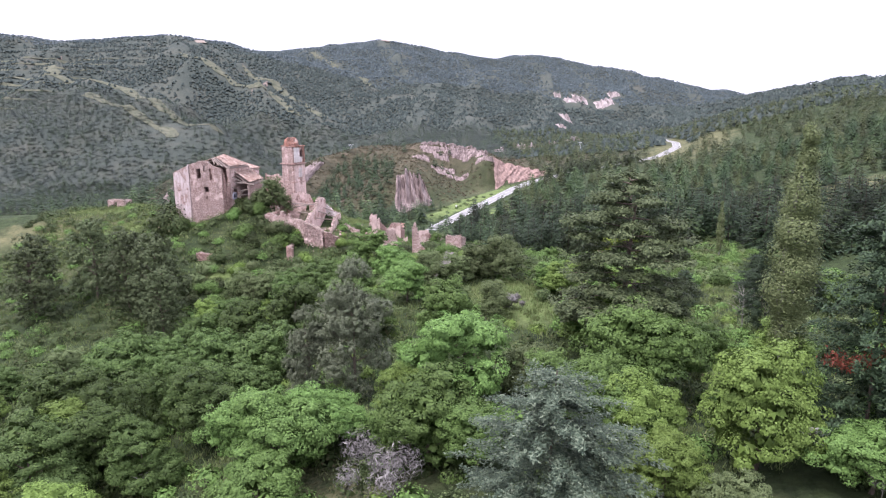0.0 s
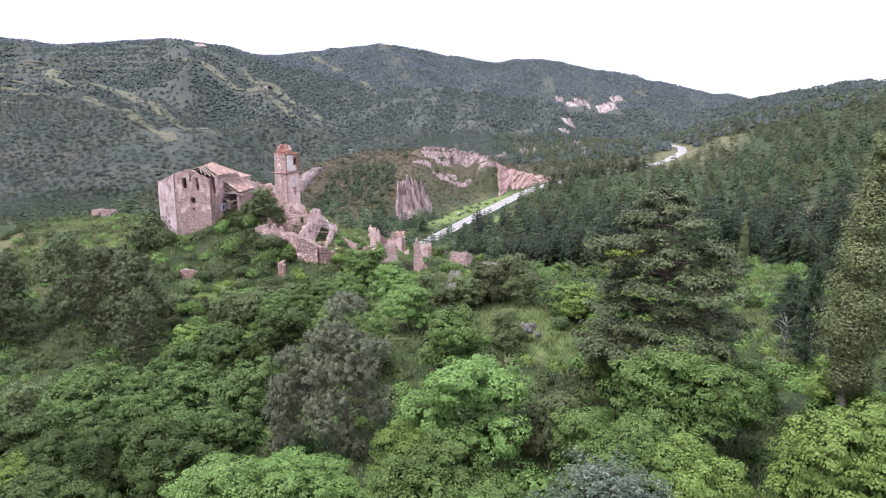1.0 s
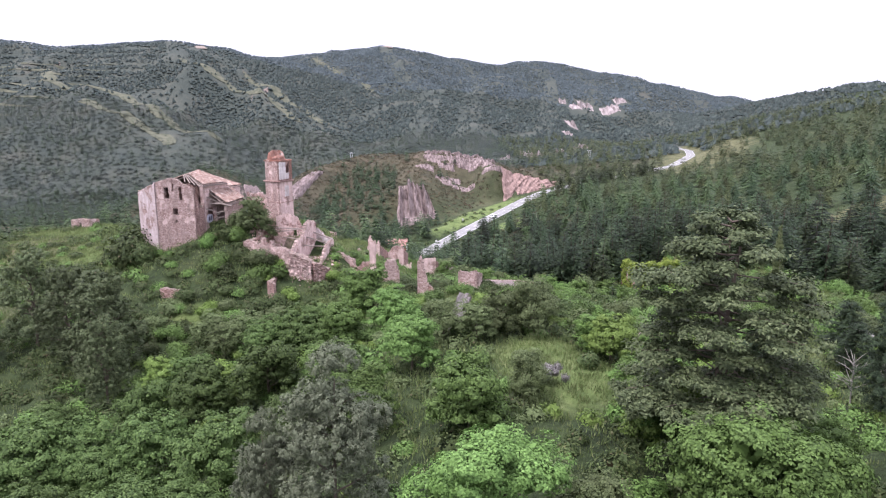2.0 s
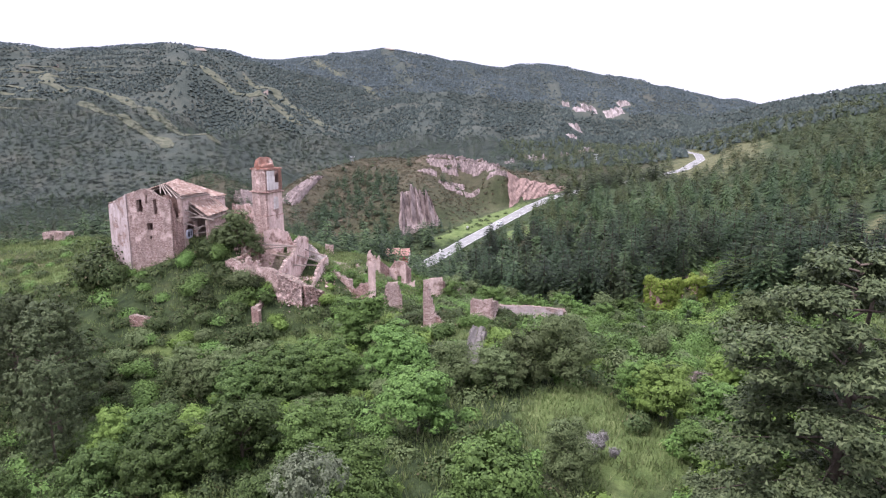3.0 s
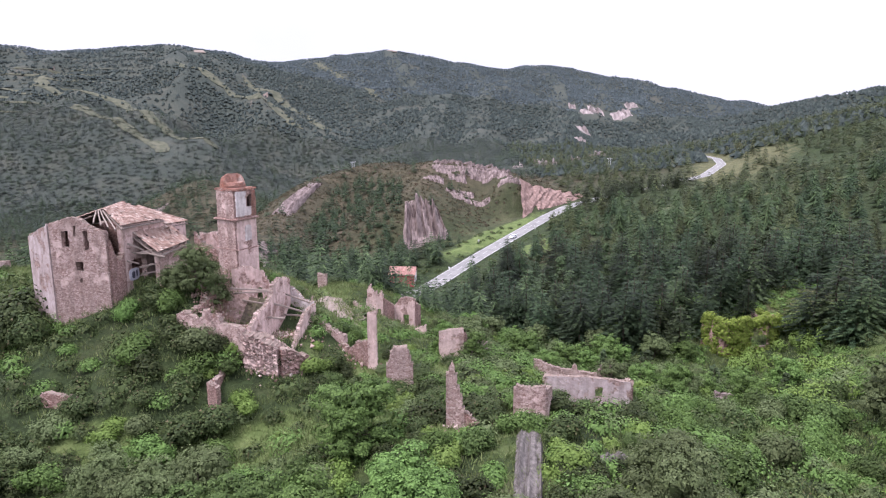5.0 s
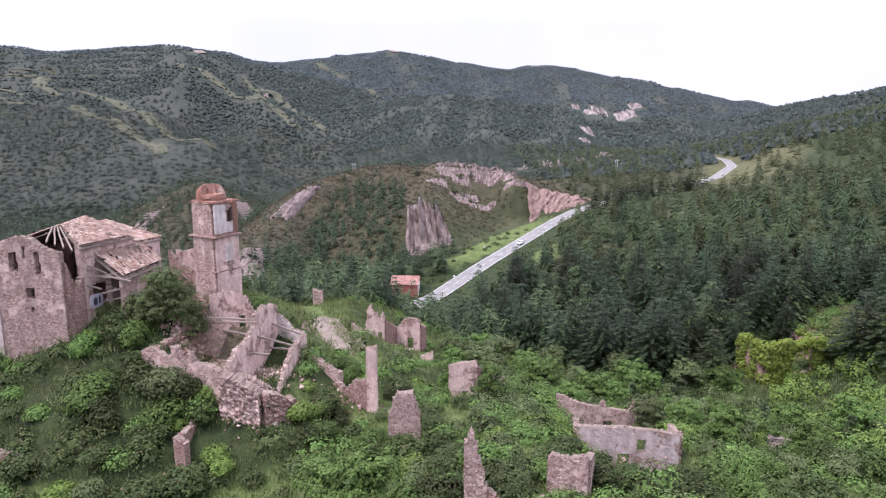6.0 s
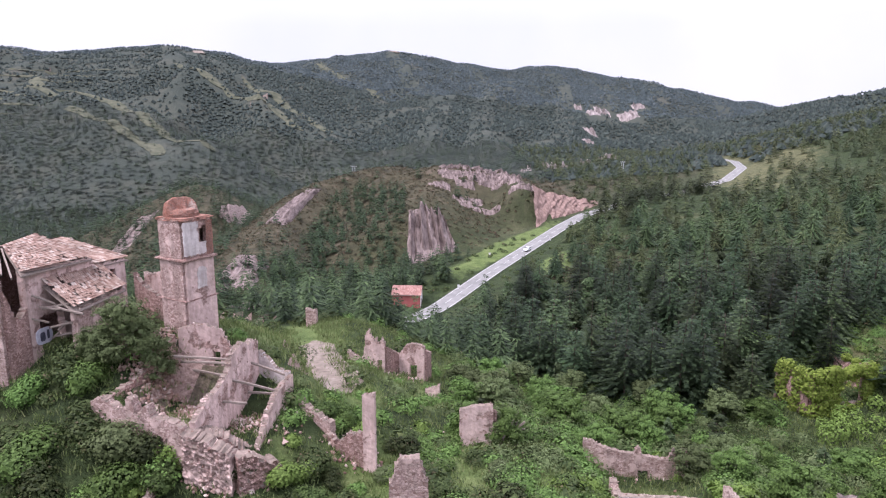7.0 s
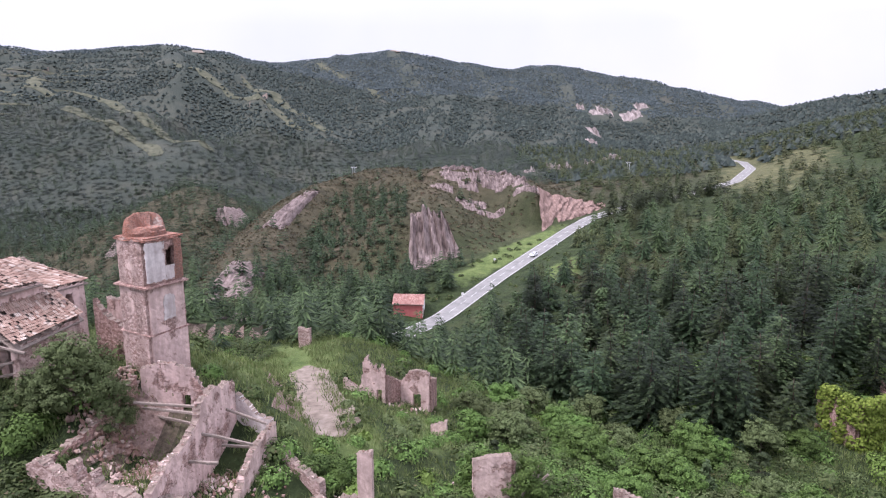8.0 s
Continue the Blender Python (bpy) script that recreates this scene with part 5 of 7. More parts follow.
ruin("ruined_house", [
    (((-23.0, 180.4), (-17.6, 179.4)), 21, [(0, 27.4), (0.3, 26.2), (0.42, 26.0), (0.5, 30.2), (0.6, 30.4), (0.63, 28.8), (0.68, 29.8), (0.72, 28.4), (0.78, 29.8), (0.84, 28.3), (0.92, 29.6), (1, 28.8)], PLASTER, dict(thick=0.55, jag=0.35, openings=[(2.0, 3.2, 2.6, 4.6, False), (4.3, 5.0, 3.0, 5.0, False)])),
    (((-17.6, 179.4), (-16.2, 183.5)), 20, [(0, 28.4), (0.5, 27.0), (1, 26.0)], STONE, dict(thick=0.55, jag=0.5)),
    (((-18.8, 173.2), (-17.6, 172.8)), 21, [(0, 26.6), (1, 26.2)], PLASTER, dict(thick=0.5, jag=0.2)),
    (((-16.2, 183.5), (-12.2, 182.4)), 19, [(0, 25.4), (0.3, 27.0), (0.6, 27.4), (1, 27.2)], PLASTER, dict(thick=0.55, jag=0.35, openings=[(2.0, 3.0, 3.0, 5.0, False)])),
    (((-12.2, 182.4), (-11.6, 186.4)), 19, [(0, 26.6), (1, 24.8)], STONE, dict(thick=0.5, jag=0.4)),
], "cluster of tall broken pink walls with a chimney stub")
ruin("ruined_wall", [(((-11.6, 172.0), (-9.8, 171.4)), 21, [(0, 25.0), (1, 26.0)], PLASTER, dict(thick=0.5, jag=0.3))], "single upright stub of plastered wall")
ruin("stone_block", [(((-33.0, 199.2), (-31.2, 199.0)), 24, [(0, 27.8), (1, 27.6)], STONE_PALE, dict(thick=0.9, jag=0.3))], "lone pale stone stub on grassy ridge")
ruin("ruined_wall", [(((-23.0, 150.2), (-19.2, 147.6)), 28, [(0, 33.8), (0.5, 32.8), (1, 32.4)], STONE_PALE, dict(thick=0.7, jag=0.5))], "low tumbled rubble wall in grass")
ruin("ruined_wall", [(((-50.5, 133.8), (-44.5, 133.0)), 26, [(0, 30.0), (0.5, 29.6), (1, 29.4)], STONE, dict(thick=0.7, jag=0.3))], "low dry-stone terrace wall in bushes")
ruin("ruined_house", [
    (((-42.6, 160.2), (-38.6, 158.6)), 34, [(0, 43.0), (0.3, 42.0), (0.7, 41.4), (1, 40.6)], STONE, dict(thick=0.6, jag=0.6)),
    (((-42.8, 163.0), (-38.4, 161.6)), 34, [(0, 42.6), (0.5, 43.0), (1, 41.6)], PLASTER, dict(thick=0.6, jag=0.5)),
], "tumbled rubble walls between church and tower")
ruin("ruined_house", [
    (((45.2, 184.8), (55.6, 187.6)), 13, [(0, 22.2), (0.5, 22.4), (1, 21.6)], STONE, dict(thick=0.6, openings=[(5.2, 9.2, 4.0, 8.0, False)])),
    (((55.6, 187.6), (53.8, 194.0)), 13, [(0, 22.6), (1, 21.6)], STONE, dict(thick=0.6)),
    (((45.2, 184.8), (43.4, 191.4)), 13, [(0, 22.4), (1, 21.0)], STONE, dict(thick=0.6)),
], "roofless stone house overgrown with bright ivy")

# ---- rock outcrops ----
def strata(name, x, y, z, heading, length, high, lean, plates, thick, material, label, seed=0, group="", fall=0.0, dip=0.55, follow=False):
    """Upright beds of rock side by side, each a rough leaning plate with a jagged crest. heading: degrees along which the beds run;
    lean: metres the crest leans over per metre of height across them; fall: how the crest sinks from bed to bed."""
    rng = random.Random(seed)
    ob = thing(name, (x, y, z), label, "rock", group, heading)
    for k in range(plates):
        bm = bmesh.new()
        off = (k - plates / 2) * thick * 0.9
        n = max(4, int(length / (thick * 1.1)))
        shift = rng.uniform(-0.12, 0.12) * length
        top_k = high * (1 - fall * k / plates) * rng.uniform(0.55, 1.0)
        m = 5
        grid = {}
        run = (np.arange(n + 1) / n - 0.5) * length + shift
        slopes = height(x + math.cos(radians(heading)) * run, y + math.sin(radians(heading)) * run) - ground_at(x, y) if follow else run * 0
        for face in (0, 1):
            for i in range(n + 1):
                s = i / n
                crest_h = top_k * (min(1, s * 5 + 0.15) * (1 - dip * s)) * (1 if s < 0.93 else 0.5) * rng.uniform(0.85, 1.06)
                slope_z = float(slopes[i])
                for j in range(m + 1):
                    t = j / m
                    zz = -high * 0.35 + (crest_h + high * 0.35) * t
                    w = off + (thick * 0.55 * (1 - 0.45 * t)) * (1 if face else -1) + rng.uniform(-0.07, 0.07) * thick + lean * zz
                    zz += slope_z
                    l_ = (s - 0.5) * length + shift + rng.uniform(-0.2, 0.2) * thick
                    grid[face, i, j] = bm.verts.new((l_, w, zz))
        for i in range(n):
            for j in range(m):
                bm.faces.new((grid[0, i, j], grid[0, i + 1, j], grid[0, i + 1, j + 1], grid[0, i, j + 1]))
                bm.faces.new((grid[1, i, j], grid[1, i, j + 1], grid[1, i + 1, j + 1], grid[1, i + 1, j]))
            bm.faces.new((grid[0, i, m], grid[0, i + 1, m], grid[1, i + 1, m], grid[1, i, m]))
        for i in (0, n):
            for j in range(m):
                bm.faces.new((grid[0, i, j], grid[0, i, j + 1], grid[1, i, j + 1], grid[1, i, j]))
        bmesh.ops.recalc_face_normals(bm, faces=bm.faces)
        part("rock_bed", bm, material, ob)
    return ob


def outcrop(fl, fr, hr, hl, proud, beds, material, label, seed, group="", cols=30, rows=16):
    """Bare rock that stands out of a slope between four places (foot left, foot right, head right, head left): beds of uneven height that
    run up the slope, with ragged ends and steps between them; its rim lies under the soil."""
    rng = np.random.default_rng(seed)
    u, v = np.meshgrid(np.linspace(0, 1, cols), np.linspace(0, 1, rows))
    high, start, end = rng.uniform(0.3, 1.0, beds + 3), rng.uniform(0, 0.25, beds + 3), rng.uniform(0.72, 1.0, beds + 3)
    ku = u * beds + 0.35 * bumps(u * 7 + seed, v * 3, 1.0, seed, 2) + 0.5
    k = np.clip(ku.astype(int), 0, beds + 2)
    lie = np.clip(np.minimum(v - start[k], end[k] - v) * 7, 0, 1)
    rim = np.clip(np.minimum(np.minimum(u, 1 - u) * 9, np.minimum(v, 1 - v) * 7), 0, 1) ** 0.7
    up = proud * rim * (0.08 + high[k] * lie * (1.0 - 0.85 * (ku - k))) * (1 + 0.25 * bumps(u * 9, v * 5 + seed, 1.0, seed + 3, 2)) - 0.6 * (1 - rim)
    x = (fl[0] * (1 - u) + fr[0] * u) * (1 - v) + (hl[0] * (1 - u) + hr[0] * u) * v
    y = (fl[1] * (1 - u) + fr[1] * u) * (1 - v) + (hl[1] * (1 - u) + hr[1] * u) * v
    wide = math.hypot(fr[0] - fl[0], fr[1] - fl[1])
    x = x + 0.05 * wide * bumps(u * 5, v * 5, 1.0, seed + 7, 2) * (1 - rim * 0.5)
    z = height(x, y) + up
    y = y - 0.35 * up + 0.05 * wide * bumps(u * 6, v * 6 + 3, 1.0, seed + 8, 2)
    i = np.arange(cols * rows).reshape(rows, cols)
    quads = np.stack([i[:-1, :-1], i[:-1, 1:], i[1:, 1:], i[1:, :-1]], -1).reshape(-1, 4)
    ob = new("rock_outcrop", from_arrays("rock_outcrop", np.stack([x - fl[0], y - fl[1], z - ground_at(*fl)], -1).reshape(-1, 3), quads, material))
    ob.matrix_basis = pose(fl[0], fl[1], ground_at(*fl))
    return tagged(ob, label, "rock", group)


def boss(x, y, wide, deep, proud, beds, material, label, seed, group):
    return outcrop((x - wide / 2, y - deep / 2), (x + wide / 2, y - deep / 2), (x + wide / 2, y + deep / 2), (x - wide / 2, y + deep / 2), proud, beds, material, label, seed, group, 18, 12)


outcrop((-26, 336), (-6, 351), (-14.5, 386), (-28, 383), 6.5, 7, ROCK_FACE, "grey-red tilted rock slabs on the hillside", 1, cols=48, rows=26)
crag = random.Random(12)
for k in range(26):
    t = (k + crag.uniform(-0.4, 0.4)) / 25
    cx, cy = -16 + 46 * t, 438 + 5 * t - crag.uniform(0, 1) ** 1.6 * 34
    wide, deep = crag.uniform(6, 14), crag.uniform(5, 12)
    boss(cx, cy, wide, deep, crag.uniform(1.0, 2.4), crag.randint(3, 6), ROCK_FACE, "reddish rock breaking through the heath", 120 + k, "rock crest")
for k in range(13):
    t = (k + crag.uniform(-0.3, 0.3)) / 12
    cx, cy = -14 + 40 * t, 446 + 5 * t - crag.uniform(0, 5)
    strata("rock_outcrop", cx, cy, ground_at(cx, cy) - 1.0, 215 + crag.uniform(-30, 30), crag.uniform(4, 7), crag.uniform(2.5, 5.0), -0.3, 3, crag.uniform(0.7, 1.1), ROCK_FACE, "jagged reddish rock crest", 20 + k, "rock crest")
for k, (corners, proud, beds) in enumerate([(((-95, 382), (-85, 383), (-83, 472), (-91, 474)), 2.2, 3), (((-203, 452), (-188, 448), (-196, 520), (-212, 524)), 2.4, 3), (((-84, 288), (-70, 288), (-74, 328), (-90, 342)), 2.6, 4), (((-70, 262), (-62, 262), (-64, 284), (-70, 286)), 1.6, 3)]):
    outcrop(*corners, proud, beds, ROCK_FACE, "bare slanting rock ledge among scrub", 50 + k, "rock ledges", 22, 40)
strata("rock_outcrop", -132, 470, ground_at(-132, 470) - 1.2, 65, 16, 12, 0.55, 7, 1.2, ROCK, "pointed reddish rock fin above the gully", 54, "rock ledges", fall=0.2, dip=0.15, follow=True)
CRAGS = [(270, 1400, 30, 46), (242, 1300, 20, 60), (218, 1222, 18, 50), (190, 1095, 15, 60), (163, 968, 14, 44), (312, 1365, 34, 44), (345, 1428, 22, 40), (224, 1392, 14, 30), (72, 668, 14, 16), (84, 664, 9, 12), (52, 660, 9, 12), (138, 742, 20, 14), (112, 716, 10, 12)]
for k, (cx, cy, wide, deep) in enumerate(CRAGS):
    boss(cx, cy, wide, deep, 8.0 if cy > 900 else 6.0, 4, ROCK_PALE, "pale crag on the far mountainside" if cy > 900 else "pale rock tooth behind the rocky hill", 70 + k, "far crags")
for corners, proud, words, seed in ((((-2.3, 101), (0.2, 101), (2.8, 121.4), (0.2, 121)), 1.0, "grey lichened rock rib running down the slope", 90), (((5.6, 112), (9.4, 112), (9.8, 116), (6.4, 116)), 0.9, "flat rock ledge beside the path", 94)):
    tagged(outcrop(*corners, proud, 3, ROCK_RIB, words, seed, "rock ribs", 16, 36), category="rock")
strata("rock_rib", 27, 113, ground_at(27, 113) - 0.2, 20, 5, 2.2, 0.2, 3, 0.8, ROCK, "red earth bank in the bushes", 92)
strata("rock_rib", 31, 150, ground_at(31, 150) - 0.2, 10, 6, 2.0, 0.2, 3, 0.8, ROCK, "red earth bank in the bushes", 93)

# the raw face where the road was cut through the hill
bm = bmesh.new()
rc = random.Random(4)
rows = []
for i in range(25):
    s_ = i / 24
    foot = Vector((29 + 34 * s_, 387 + 43 * s_ - 2 * math.sin(math.pi * s_), 7.0 + 4.5 * s_))
    head = Vector((28.5 + 39 * s_, 406 + 38 * s_, 28.5 - 13.0 * s_**0.6 + rc.uniform(-0.7, 0.7)))
    row = []
    for j in range(10):
        t = j / 9
        q = foot.lerp(head, t)
        row.append(bm.verts.new(q + Vector((rc.uniform(-0.5, 0.5), rc.uniform(-0.9, 0.9) - 1.5 * math.sin(math.pi * t), 0))))
    row.append(bm.verts.new(head + Vector((1.5, 7, -2.5))))
    row.append(bm.verts.new(head + Vector((3, 16, -14))))
    rows.append(row)
for r, q in zip(rows, rows[1:]):
    for j in range(11):
        bm.faces.new((r[j], q[j], q[j + 1], r[j + 1]))
tagged(part("road_cutting", bm, PINK_EARTH), "raw pink earth face beside the road", "earth bank", kind="structure")
for name, line, half in (("bare_strip", [(-478, 1362, 0), (-455, 1310, 0)], 9), ("bare_strip", [(-178, 1970, 0), (-150, 1880, 0)], 9)):
    pts = [(line[0][0] + (line[1][0] - line[0][0]) * q / 14, line[0][1] + (line[1][1] - line[0][1]) * q / 14) for q in range(15)]
    tagged(ribbon(name, [(a, b, ground_at(a, b)) for a, b in pts], half, 1.2, EARTH, step=4), "bare pale earth clearing", "clearing", kind="structure")
# bare crests of the spurs and the old field terraces on the far mountainside
for line, _, _ in SPURS[:2] + SPURS[6:9]:
    pts = [(a + (b - a) * q / 8, c + (d_ - c) * q / 8) for (a, c, _), (b, d_, _) in zip(line, line[1:]) for q in range(8)][8:]
    tagged(ribbon("bare_strip", [(a, b, 0) for a, b in pts], 8.0, 0.5, DRY_GRASS, step=9, ragged=0.6, drape=True), "bare dry grass along the spur", "clearing", kind="structure")
for n in range(4, 12):
    level = 2.86 + 11.42 * n
    xs = np.arange(-900, -540, 14.0)
    ys = np.linspace(900, 1370, 160)
    land = height(*np.meshgrid(xs, ys))
    first = np.argmax(land > level, axis=0)
    pts = [(x_, float(ys[k]), 0) for x_, k in zip(xs, first) if k > 0]
    if len(pts) > 6:
        tagged(ribbon("field_terrace", pts, 2.6, 0.5, DRY_GRASS, step=9, ragged=0.4, drape=True), "dry grass field terrace on the mountainside", "terrace", kind="structure")
tagged(ribbon("footpath", TRACK, 2.7, 0.12, EARTH, start=19, shift=-0.8, step=0.8, ragged=0.25, drape=True), "trodden pale gravel track through grass", "path", kind="structure")

# ---- trees that stand out one by one ----
for x, y, tall, wide in [(-41, 80, 1.0, 1.05), (-42, 69, 1.0, 1.1), (-36, 53, 1.0, 1.05), (-34, 60, 0.95, 1.1), (-28, 57, 0.8, 1.0), (-23.4, 63, 1.0, 1.0), (-29, 82, 0.9, 1.0), (-13, 50, 1.0, 1.05),
                         (-13.5, 43.5, 0.75, 1.0), (-29.5, 94.5, 0.85, 1.0), (-22, 95, 0.85, 1.1), (-21.5, 77, 0.9, 1.0), (-36, 82, 0.9, 1.0), (1.4, 61, 1.12, 1.05), (-14, 120, 0.78, 1.15), (-8.4, 106, 0.75, 1.1),
                         (-19.4, 107, 0.85, 1.1), (-21.6, 110, 0.75, 1.0), (0.4, 77, 0.9, 1.0), (-27, 69, 0.9, 1.0), (-3, 50, 0.75, 1.0), (-34, 103, 0.75, 1.0), (20, 65, 1.35, 1.05), (15.2, 53.2, 1.0, 1.0), (-1.2, 48.7, 0.95, 1.05), (10.3, 53, 1.0, 0.9), (-10.4, 54, 0.75, 1.1), (-17.3, 55.4, 0.9, 1.0), (2.3, 47, 0.75, 1.0), (-13.8, 89.6, 0.78, 1.1), (-5.4, 92.6, 0.78, 1.0), (-26, 109, 0.78, 1.05), (-9.6, 80.3, 0.8, 1.0), (-36, 94, 0.78, 1.0), (-15.2, 106.2, 0.75, 1.1)]:
    plant(near("olive" if x < -19 else "walnut", y), x, y, tall, wide, "walnut_tree", "full leafy green walnut tree on the slope", "tree", "walnut trees")
for x, y, tall, wide in [(25.5, 50.5, 1.3, 0.85), (16, 51, 1.0, 0.9), (-37, 103, 0.75, 1.0), (16.1, 45.1, 0.75, 1.0), (-3.4, 57.3, 0.65, 1.0), (-39, 49, 0.85, 1.0), (17, 95.5, 0.7, 1.0), (30, 110, 0.75, 1.1)]:
    plant(near("light", y), x, y, tall, wide, "young_tree", "light yellow-green leafy tree", "tree", "light green trees")
for x, y, tall, wide in [(-27.4, 118, 0.7, 1.0), (-31, 116.2, 0.75, 1.0), (-2.1, 101, 0.62, 1.0), (1.9, 99.3, 0.62, 1.0), (10.1, 110.4, 0.62, 1.1), (7.8, 62, 0.65, 1.0), (6.3, 83.6, 0.6, 0.9), (-38, 122, 0.7, 1.0), (8.9, 102, 0.85, 0.9), (4.7, 100.6, 0.7, 1.0), (-34.7, 118, 0.75, 1.0), (44, 136, 1.0, 1.1), (-38.4, 148.2, 0.78, 0.9), (-41.0, 147.8, 0.5, 1.0), (-36.0, 149.0, 0.5, 0.9)]:
    plant("grey", x, y, tall, wide, "slender_tree", "grey-green thin-leaved tree among bushes", "tree", "grey green trees")
for x, y, tall, wide in [(20.5, 74.5, 1.5, 1.1), (-9.2, 65, 0.95, 0.85), (-14.4, 66, 0.68, 0.7), (-50, 113, 1.05, 1.1), (-57, 117, 1.0, 1.0), (-66, 123, 1.0, 1.0), (-74, 117, 1.0, 1.1), (-46, 105, 0.8, 0.9)]:
    plant("pine_near" if x > 0 else "pine_grey" if x > -40 else "pine", x, y, tall, wide, "pine_tree", "tall grey-green pine with a rounded crown", "pine", "tall pines")
plant("cedar", 6.8, 37.5, 0.98, 1.1, "cedar_tree", "broad blue-green cedar with layered drooping branches", "cedar")
dark_cedar = plant("cedar_dark", 34.5, 51, 1.6, 0.66, "cedar_tree", "tall dark cedar with a dead red branch", "cedar")
plant("cedar_dark", 42, 86, 1.05, 0.45, "cedar_tree", "tall dark cedar beside a bare tree", "cedar")
for x, y, tall in ((47, 99, 0.5), (53, 95, 0.55), (50, 106, 0.6), (38, 104, 0.5)):
    plant("cedar_dark", x, y, tall, 0.9, "cedar_tree", "low dark cedar at the edge of the picnic meadow", "cedar", "meadow cedars")
plant("poplar", 37.5, 70.5, 1.32, 1.3, "poplar_tree", "tall narrow poplar with thin grey-green crown", "poplar")
plant("poplar", 62, 150, 0.62, 1.0, "poplar_tree", "tall narrow poplar with thin grey-green crown", "poplar")
def few_near(x, y, others, gap):
    return all(math.hypot(x - a, y - b) > gap for a, b in others)


for x, y, tall in [(41.5, 90, 1.2), (44, 89, 1.0), (-27.5, 55, 0.6), (31.5, 44, 0.6)]:
    plant("bare", x, y, tall, 0.8, "bare_tree", "leafless pale grey tree", "tree", "bare trees")


# ---- woods and scrub, scattered over the land ----
def scatter(n, seed, x0, x1, y0, y1, gap, keep):
    """Places in a rectangle at least about gap apart for which keep(x, y) says yes (0 to 1)."""
    rng = np.random.default_rng(seed)
    xs, ys = rng.uniform(x0, x1, n), rng.uniform(y0, y1, n)
    ok = rng.random(n) < keep(xs, ys)
    taken, out = set(), []
    for x, y in zip(xs[ok], ys[ok]):
        c = (int(x // gap), int(y // gap))
        if c in taken:
            continue
        taken.add(c)
        out.append((x, y))
    return np.array(out)


def off_road(x, y, d=9.0):
    return (along(x, y, ROAD)[0] > d) * 1.0


def wood_right(x, y):
    """The fir plantation east of the village, thinning out to the meadows."""
    left_edge = np.interp(y, [150, 168, 178, 185, 191, 200, 215, 230, 280, 330, 380, 430], [66, 60, 50, 36, 22, 14, 2, -6, 10, 22, 50, 75])
    open_meadow = (np.hypot((x - 49) / 12, (y - 182) / 12) > 1) * (np.hypot((x - 27) / 9, (y - 335) / 13) > 1) * (np.hypot((x - 66) / 12, (y - 196) / 9) > 1) * (np.hypot((x - 64) / 12, (y - 156) / 18) > 1) * (np.hypot((x - 136) / 24, (y - 238) / 16) > 1)
    view_of_road = np.ones(np.shape(x))
    for k in (8, 16, 24, 32, 40):
        view_of_road = view_of_road * (along(x, y + k, ROAD)[0] > 7)
    screen = np.hypot((x - 9) / 8, (y - 294) / 10) < 1
    return (x > left_edge) * off_road(x, y, 8) * np.where((y > 232) & (y < 345) & ~screen, view_of_road, 1.0) * open_meadow * np.clip(0.9 + 0.8 * bumps(x, y, 40, 31, 2), 0.3, 1)


spots = scatter(6000, 1, -10, 130, 150, 330, 7.0, wood_right)
spots = spots[np.argsort(np.hypot(spots[:, 0] - 20, spots[:, 1] - 150))]
for k, (x, y) in enumerate(spots[:262]):
    plant(("fir_dark", "fir_dark" if y < 225 else "young_pine", "fir", "fir_dark")[k % 4], x, y, PLANTS.uniform(0.75, 1.2), PLANTS.uniform(0.9, 1.15), "fir_tree", "dark green plantation fir", "fir", "plantation firs")


def wood(name, places, material, tall, seed, label, skirts=3, m=5, wide=0.3):
    """Many small conifers as one mesh: a few ragged skirts of needles each."""
    rng = np.random.default_rng(seed)
    n = len(places)
    z = height(places[:, 0], places[:, 1])
    h = rng.uniform(*tall, n)
    vs, fs, at = [], [], 0
    for k in range(skirts):
        q = k / skirts
        r = h * wide * (1.08 - q) ** 0.7 * rng.uniform(0.8, 1.2, n)
        ang = rng.uniform(0, 6.28, n)[:, None] + np.arange(m) * 2 * math.pi / m
        rr = r[:, None] * rng.uniform(0.5, 1.35, (n, m))
        ring = np.stack([places[:, :1] + rr * np.cos(ang), places[:, 1:2] + rr * np.sin(ang), (z + h * (0.1 + 0.72 * q))[:, None] + rng.uniform(-0.09, 0.09, (n, m)) * h[:, None]], -1)
        tip = np.stack([places[:, 0] + rng.normal(0, 0.05, n) * h, places[:, 1] + rng.normal(0, 0.05, n) * h, z + h * min(1.0, 0.42 + 0.72 * q)], -1)[:, None]
        v = np.concatenate([ring, tip], 1).reshape(-1, 3)
        base = at + np.arange(n)[:, None, None] * (m + 1)
        f = base + np.array([(j, (j + 1) % m, m) for j in range(m)])[None]
        vs.append(v)
        fs.append(f.reshape(-1, 3))
        at += len(v)
    me = from_arrays(name, np.concatenate(vs), np.concatenate(fs), material)
    return tagged(new(name, me), label, "woods", kind="stuff")


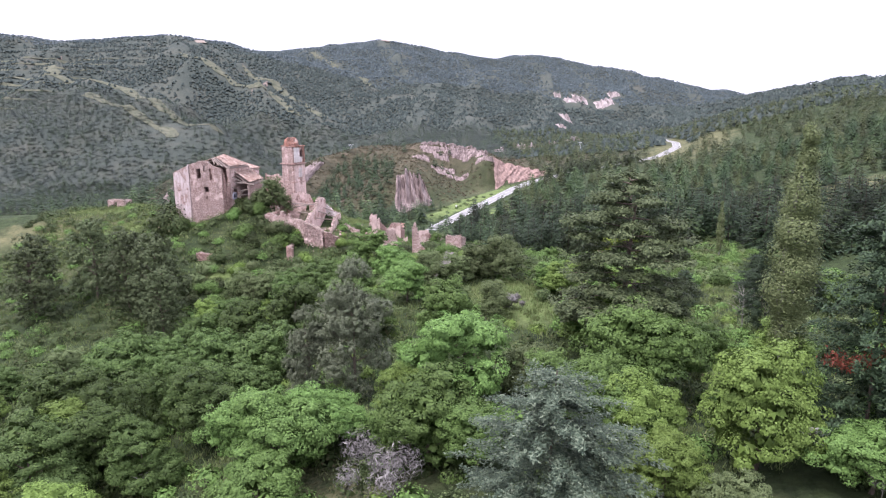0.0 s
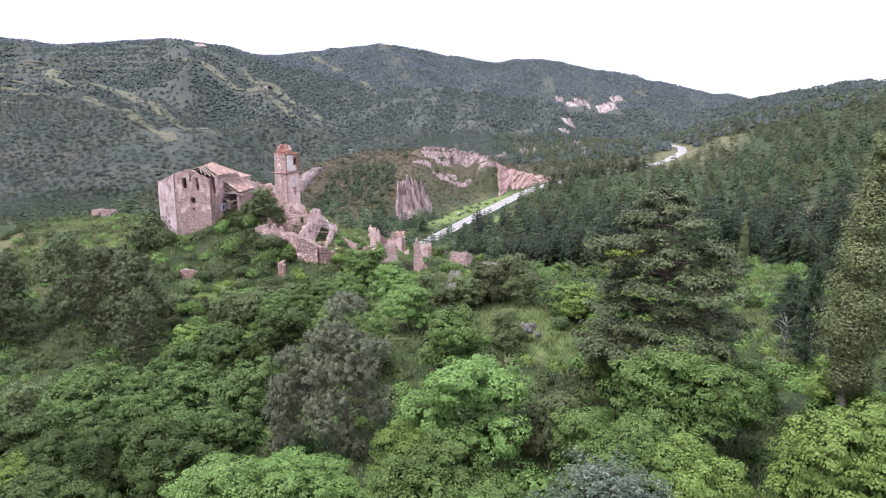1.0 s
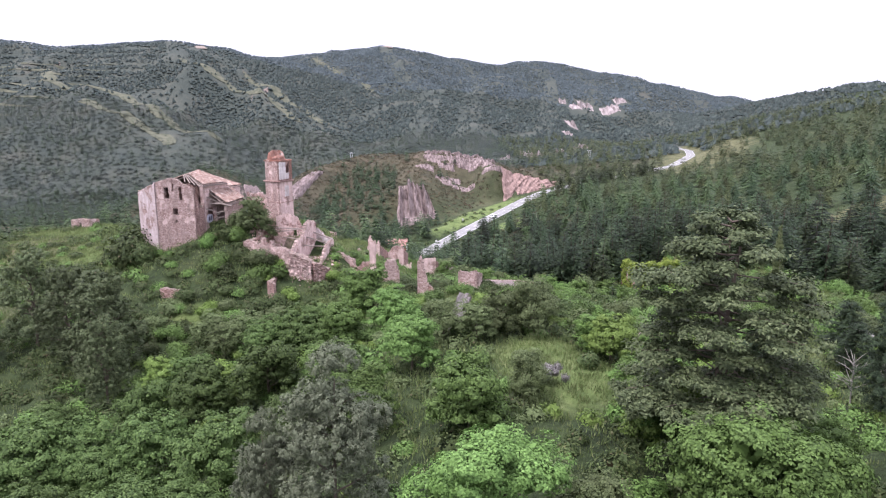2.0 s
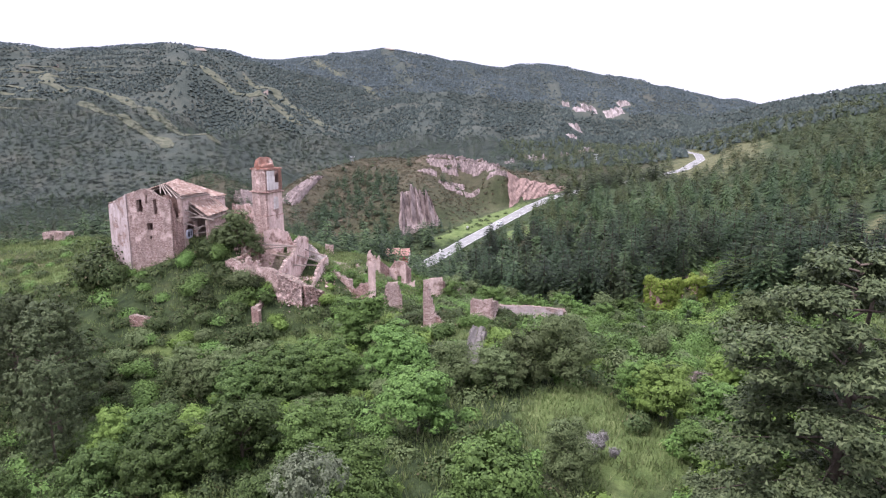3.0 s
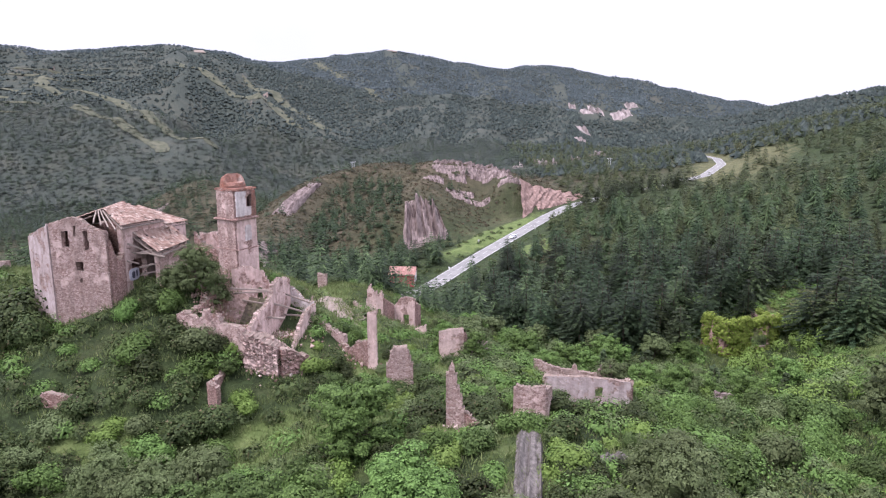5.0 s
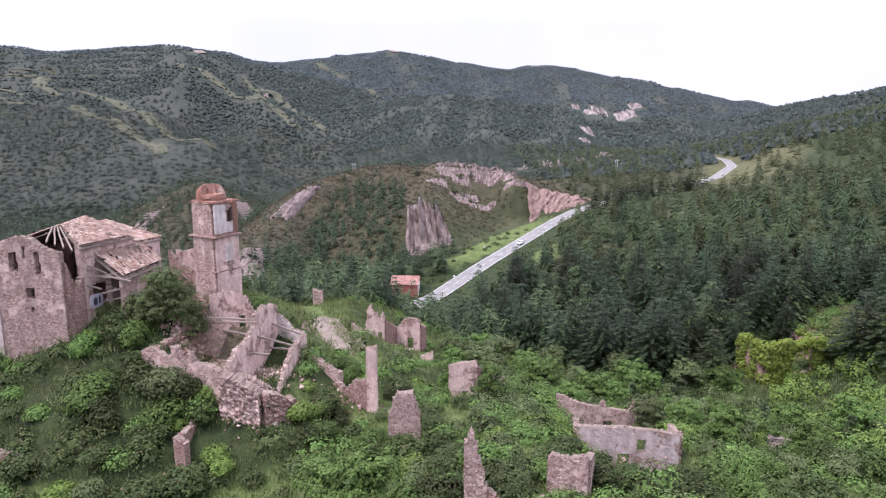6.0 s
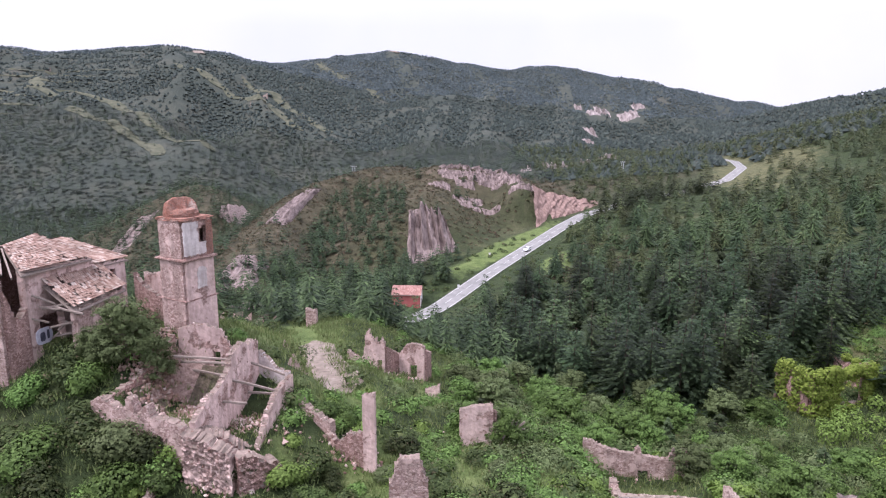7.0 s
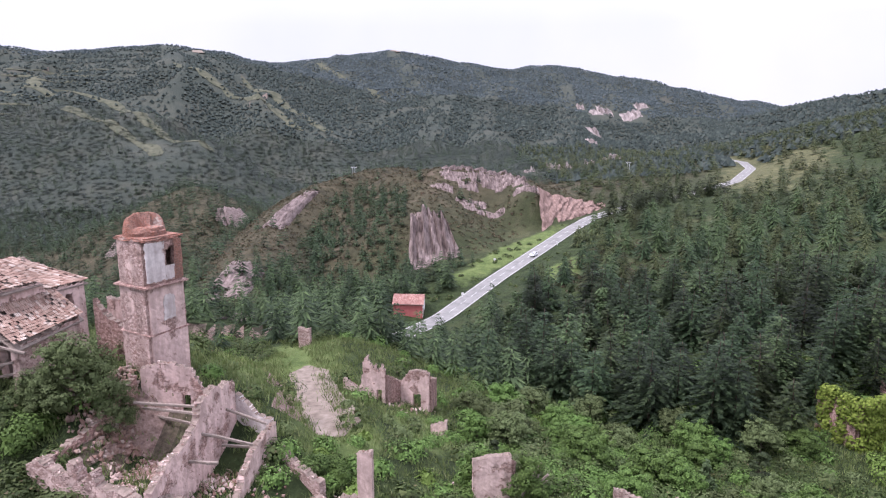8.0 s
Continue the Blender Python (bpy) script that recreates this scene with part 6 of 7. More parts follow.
def leafy_wood(name, places, material, tall, tiers, boughs, seed, label, wide=0.3):
    """Many layered conifers as one mesh: drooping boughs in tiers round each stem."""
    rng = np.random.default_rng(seed)
    n = len(places)
    shape = (n, tiers, boughs)
    z = height(places[:, 0], places[:, 1])[:, None, None]
    h = rng.uniform(*tall, n)[:, None, None]
    q = np.clip((np.arange(tiers)[None, :, None] + rng.uniform(-0.3, 0.3, (n, tiers, 1))) / tiers, 0, 0.97)
    ang = rng.uniform(0, 6.28, (n, tiers, 1)) + np.arange(boughs) * 2 * math.pi / boughs + rng.uniform(-0.25, 0.25, shape)
    reach_ = h * wide * rng.uniform(0.8, 1.2, (n, 1, 1)) * (1.04 - q) ** 0.68 * rng.uniform(0.62, 1.12, shape)
    half = rng.uniform(0.28, 0.5, shape) * 7 / boughs
    up = z + h * (0.12 + 0.84 * q)
    corner = []
    for r_, turn, drop in ((0.3, -1, 0.05), (0.36, 1, 0.05), (1.0, 0, -0.2)):
        a_ = ang + turn * half * 1.5
        corner.append(np.stack([places[:, :1, None] + np.cos(a_) * reach_ * r_, places[:, 1:, None] + np.sin(a_) * reach_ * r_, up + drop * reach_ + rng.normal(0, 0.1, shape)], -1))
    v = np.stack(corner, 3).reshape(-1, 3)
    return tagged(new(name, from_arrays(name, v, np.arange(len(v)).reshape(-1, 3), material)), label, "woods", kind="stuff")


HGX, HGY = np.meshgrid(np.arange(-1600, 1500, 12.0), np.arange(520, 2100, 12.0))
HGZ = height(HGX, HGY)
HOLLOW = np.zeros_like(HGZ)
HOLLOW[3:-3, 3:-3] = (HGZ[6:, 3:-3] + HGZ[:-6, 3:-3] + HGZ[3:-3, 6:] + HGZ[3:-3, :-6]) / 4 - HGZ[3:-3, 3:-3]


def hollow(x, y):
    """How far the land lies below its surroundings, 36 m away: over 0 in the gullies, under 0 on the crests."""
    i, j = np.clip(((y - 520) / 12).round().astype(int), 0, HGZ.shape[0] - 1), np.clip(((x + 1600) / 12).round().astype(int), 0, HGZ.shape[1] - 1)
    return HOLLOW[i, j]


def far_density(x, y):
    d = 1.12 + 0.7 * bumps(x, y, 150, 41, 4) + 0.13 * np.clip(hollow(x, y), -6, 5)
    d = np.where(np.hypot((x + 690) / 260, (y - 1190) / 120) < 1, d * 0.8, d)
    d = np.clip(d, 0.06, 1)
    rows = np.hypot((x + 690) / 230, (y - 1190) / 150) < 1
    d = np.where(rows & (np.sin(height(x, y) * 0.55) > -0.1), d * 0.15, d)
    wx, wy = x + 7 * bumps(x, y, 60, 77, 2), y + 7 * bumps(x, y, 60, 78, 2)
    for line, _, _ in SPURS:
        d = np.where(along(wx, wy, line)[0] < 16, d * 0.15, d)
    for cx, cy, rx, ry in ((-330, 800, 60, 70), (-150, 760, 45, 50), (-130, 900, 40, 60), (60, 1010, 60, 40), (-420, 1010, 50, 60)):
        d = np.where(np.hypot((wx - cx) / rx, (wy - cy) / ry) < 1, d * 0.12, d)
    for cx, cy, wide, deep in CRAGS + [(-467, 1336, 22, 60), (-164, 1925, 22, 100)]:
        d = np.where((np.abs(x - cx) < wide / 2 + 5) & (np.abs(y - cy + 10) < deep / 2 + 16), 0, d)
    return d * off_road(x, y, 10)


def in_view(x, y, margin=60):
    return (np.abs(x + 4) < 0.72 * (y + margin)) * 1.0


def by_far_road(x, y):
    open_slope = np.where(np.hypot((x - 188) / 36, (y - 530) / 80) < 1, 0.1, 1.0)
    bend = [p for p in ROAD if p[1] >= 500]
    seen = np.ones(np.shape(x))
    for k in range(10, 80, 10):
        seen = seen * (along(x + 0.4 * k, y + k, bend)[0] > 9)
    return (along(x, y, ROAD)[0] > 9) * np.where(y > 430, seen, 1.0) * open_slope


mid = scatter(26000, 2, -10, 420, 150, 900, 8.0, lambda x, y: np.maximum(wood_right(x, y) * (y < 520), 0.75 * (y >= 330) * (x > 60)) * by_far_road(x, y) * in_view(x, y) * np.clip(0.85 + 1.5 * bumps(x, y, 34, 33, 3), 0.03, 1))
edge = np.hypot(*(spots[262] - (20, 150)))
mid = mid[np.hypot(mid[:, 0] - 20, mid[:, 1] - 150) > edge]
near_mid = mid[:, 1] < 380
close, upper = mid[near_mid], mid[~near_mid]
for k, (mt, tall, words) in enumerate(((NEEDLE, (8, 12.5), "dark green firs on the valley slope"), (NEEDLE_WARM, (6, 10), "yellow-green conifers on the valley slope"), (NEEDLE_DARK, (8, 12.5), "deep green firs on the valley slope"), (NEEDLE_WARM, (6, 10), "young green firs on the valley slope"))):
    leafy_wood("fir_wood", close[k::4], mt, tall, 16, 15, 5 + k, words, 0.42)
    leafy_wood("fir_wood", upper[k::4], NEEDLE if k % 2 else NEEDLE_WARM, (tall[0] * 0.8, tall[1] * 0.85), 9, 9, 15 + k, words.replace("valley", "upper valley"), 0.46)
verge_ = np.random.default_rng(44)
spine = [p for p in ROAD if 390 < p[1] < 500]
screen_trees = []
for (ax, ay, _), (bx, by, _) in zip(spine, spine[1:]):
    ln = math.hypot(bx - ax, by - ay)
    for k in [q for q in range(int(ln / 3.2)) for _ in range(2)]:
        t, off = (k + verge_.random()) * 3.2 / ln, verge_.choice((6.5, 10.0, 14.0, 19.0)) + verge_.uniform(-1, 2)
        screen_trees.append((ax + (bx - ax) * t + (by - ay) / ln * off, ay + (by - ay) * t - (bx - ax) / ln * off))
leafy_wood("fir_wood", np.array(screen_trees), NEEDLE, (8, 12), 11, 11, 45, "green firs beside the road", 0.4)
gully = scatter(14000, 3, -420, 4, 205, 700, 4.0, lambda x, y: (along(x, y + 14, ROAD)[0] > 8) * (along(x, y + 26, ROAD)[0] > 8) * (np.hypot(x + 22, y - 283) > 11) * np.clip(0.95 + 1.0 * bumps(x, y, 50, 35, 3), 0, 1) * np.where((x > -130) & (y > 285) & (height(x, y) > 5), 0.1, 1.0) * np.where((x > -62) & (y > 335) & (y < 480), 0.0, 1) * off_road(x, y, 9) * in_view(x, y, 40))
for k, mt in enumerate((NEEDLE, NEEDLE_DARK)):
    leafy_wood("pine_wood", gully[gully[:, 1] < 330][k::2], mt, (6.5, 11.5), 11, 11, 6 + k, "dark pines in the gully behind the village", 0.33)
    leafy_wood("pine_wood", gully[gully[:, 1] >= 330][k::2], mt, (5, 9.5), 6, 7, 61 + k, "dark pines in the far gully", 0.36)
flank = scatter(1200, 22, -75, 4, 300, 455, 4.2, lambda x, y: np.clip(bumps(x, y, 18, 37, 2) * 0.7 - 0.15 + 0.95 * (x < -30) * (height(x, y) < 22) + 0.6 * (y < 350), 0, 1) * (np.hypot((x + 20) / 11, (y - 360) / 16) > 1) * off_road(x, y, 16))
leafy_wood("pine_wood", flank, NEEDLE_DARK, (4, 8.5), 9, 10, 26, "small dark pines on the flank of the rocky hill", 0.36)
far = scatter(620000, 4, -1450, 1300, 560, 1990, 5.0, lambda x, y: far_density(x, y) * in_view(x, y, 60))
low_far = scatter(90000, 14, -700, 60, 560, 980, 5.8, lambda x, y: np.clip(far_density(x, y) * 1.25, 0, 1) * in_view(x, y, 60))
far = far[(far[:, 1] >= 980) | (far[:, 0] < -700) | (far[:, 0] > 60)]
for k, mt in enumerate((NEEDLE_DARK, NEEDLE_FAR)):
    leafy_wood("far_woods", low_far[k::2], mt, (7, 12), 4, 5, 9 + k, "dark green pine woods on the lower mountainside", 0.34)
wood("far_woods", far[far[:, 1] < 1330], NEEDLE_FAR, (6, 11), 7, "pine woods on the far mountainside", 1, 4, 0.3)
# past 1330 m the needle colour holds more haze
wood("far_woods", far[far[:, 1] >= 1330], NEEDLE_HIGH, (6, 11), 8, "haze-tinted pine woods on the highest ridge", 1, 3, 0.34)

# leafy trees that fill the hollow below the village
NAMED = [(-9.2, 65), (-14, 66), (-50, 113), (20, 74), (6.8, 37.5), (32, 50), (9, 91), (-57, 117), (-66, 123), (-4.5, 45), (4, 86), (-2, 92), (40, 84)] + [tuple(o.matrix_basis.translation.xy) for o in scene.collection.objects if o.name.startswith("walnut_tree")]
more = scatter(1400, 21, -85, 62, 30, 104, 5.2, lambda x, y: ((x < -9) | (x > 12)) * (np.hypot((x - 42) / 12, (y - 88) / 14) > 1) * np.where(y > 84, 0.5, 1.0) * (np.abs(x + 5) < 0.72 * y + 12) * np.clip(0.7 + bumps(x, y, 30, 71, 2), 0.25, 1))
count = 0
for x, y in more:
    if count > 46 or not few_near(x, y, NAMED, 4.3):
        continue
    count += 1
    NAMED.append((x, y))
    kind = PLANTS.choice(("walnut", "walnut", "walnut", "grey", "light"))
    tall = PLANTS.uniform(0.55, 0.95) * (0.8 if y > 84 else 1)
    plant(near("olive" if kind == "walnut" and x < -14 else kind, y), x, y, tall, PLANTS.uniform(0.95, 1.2), "walnut_tree" if kind == "walnut" else "leafy_tree", "rounded leafy green tree in the hollow", "tree", "hollow trees")

for x, y in scatter(120, 23, -8, 40, 146, 205, 6.0, lambda x, y: (0.9 - 0.5 * wood_right(x, y)) * (np.hypot(x - 12, y - 151) > 9) * (np.hypot(x - 48, y - 178) > 9)):
    kind = PLANTS.choice(("grey_low", "grey_low", "walnut_low", "walnut_low", "young_pine"))
    plant(kind, x, y, PLANTS.uniform(0.38, 0.62), PLANTS.uniform(0.95, 1.25), "sapling", "small leafy sapling among bushes below the wood", "tree", "saplings")

# bushes
SHRUBS = [shrub_mesh(200 + k, m, 1700, 0.095) for k, m in enumerate((SCRUB, SCRUB, LEAF_OLIVE, LEAF, LEAF_LIGHT, LEAF_GREY))]
HOUSES = [(-51, 156, 10), (-35, 154, 4.5), (-30, 146, 7), (10, 139, 5), (10, 133, 4.5), (12, 153, 7), (49, 181, 6), (1.8, 122.5, 2.5), (-16, 181, 6), (-3.5, 155, 4.5), (-11.4, 136.6, 2.6), (-17, 146, 3), (-5, 120.5, 2.5), (-1, 104, 2.2), (0, 109.5, 2.4), (1, 115.5, 2.6)]

MEADOWS = [(10.5, 91, 7, 9.5), (50, 182, 10, 7)]


def scrub_density(x, y):
    d = np.clip(0.7 + 0.9 * bumps(x, y, 22, 51, 3), 0.08, 1)
    for hx, hy, rx, ry in MEADOWS:
        d = np.where(np.hypot((x - hx) / rx, (y - hy) / ry) < 1, 0.02, d)
    for hx, hy, r in HOUSES:
        d = np.where(np.hypot(x - hx, y - hy) < r, 0, d)
    grassy = ((x < -58) & (y > 135)) | (np.hypot((x + 26) / 10, (y - 176) / 26) < 1)
    d = np.where(grassy, d * 0.35, d)
    d = np.where((x < -30) & (x > -75) & (y > 104) & (y < 151), np.maximum(d, 0.9), d)
    d = d * (np.hypot(x + 51, y - 156) > 10) * (np.hypot(x + 31.5, y - 147) > 6.5)
    return d * (along(x, y, TRACK)[0] > 2.5) * off_road(x, y, 7) * in_view(x, y, 30)


bush = scatter(5000, 8, -100, 80, 40, 200, 3.4, scrub_density)
bush = bush[np.argsort(np.hypot((bush[:, 0] + 14) * 0.75, bush[:, 1] - 124))]
for k, (x, y) in enumerate(bush[:200]):
    right = x > 14 and y > 95
    me = SHRUBS[PLANTS.choice((0, 1, 2, 2, 3, 5) if right else (0, 0, 1, 1, 2, 3, 3, 4, 5))]
    ob = new("bush", me)
    s = PLANTS.uniform(0.8, 1.6) * (1.15 if right else 1.3 if x < -24 else 1)
    ob.matrix_basis = pose(x, y, ground_at(x, y) - 0.15, 0, 0, PLANTS.uniform(0, 360)) @ Matrix.Diagonal((s * 1.2, s * 1.2, s, 1))
    tagged(ob, "dense green bush on the overgrown slope", "bush", "bushes")

for x, y, s in [(-62.0, 148.0, 4.4), (-59.6, 145.8, 3.6), (-57.4, 144.6, 2.6), (-63.5, 152.5, 3.4), (-56.4, 145.4, 1.5), (-65.5, 156, 2.8), (-45.6, 145.6, 1.6), (-43.0, 146.6, 2.2), (-40.8, 145.6, 2.0)]:
    ob = new("bush", SHRUBS[0 if s > 2 else 3])
    ob.matrix_basis = pose(x, y, ground_at(x, y) - 0.3, 0, 0, 40 * x) @ Matrix.Diagonal((s, s, s * 1.05, 1))
    tagged(ob, "dark green bush against the church wall", "bush", "bushes")

bench = scatter(900, 28, 14, 78, 78, 150, 5.0, lambda x, y: np.clip(0.55 + 0.9 * bumps(x, y, 20, 58, 2), 0.1, 0.9) * (np.hypot(x - 20, y - 75) > 5) * (np.hypot((x - 43) / 13, (y - 90) / 15) > 1) * in_view(x, y, 25))
for x, y in bench[:98]:
    ob = new("bush", SHRUBS[PLANTS.choice((1, 2, 3, 3, 3, 4, 5))])
    s = PLANTS.uniform(1.2, 2.3)
    ob.matrix_basis = pose(x, y, ground_at(x, y) - 0.2, 0, 0, PLANTS.uniform(0, 360)) @ Matrix.Diagonal((s, s, s * 1.1, 1))
    tagged(ob, "large leafy bush on the grassy bench", "bush", "bushes")


def thicket(name, places, sizes, leaves, leaf, material, seed, label, tall=0.9):
    """Low bushes past counting, joined into one mesh of leaves."""
    rng = np.random.default_rng(seed)
    n = len(places)
    z = height(places[:, 0], places[:, 1])
    s = rng.uniform(*sizes, n)
    d = rng.normal(0, 1, (n, leaves, 3))
    d /= np.linalg.norm(d, axis=2)[..., None]
    d[..., 2] = np.abs(d[..., 2])
    p = np.stack([places[:, 0], places[:, 1], z], -1)[:, None] + d * s[:, None, None] * rng.uniform(0.8, 1.08, (n, leaves, 1)) * np.array([1.15, 1.15, tall])
    v, f = leaf_tris(p.reshape(-1, 3), (d + np.array([0, 0, 0.4])).reshape(-1, 3), leaf, rng)
    if leaves > 150:
        core = p[:, :28] * 0.7 + np.stack([places[:, 0], places[:, 1], z], -1)[:, None] * 0.3
        v = np.concatenate([v, leaf_tris(core.reshape(-1, 3), d[:, :28].reshape(-1, 3), 0.6, rng)[0]])
        f = np.arange(len(v)).reshape(-1, 3)
    return tagged(new(name, from_arrays(name, v, f, material)), label, "bushes", kind="stuff")


def tufts(name, places, tall, blades, material, seed, label):
    """Grass tufts past counting: narrow upright blades, joined into one mesh."""
    rng = np.random.default_rng(seed)
    n = len(places)
    z = height(places[:, 0], places[:, 1])
    p = np.stack([places[:, 0], places[:, 1], z], -1)[:, None] + rng.normal(0, 0.5, (n, blades, 3)) * np.array([1, 1, 0])
    p = p.reshape(-1, 3)
    m = len(p)
    h = rng.uniform(*tall, (m, 1))
    lean = rng.normal(0, 0.35, (m, 3)) * h
    lean[:, 2] = h[:, 0]
    side = rng.normal(0, 1, (m, 3)) * np.array([1, 1, 0])
    side *= 0.055 / (np.linalg.norm(side, axis=1)[:, None] + 1e-9)
    v = np.stack([p - side, p + side, p + lean], 1).reshape(-1, 3)
    return tagged(new(name, from_arrays(name, v, np.arange(m * 3).reshape(m, 3), material)), label, "grass", kind="stuff")


low = scatter(30000, 9, -105, 80, 36, 222, 3.2, lambda x, y: np.clip(scrub_density(x, y) ** 1.6 * np.where((x < -32) & (y > 100), 1.0, np.where(y > 100, 0.42, 0.7)), 0, 1) * in_view(x, y, 30))
kinds = np.random.default_rng(5).random(len(low))
bank = (low[:, 0] < -34) & (low[:, 1] > 108)
kinds = np.where(bank, kinds * 0.62, 0.3 + kinds * 0.7)
thicket("undergrowth", low[kinds < 0.5], (0.8, 2.3), 300, 0.18, SCRUB, 10, "tangled green undergrowth on the slope")
thicket("undergrowth", low[(kinds >= 0.5) & (kinds < 0.76)], (0.8, 2.1), 300, 0.18, LEAF, 11, "leafy green undergrowth on the slope")
thicket("undergrowth", low[(kinds >= 0.76) & (kinds < 0.84)], (0.5, 1.3), 200, 0.15, LEAF_LIGHT, 12, "light green brambles on the slope")
thicket("undergrowth", low[kinds >= 0.84], (0.6, 1.6), 220, 0.16, LEAF_GREY, 14, "grey-green brambles on the slope")
grassy = scatter(70000, 15, -100, 70, 50, 215, 1.05, lambda x, y: np.clip(1.25 - scrub_density(x, y), 0, 1) * np.where((x < -24) & (y < 138) | (y < 84), 0.35, 1.0) * in_view(x, y, 20) * (along(x, y, TRACK)[0] > 1.6) * off_road(x, y, 5))
tufts("grass_tufts", grassy, (0.25, 0.75), 22, GRASS, 16, "long green meadow grass")
heath = scatter(16000, 12, -150, 60, 290, 580, 2.4, lambda x, y: (height(x, y) > -2) * off_road(x, y, 20) * np.clip(0.6 + bumps(x, y, 25, 61, 2), 0.1, 0.95))
thicket("heath_scrub", heath, (0.5, 1.2), 13, 0.58, HEATH, 13, "dark low scrub on the rocky hill")
big = scatter(2500, 24, -12, 66, 120, 212, 3.3, lambda x, y: (np.hypot(x - 12, y - 152) > 7) * (np.hypot(x - 10, y - 133) > 4.5) * (np.hypot(x + 3, y - 155) > 5) * np.where(y < 160, 0.55, np.where((x > 30) & (x < 44) & (y > 183), 0.1, 1.0)) * (np.hypot((x - 50) / 10, (y - 181) / 8) > 1) * np.clip(scrub_density(x, y) + 0.25, 0, 0.9) * (x > -8 + 0.5 * np.maximum(0, 150 - y)))
for k, (mt, words) in enumerate(((LEAF, "large green bushes between ruins and wood"), (SCRUB, "dark green bushes between ruins and wood"), (LEAF, "brownish green bushes between ruins and wood"), (LEAF_OLIVE, "dusky green bushes between ruins and wood"), (LEAF_GREY, "grey-green bushes between ruins and wood"))):
    thicket("bush_belt", big[k::5], (0.8, 1.9), 300, 0.18, mt, 71 + k, words, 0.95)

verge_bushes = scatter(900, 83, -20, 60, 280, 400, 3.2, lambda x, y: (along(x, y, ROAD)[0] > 5.5) * (along(x, y, ROAD)[0] < 16) * np.clip(0.35 + 0.8 * bumps(x, y, 14, 84, 2), 0, 0.9) * (np.hypot(x + 22, y - 294) > 9))
thicket("verge_bushes", verge_bushes, (0.5, 1.4), 60, 0.42, SCRUB, 85, "low olive bushes along the road verge")
# ---- small things round the place ----
def box_bm(bm, lo, hi, bevel=0.0):
    r = bmesh.ops.create_cube(bm, size=1.0)
    for v_ in r["verts"]:
        v_.co = Vector([lo[i] + (v_.co[i] + 0.5) * (hi[i] - lo[i]) for i in range(3)])
    if bevel:
        edges = list({e for v_ in r["verts"] for e in v_.link_edges})
        bmesh.ops.bevel(bm, geom=edges, offset=bevel, segments=2, affect="EDGES")
    return bm


shed = thing("roadside_shed", (-27.0, 291.0, 1.2), "small red-washed shed with a tiled gable roof", "shed", turn=-3)
LONG, DEEP, EAVE, TOP = 8.6, 7.0, 4.2, 6.2
for name, lo, hi in (("wall", (0, 0, -1.5), (LONG, 0.3, EAVE)), ("wall", (0, DEEP - 0.3, -1.5), (LONG, DEEP, EAVE))):
    part(name, box_bm(bmesh.new(), lo, hi, 0.02), RED_WALL, shed)
for x0, x1, mt, lab in ((0.003, 0.3, RED_WALL, ""), (LONG - 0.3, LONG - 0.003, WHITE_PAINT, "whitewashed gable end")):
    bm = bmesh.new()
    prof = [(0.303, -1.5), (DEEP - 0.303, -1.5), (DEEP - 0.303, EAVE), (DEEP / 2, TOP - 0.12), (0.303, EAVE)]
    a = [bm.verts.new((x0, y_, z_)) for y_, z_ in prof]
    b = [bm.verts.new((x1, y_, z_)) for y_, z_ in prof]
    bm.faces.new(a)
    bm.faces.new(b[::-1])
    for i in range(5):
        bm.faces.new((a[i], b[i], b[(i + 1) % 5], a[(i + 1) % 5]))
    bmesh.ops.recalc_face_normals(bm, faces=bm.faces)
    part("gable", bm, mt, shed, lab)
part("door", box_bm(bmesh.new(), (LONG - 0.01, 2.3, -0.8), (LONG + 0.06, 4.2, 2.2), 0.02), TIMBER, shed, "brown plank door")
for lo_y, hi_y in ((-0.45, DEEP / 2), (DEEP + 0.45, DEEP / 2)):
    cs = [(-0.35, lo_y, EAVE - 0.15), (LONG + 0.35, lo_y, EAVE - 0.15), (LONG + 0.35, hi_y, TOP), (-0.35, hi_y, TOP)]
    roof = part("roof", slab(cs, 0.12, TIMBER, "roof"), TIMBER, shed)
    mesh_part("tiles", tile_roof(cs, 77, loss=0.0, sag=0.0, tile=RED_TILE), roof, "red clay roof tiles", "stuff")

car = thing("car", (20.6, 349.0, ground_at(20.6, 349.0) + 0.12), "white hatchback car driving on the road", "car", turn=-31)
bm = bmesh.new()
side = [(-2.0, 0.35), (-2.05, 0.75), (-1.9, 0.95), (-0.9, 1.0), (-0.45, 1.42), (1.2, 1.46), (1.9, 1.0), (2.0, 0.6), (1.95, 0.32)]
left = [bm.verts.new((-0.84 + (0.14 if z_ > 1.2 else 0), y_, z_)) for y_, z_ in side]
right = [bm.verts.new((0.84 - (0.14 if z_ > 1.2 else 0), y_, z_)) for y_, z_ in side]
bm.faces.new(left)
bm.faces.new(right[::-1])
for i in range(len(side)):
    bm.faces.new((left[i], right[i], right[(i + 1) % len(side)], left[(i + 1) % len(side)]))
bmesh.ops.recalc_face_normals(bm, faces=bm.faces)
bmesh.ops.bevel(bm, geom=list(bm.edges), offset=0.05, segments=2, affect="EDGES")
part("body", bm, CAR_PAINT, car)
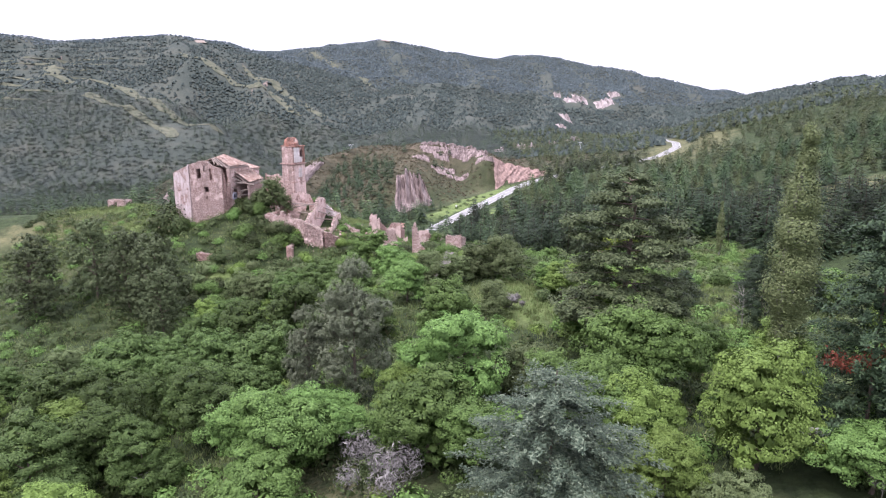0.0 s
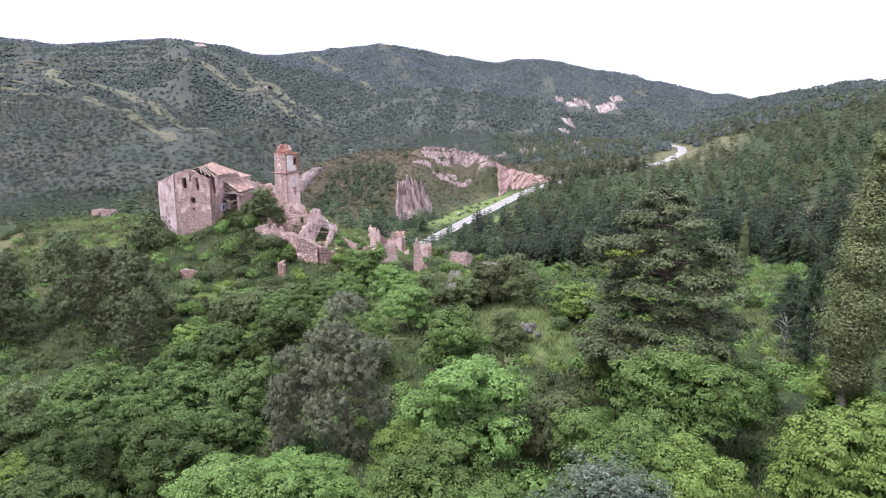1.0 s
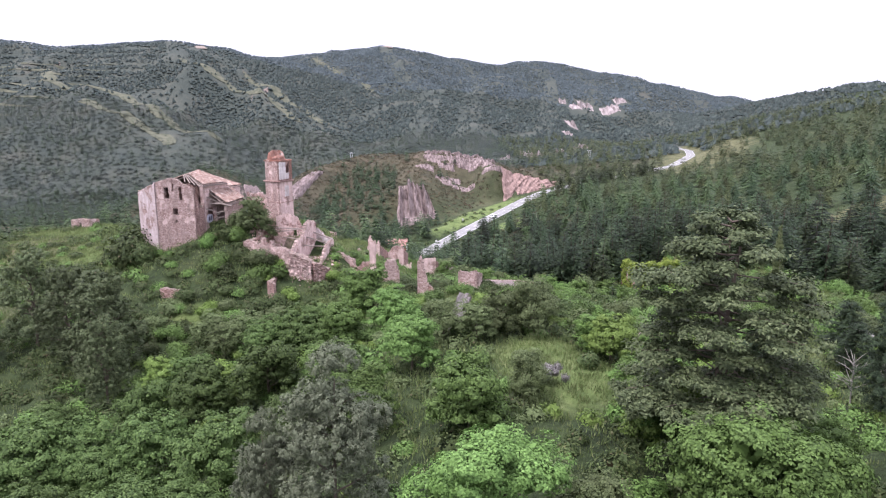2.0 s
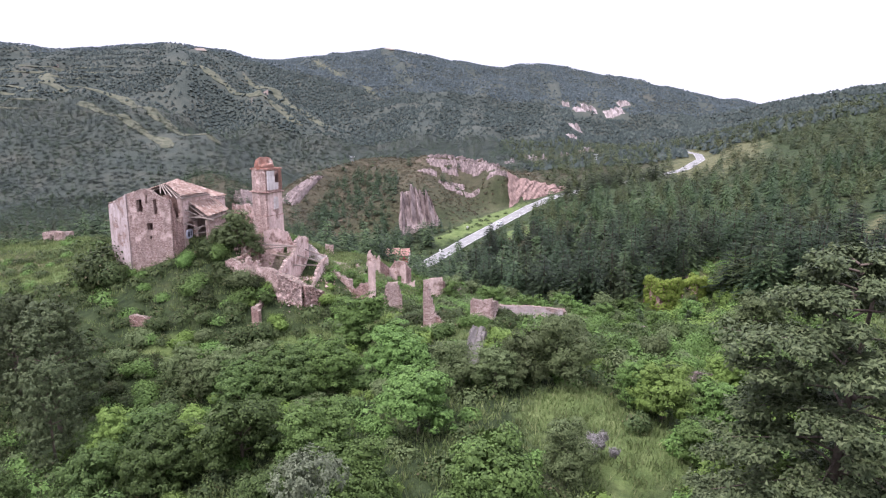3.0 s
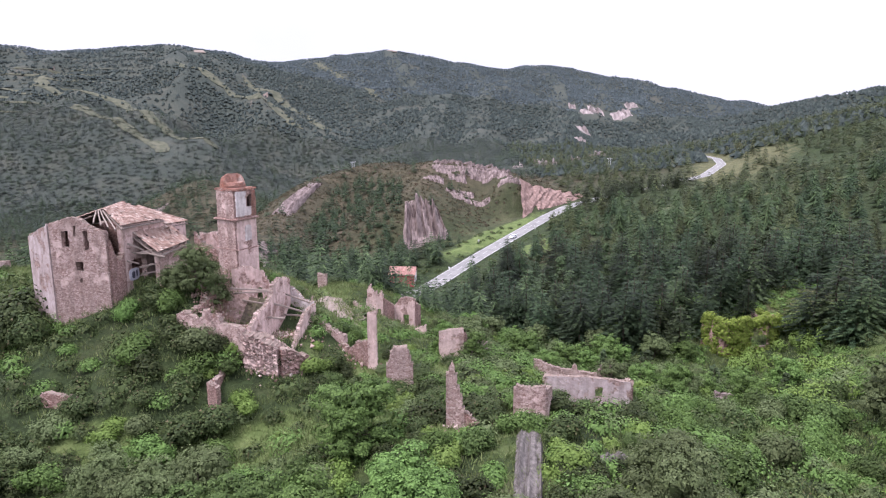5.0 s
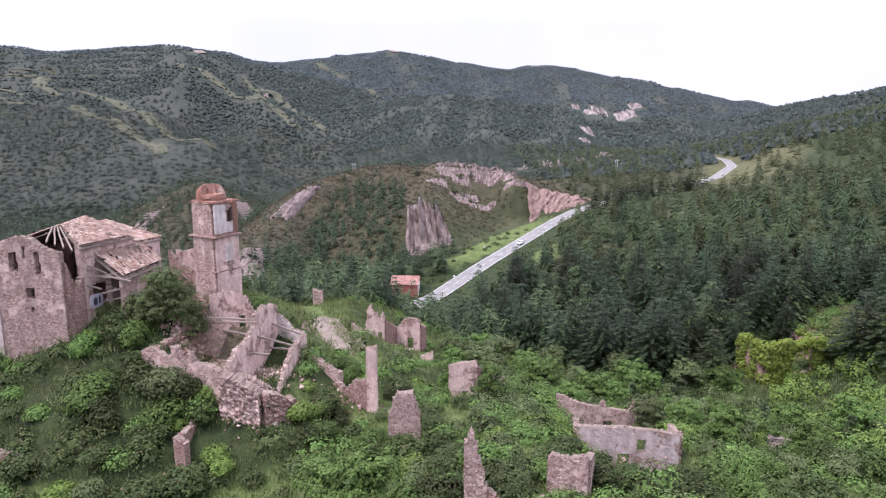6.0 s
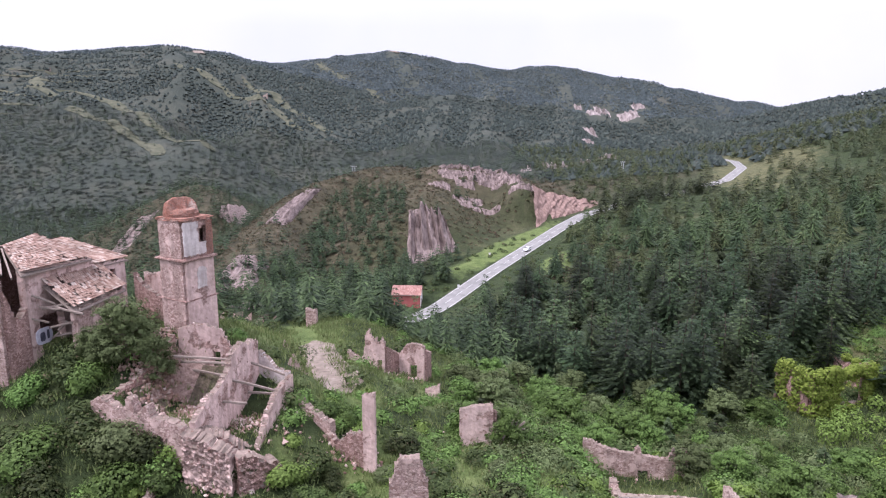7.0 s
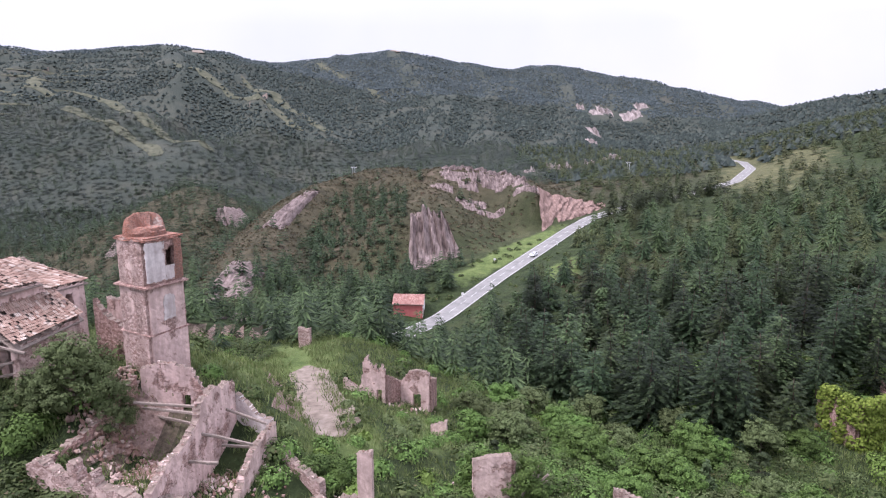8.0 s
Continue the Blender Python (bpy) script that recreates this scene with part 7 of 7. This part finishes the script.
for pts in ([(-0.66, -0.86, 1.04), (0.66, -0.86, 1.04), (0.6, -0.5, 1.39), (-0.6, -0.5, 1.39)], [(-0.6, 1.26, 1.4), (0.6, 1.26, 1.4), (0.66, 1.8, 1.07), (-0.66, 1.8, 1.07)]):
    bm = bmesh.new()
    f = bm.faces.new([bm.verts.new(Vector(q) + Vector((0, 0, 0.035))) for q in pts])
    part("windscreen", bm, DARK_GLASS, car, "dark glass")
for x0 in (-0.86, 0.86):
    bm = bmesh.new()
    bm.faces.new([bm.verts.new((x0 * (1 if z_ < 1.2 else 0.86), y_, z_)) for y_, z_ in ((-0.7, 1.03), (1.5, 1.05), (1.15, 1.38), (-0.4, 1.36))])
    part("side_window", bm, DARK_GLASS, car, "dark glass")
    for y0 in (-1.3, 1.3):
        bm = bmesh.new()
        bmesh.ops.create_cone(bm, cap_ends=True, segments=16, radius1=0.32, radius2=0.32, depth=0.2, matrix=Matrix.Translation((x0 * 0.93, y0, 0.32)) @ Matrix.Rotation(math.pi / 2, 4, "Y"))
        bmesh.ops.bevel(bm, geom=[e for e in bm.edges if e.calc_face_angle(0) > 1], offset=0.03, segments=2, affect="EDGES")
        part("wheel", bm, RUBBER, car)


def pylon(x, y, tall):
    ob = thing("power_pole", (x, y, ground_at(x, y) - 0.3), "grey power line pole with a crossbar", "pole", "power poles")
    for dx in (-0.7, 0.7):
        bm = bmesh.new()
        bmesh.ops.create_cone(bm, cap_ends=True, segments=8, radius1=0.2, radius2=0.13, depth=tall, matrix=Matrix.Translation((dx, 0, tall / 2)))
        part("pole", bm, GALVANISED, ob)
    bm = bmesh.new()
    hull_beam(bm, (-1.9, 0, tall - 0.5), (1.9, 0, tall - 0.5), 0.18, 0.22)
    part("crossbar", bm, GALVANISED, ob)
    for dx in (-1.7, 0, 1.7):
        bm = bmesh.new()
        bmesh.ops.create_cone(bm, cap_ends=True, segments=8, radius1=0.09, radius2=0.05, depth=0.5, matrix=Matrix.Translation((dx, 0, tall - 0.15)))
        part("insulator", bm, WHITE_PAINT, ob)


pylon(-75, 540, 10)
pylon(118, 600, 9)
for x, y in ((5.6, 342.5), (31.5, 362.5), (-6.5, 308.0)):
    ob = thing("road_marker", (x, y, ground_at(x, y) - 0.2), "white road marker post on the verge", "post", "road markers")
    part("post", box_bm(bmesh.new(), (-0.12, -0.12, 0), (0.12, 0.12, 1.3), 0.02), WHITE_PAINT, ob)
    part("plate", box_bm(bmesh.new(), (-0.35, -0.17, 1.0), (0.35, -0.125, 1.7), 0.01), WHITE_PAINT, ob, "plain white plate")

hut = ruin("stone_hut", [
    (((-91.5, 181.5), (-87.0, 181.0)), 30, [(0, 33.6), (1, 33.8)], STONE_PALE, dict(thick=0.4, jag=0.1, openings=[(1.8, 2.6, 1.4, 3.2, False)])),
    (((-87.0, 181.0), (-86.6, 184.5)), 30, [(0, 33.8), (1, 33.4)], STONE_PALE, dict(thick=0.4, jag=0.1)),
    (((-91.5, 181.5), (-91.1, 185.0)), 30, [(0, 33.6), (1, 33.4)], STONE_PALE, dict(thick=0.4, jag=0.1)),
    (((-91.1, 185.0), (-86.6, 184.5)), 30, [(0, 33.4), (1, 33.4)], STONE_PALE, dict(thick=0.4, jag=0.1)),
], "small pale roofless hut on the hilltop", "hut", "")

# ivy over the house by the wood
rng = np.random.default_rng(31)
lobes = []
for (x0, y0), (x1, y1), n in (((45.4, 184.8), (55.8, 187.6), 330), ((55.9, 187.8), (54.0, 194.0), 60), ((45.0, 184.9), (43.4, 191.4), 80)):
    for k in range(n):
        t = rng.random()
        zz = rng.uniform(13, 22.6)
        xx = x0 + (x1 - x0) * t
        if 49.8 < xx < 54.6 and 16.6 < zz < 21.6:
            continue
        lobes.append((np.array([xx, y0 + (y1 - y0) * t - 0.5, zz]), rng.uniform(0.45, 0.85)))
p, d = crown_points(rng, lobes, 24000, 1.0, 0.2)
v, f = leaf_quads(p, d + np.array([0, -0.1, 0.4]), 0.26, rng)
tagged(new("ivy", from_arrays("ivy", v, f, IVY)), "bright green ivy smothering the ruined house", "ivy", kind="stuff")
for seed, (cx, cy, n, wide_) in enumerate([(47, 178, 14, 5), (57, 182, 9, 4), (61, 186, 12, 4), (66, 182, 12, 4), (55, 171, 12, 5), (41, 147, 12, 5), (47, 160, 10, 5), (33, 112, 10, 5)]):
    lobes = [(np.array([cx + rng.normal(0, wide_ / 2), cy + rng.normal(0, wide_ / 2), 0.0]), rng.uniform(0.9, 1.9)) for _ in range(n)]
    lobes = [(np.array([c[0], c[1], ground_at(c[0], c[1]) + r * 0.6]), r) for c, r in lobes]
    p, d = crown_points(rng, lobes, 2200, 1.0, 0.3)
    v, f = leaf_quads(p, d + np.array([0, 0, 0.4]), 0.25, rng)
    tagged(new("creeper", from_arrays("creeper", v, f, LEAF_LIGHT)), "bright green creeper mounds over rubble", "creeper", kind="stuff")

# grey dead shrub and the dead branch of the dark cedar
for k, (cx, cy, big) in enumerate([(-4.3, 45.5, 1.6), (8.3, 86.2, 0.7)]):
    lobes = [(np.array([cx + rng.normal(0, 0.8) * big, cy + rng.normal(0, 0.8) * big, ground_at(cx, cy) + rng.uniform(0.8, 2.2) * big]), rng.uniform(0.5, 1.0) * big) for _ in range(9)]
    p, d = crown_points(rng, lobes, 2600, 1.0, 0.8)
    v, f = leaf_quads(p, d, 0.07, rng, 6.0)
    tagged(new("dead_bush", from_arrays("dead_bush", v, f, DEAD_TWIG)), "dry leafless grey bush among trees", "bush", "dead bushes")

# loose stones round the ruins
rng = np.random.default_rng(41)
spots_ = []
for cx, cy, r, n in ((-32.4, 147, 2.6, 700), (-27, 146, 1.8, 160), (-27, 140, 2.2, 300), (-33, 141, 2.5, 120), (-17, 146, 2.5, 60), (-6, 121, 2.5, 50), (1.5, 120, 2, 40), (10, 142, 3, 60), (-4, 156, 2.5, 60), (-16, 181, 3, 80), (-40, 160, 3, 120), (12, 160, 3, 50), (-24, 147, 3, 60)):
    xy = rng.normal(0, r / 1.8, (n, 2)) + (cx, cy)
    z = height(xy[:, 0], xy[:, 1])
    spots_ += [(a_, b_, c_ + 0.08) for (a_, b_), c_ in zip(xy, z)]
tagged(new("rubble", stones("rubble", spots_, (0.1, 0.34), LOOSE_STONE, 3)), "loose fallen red building stones in grass", "rubble", kind="stuff")


# round stone picnic tables under the trees
def picnic_table(x, y, turn):
    ob = thing("picnic_table", (x, y, ground_at(x, y) - 0.03), "round pale stone picnic table with curved benches", "table", "picnic tables", turn)
    bm = bmesh.new()
    bmesh.ops.create_cone(bm, cap_ends=True, segments=28, radius1=0.95, radius2=0.95, depth=0.12, matrix=Matrix.Translation((0, 0, 0.76)))
    bmesh.ops.bevel(bm, geom=[e for e in bm.edges if e.calc_face_angle(0) > 1], offset=0.02, segments=2, affect="EDGES")
    part("tabletop", bm, CONCRETE, ob, "weathered round concrete top")
    bm = bmesh.new()
    bmesh.ops.create_cone(bm, cap_ends=True, segments=16, radius1=0.42, radius2=0.3, depth=0.72, matrix=Matrix.Translation((0, 0, 0.34)))
    part("pedestal", bm, STONE_PALE, ob)
    for k in range(3):
        bm = bmesh.new()
        rows = []
        for i in range(9):
            ang = k * 2.094 + 1.7 * i / 8
            rows.append([bm.verts.new((math.cos(ang) * r_, math.sin(ang) * r_, z_)) for r_, z_ in ((1.5, 0.0), (1.95, 0.0), (1.95, 0.45), (1.5, 0.45))])
        for a_, b_ in zip(rows, rows[1:]):
            for j in range(4):
                bm.faces.new((a_[j], a_[(j + 1) % 4], b_[(j + 1) % 4], b_[j]))
        bm.faces.new(rows[0][::-1])
        bm.faces.new(rows[-1])
        bmesh.ops.recalc_face_normals(bm, faces=bm.faces)
        part("bench", bm, CONCRETE, ob, "curved pale stone bench")


picnic_table(32.6, 52.8, 20)
picnic_table(57.5, 115.5, 70)

# fallen roof between the tower and the big bush
xy = np.random.default_rng(8).normal(0, 1, (700, 2)) * (1.2, 1.7) + (-36.4, 149.6)
z = height(xy[:, 0], xy[:, 1]) + 1.5 * np.exp(-((xy[:, 0] + 36.4) ** 2 / 4 + (xy[:, 1] - 149.6) ** 2 / 8)) * np.random.default_rng(9).random(700)
tagged(new("roof_rubble", stones("roof_rubble", np.column_stack([xy, z + 0.1]), (0.12, 0.32), TILE, 5)), "heap of broken roof tiles and stones below the tower", "rubble", kind="stuff")

# the dead branch in the dark cedar
inv = dark_cedar.matrix_basis.inverted()
red = np.random.default_rng(17)
cs = []
for k in range(26):
    t = k / 25
    for _ in range(26):
        cs.append((29.6 + 5.2 * t + red.normal(0, 0.25), 49.4 + red.normal(0, 0.3), 40.4 + 2.4 * abs(t - 0.35) ** 1.3 + red.normal(0, 0.3) - 0.5 * red.random()))
local = np.array([tuple(inv @ Vector(c)) for c in cs])
v, f = leaf_tris(local, red.normal(0, 1, local.shape), 0.09, red, 3.5)
mesh_part("dead_branch", from_arrays("dead_branch", v, f, DEAD_LEAF), dark_cedar, "dry rust-red dead branch", "stuff")
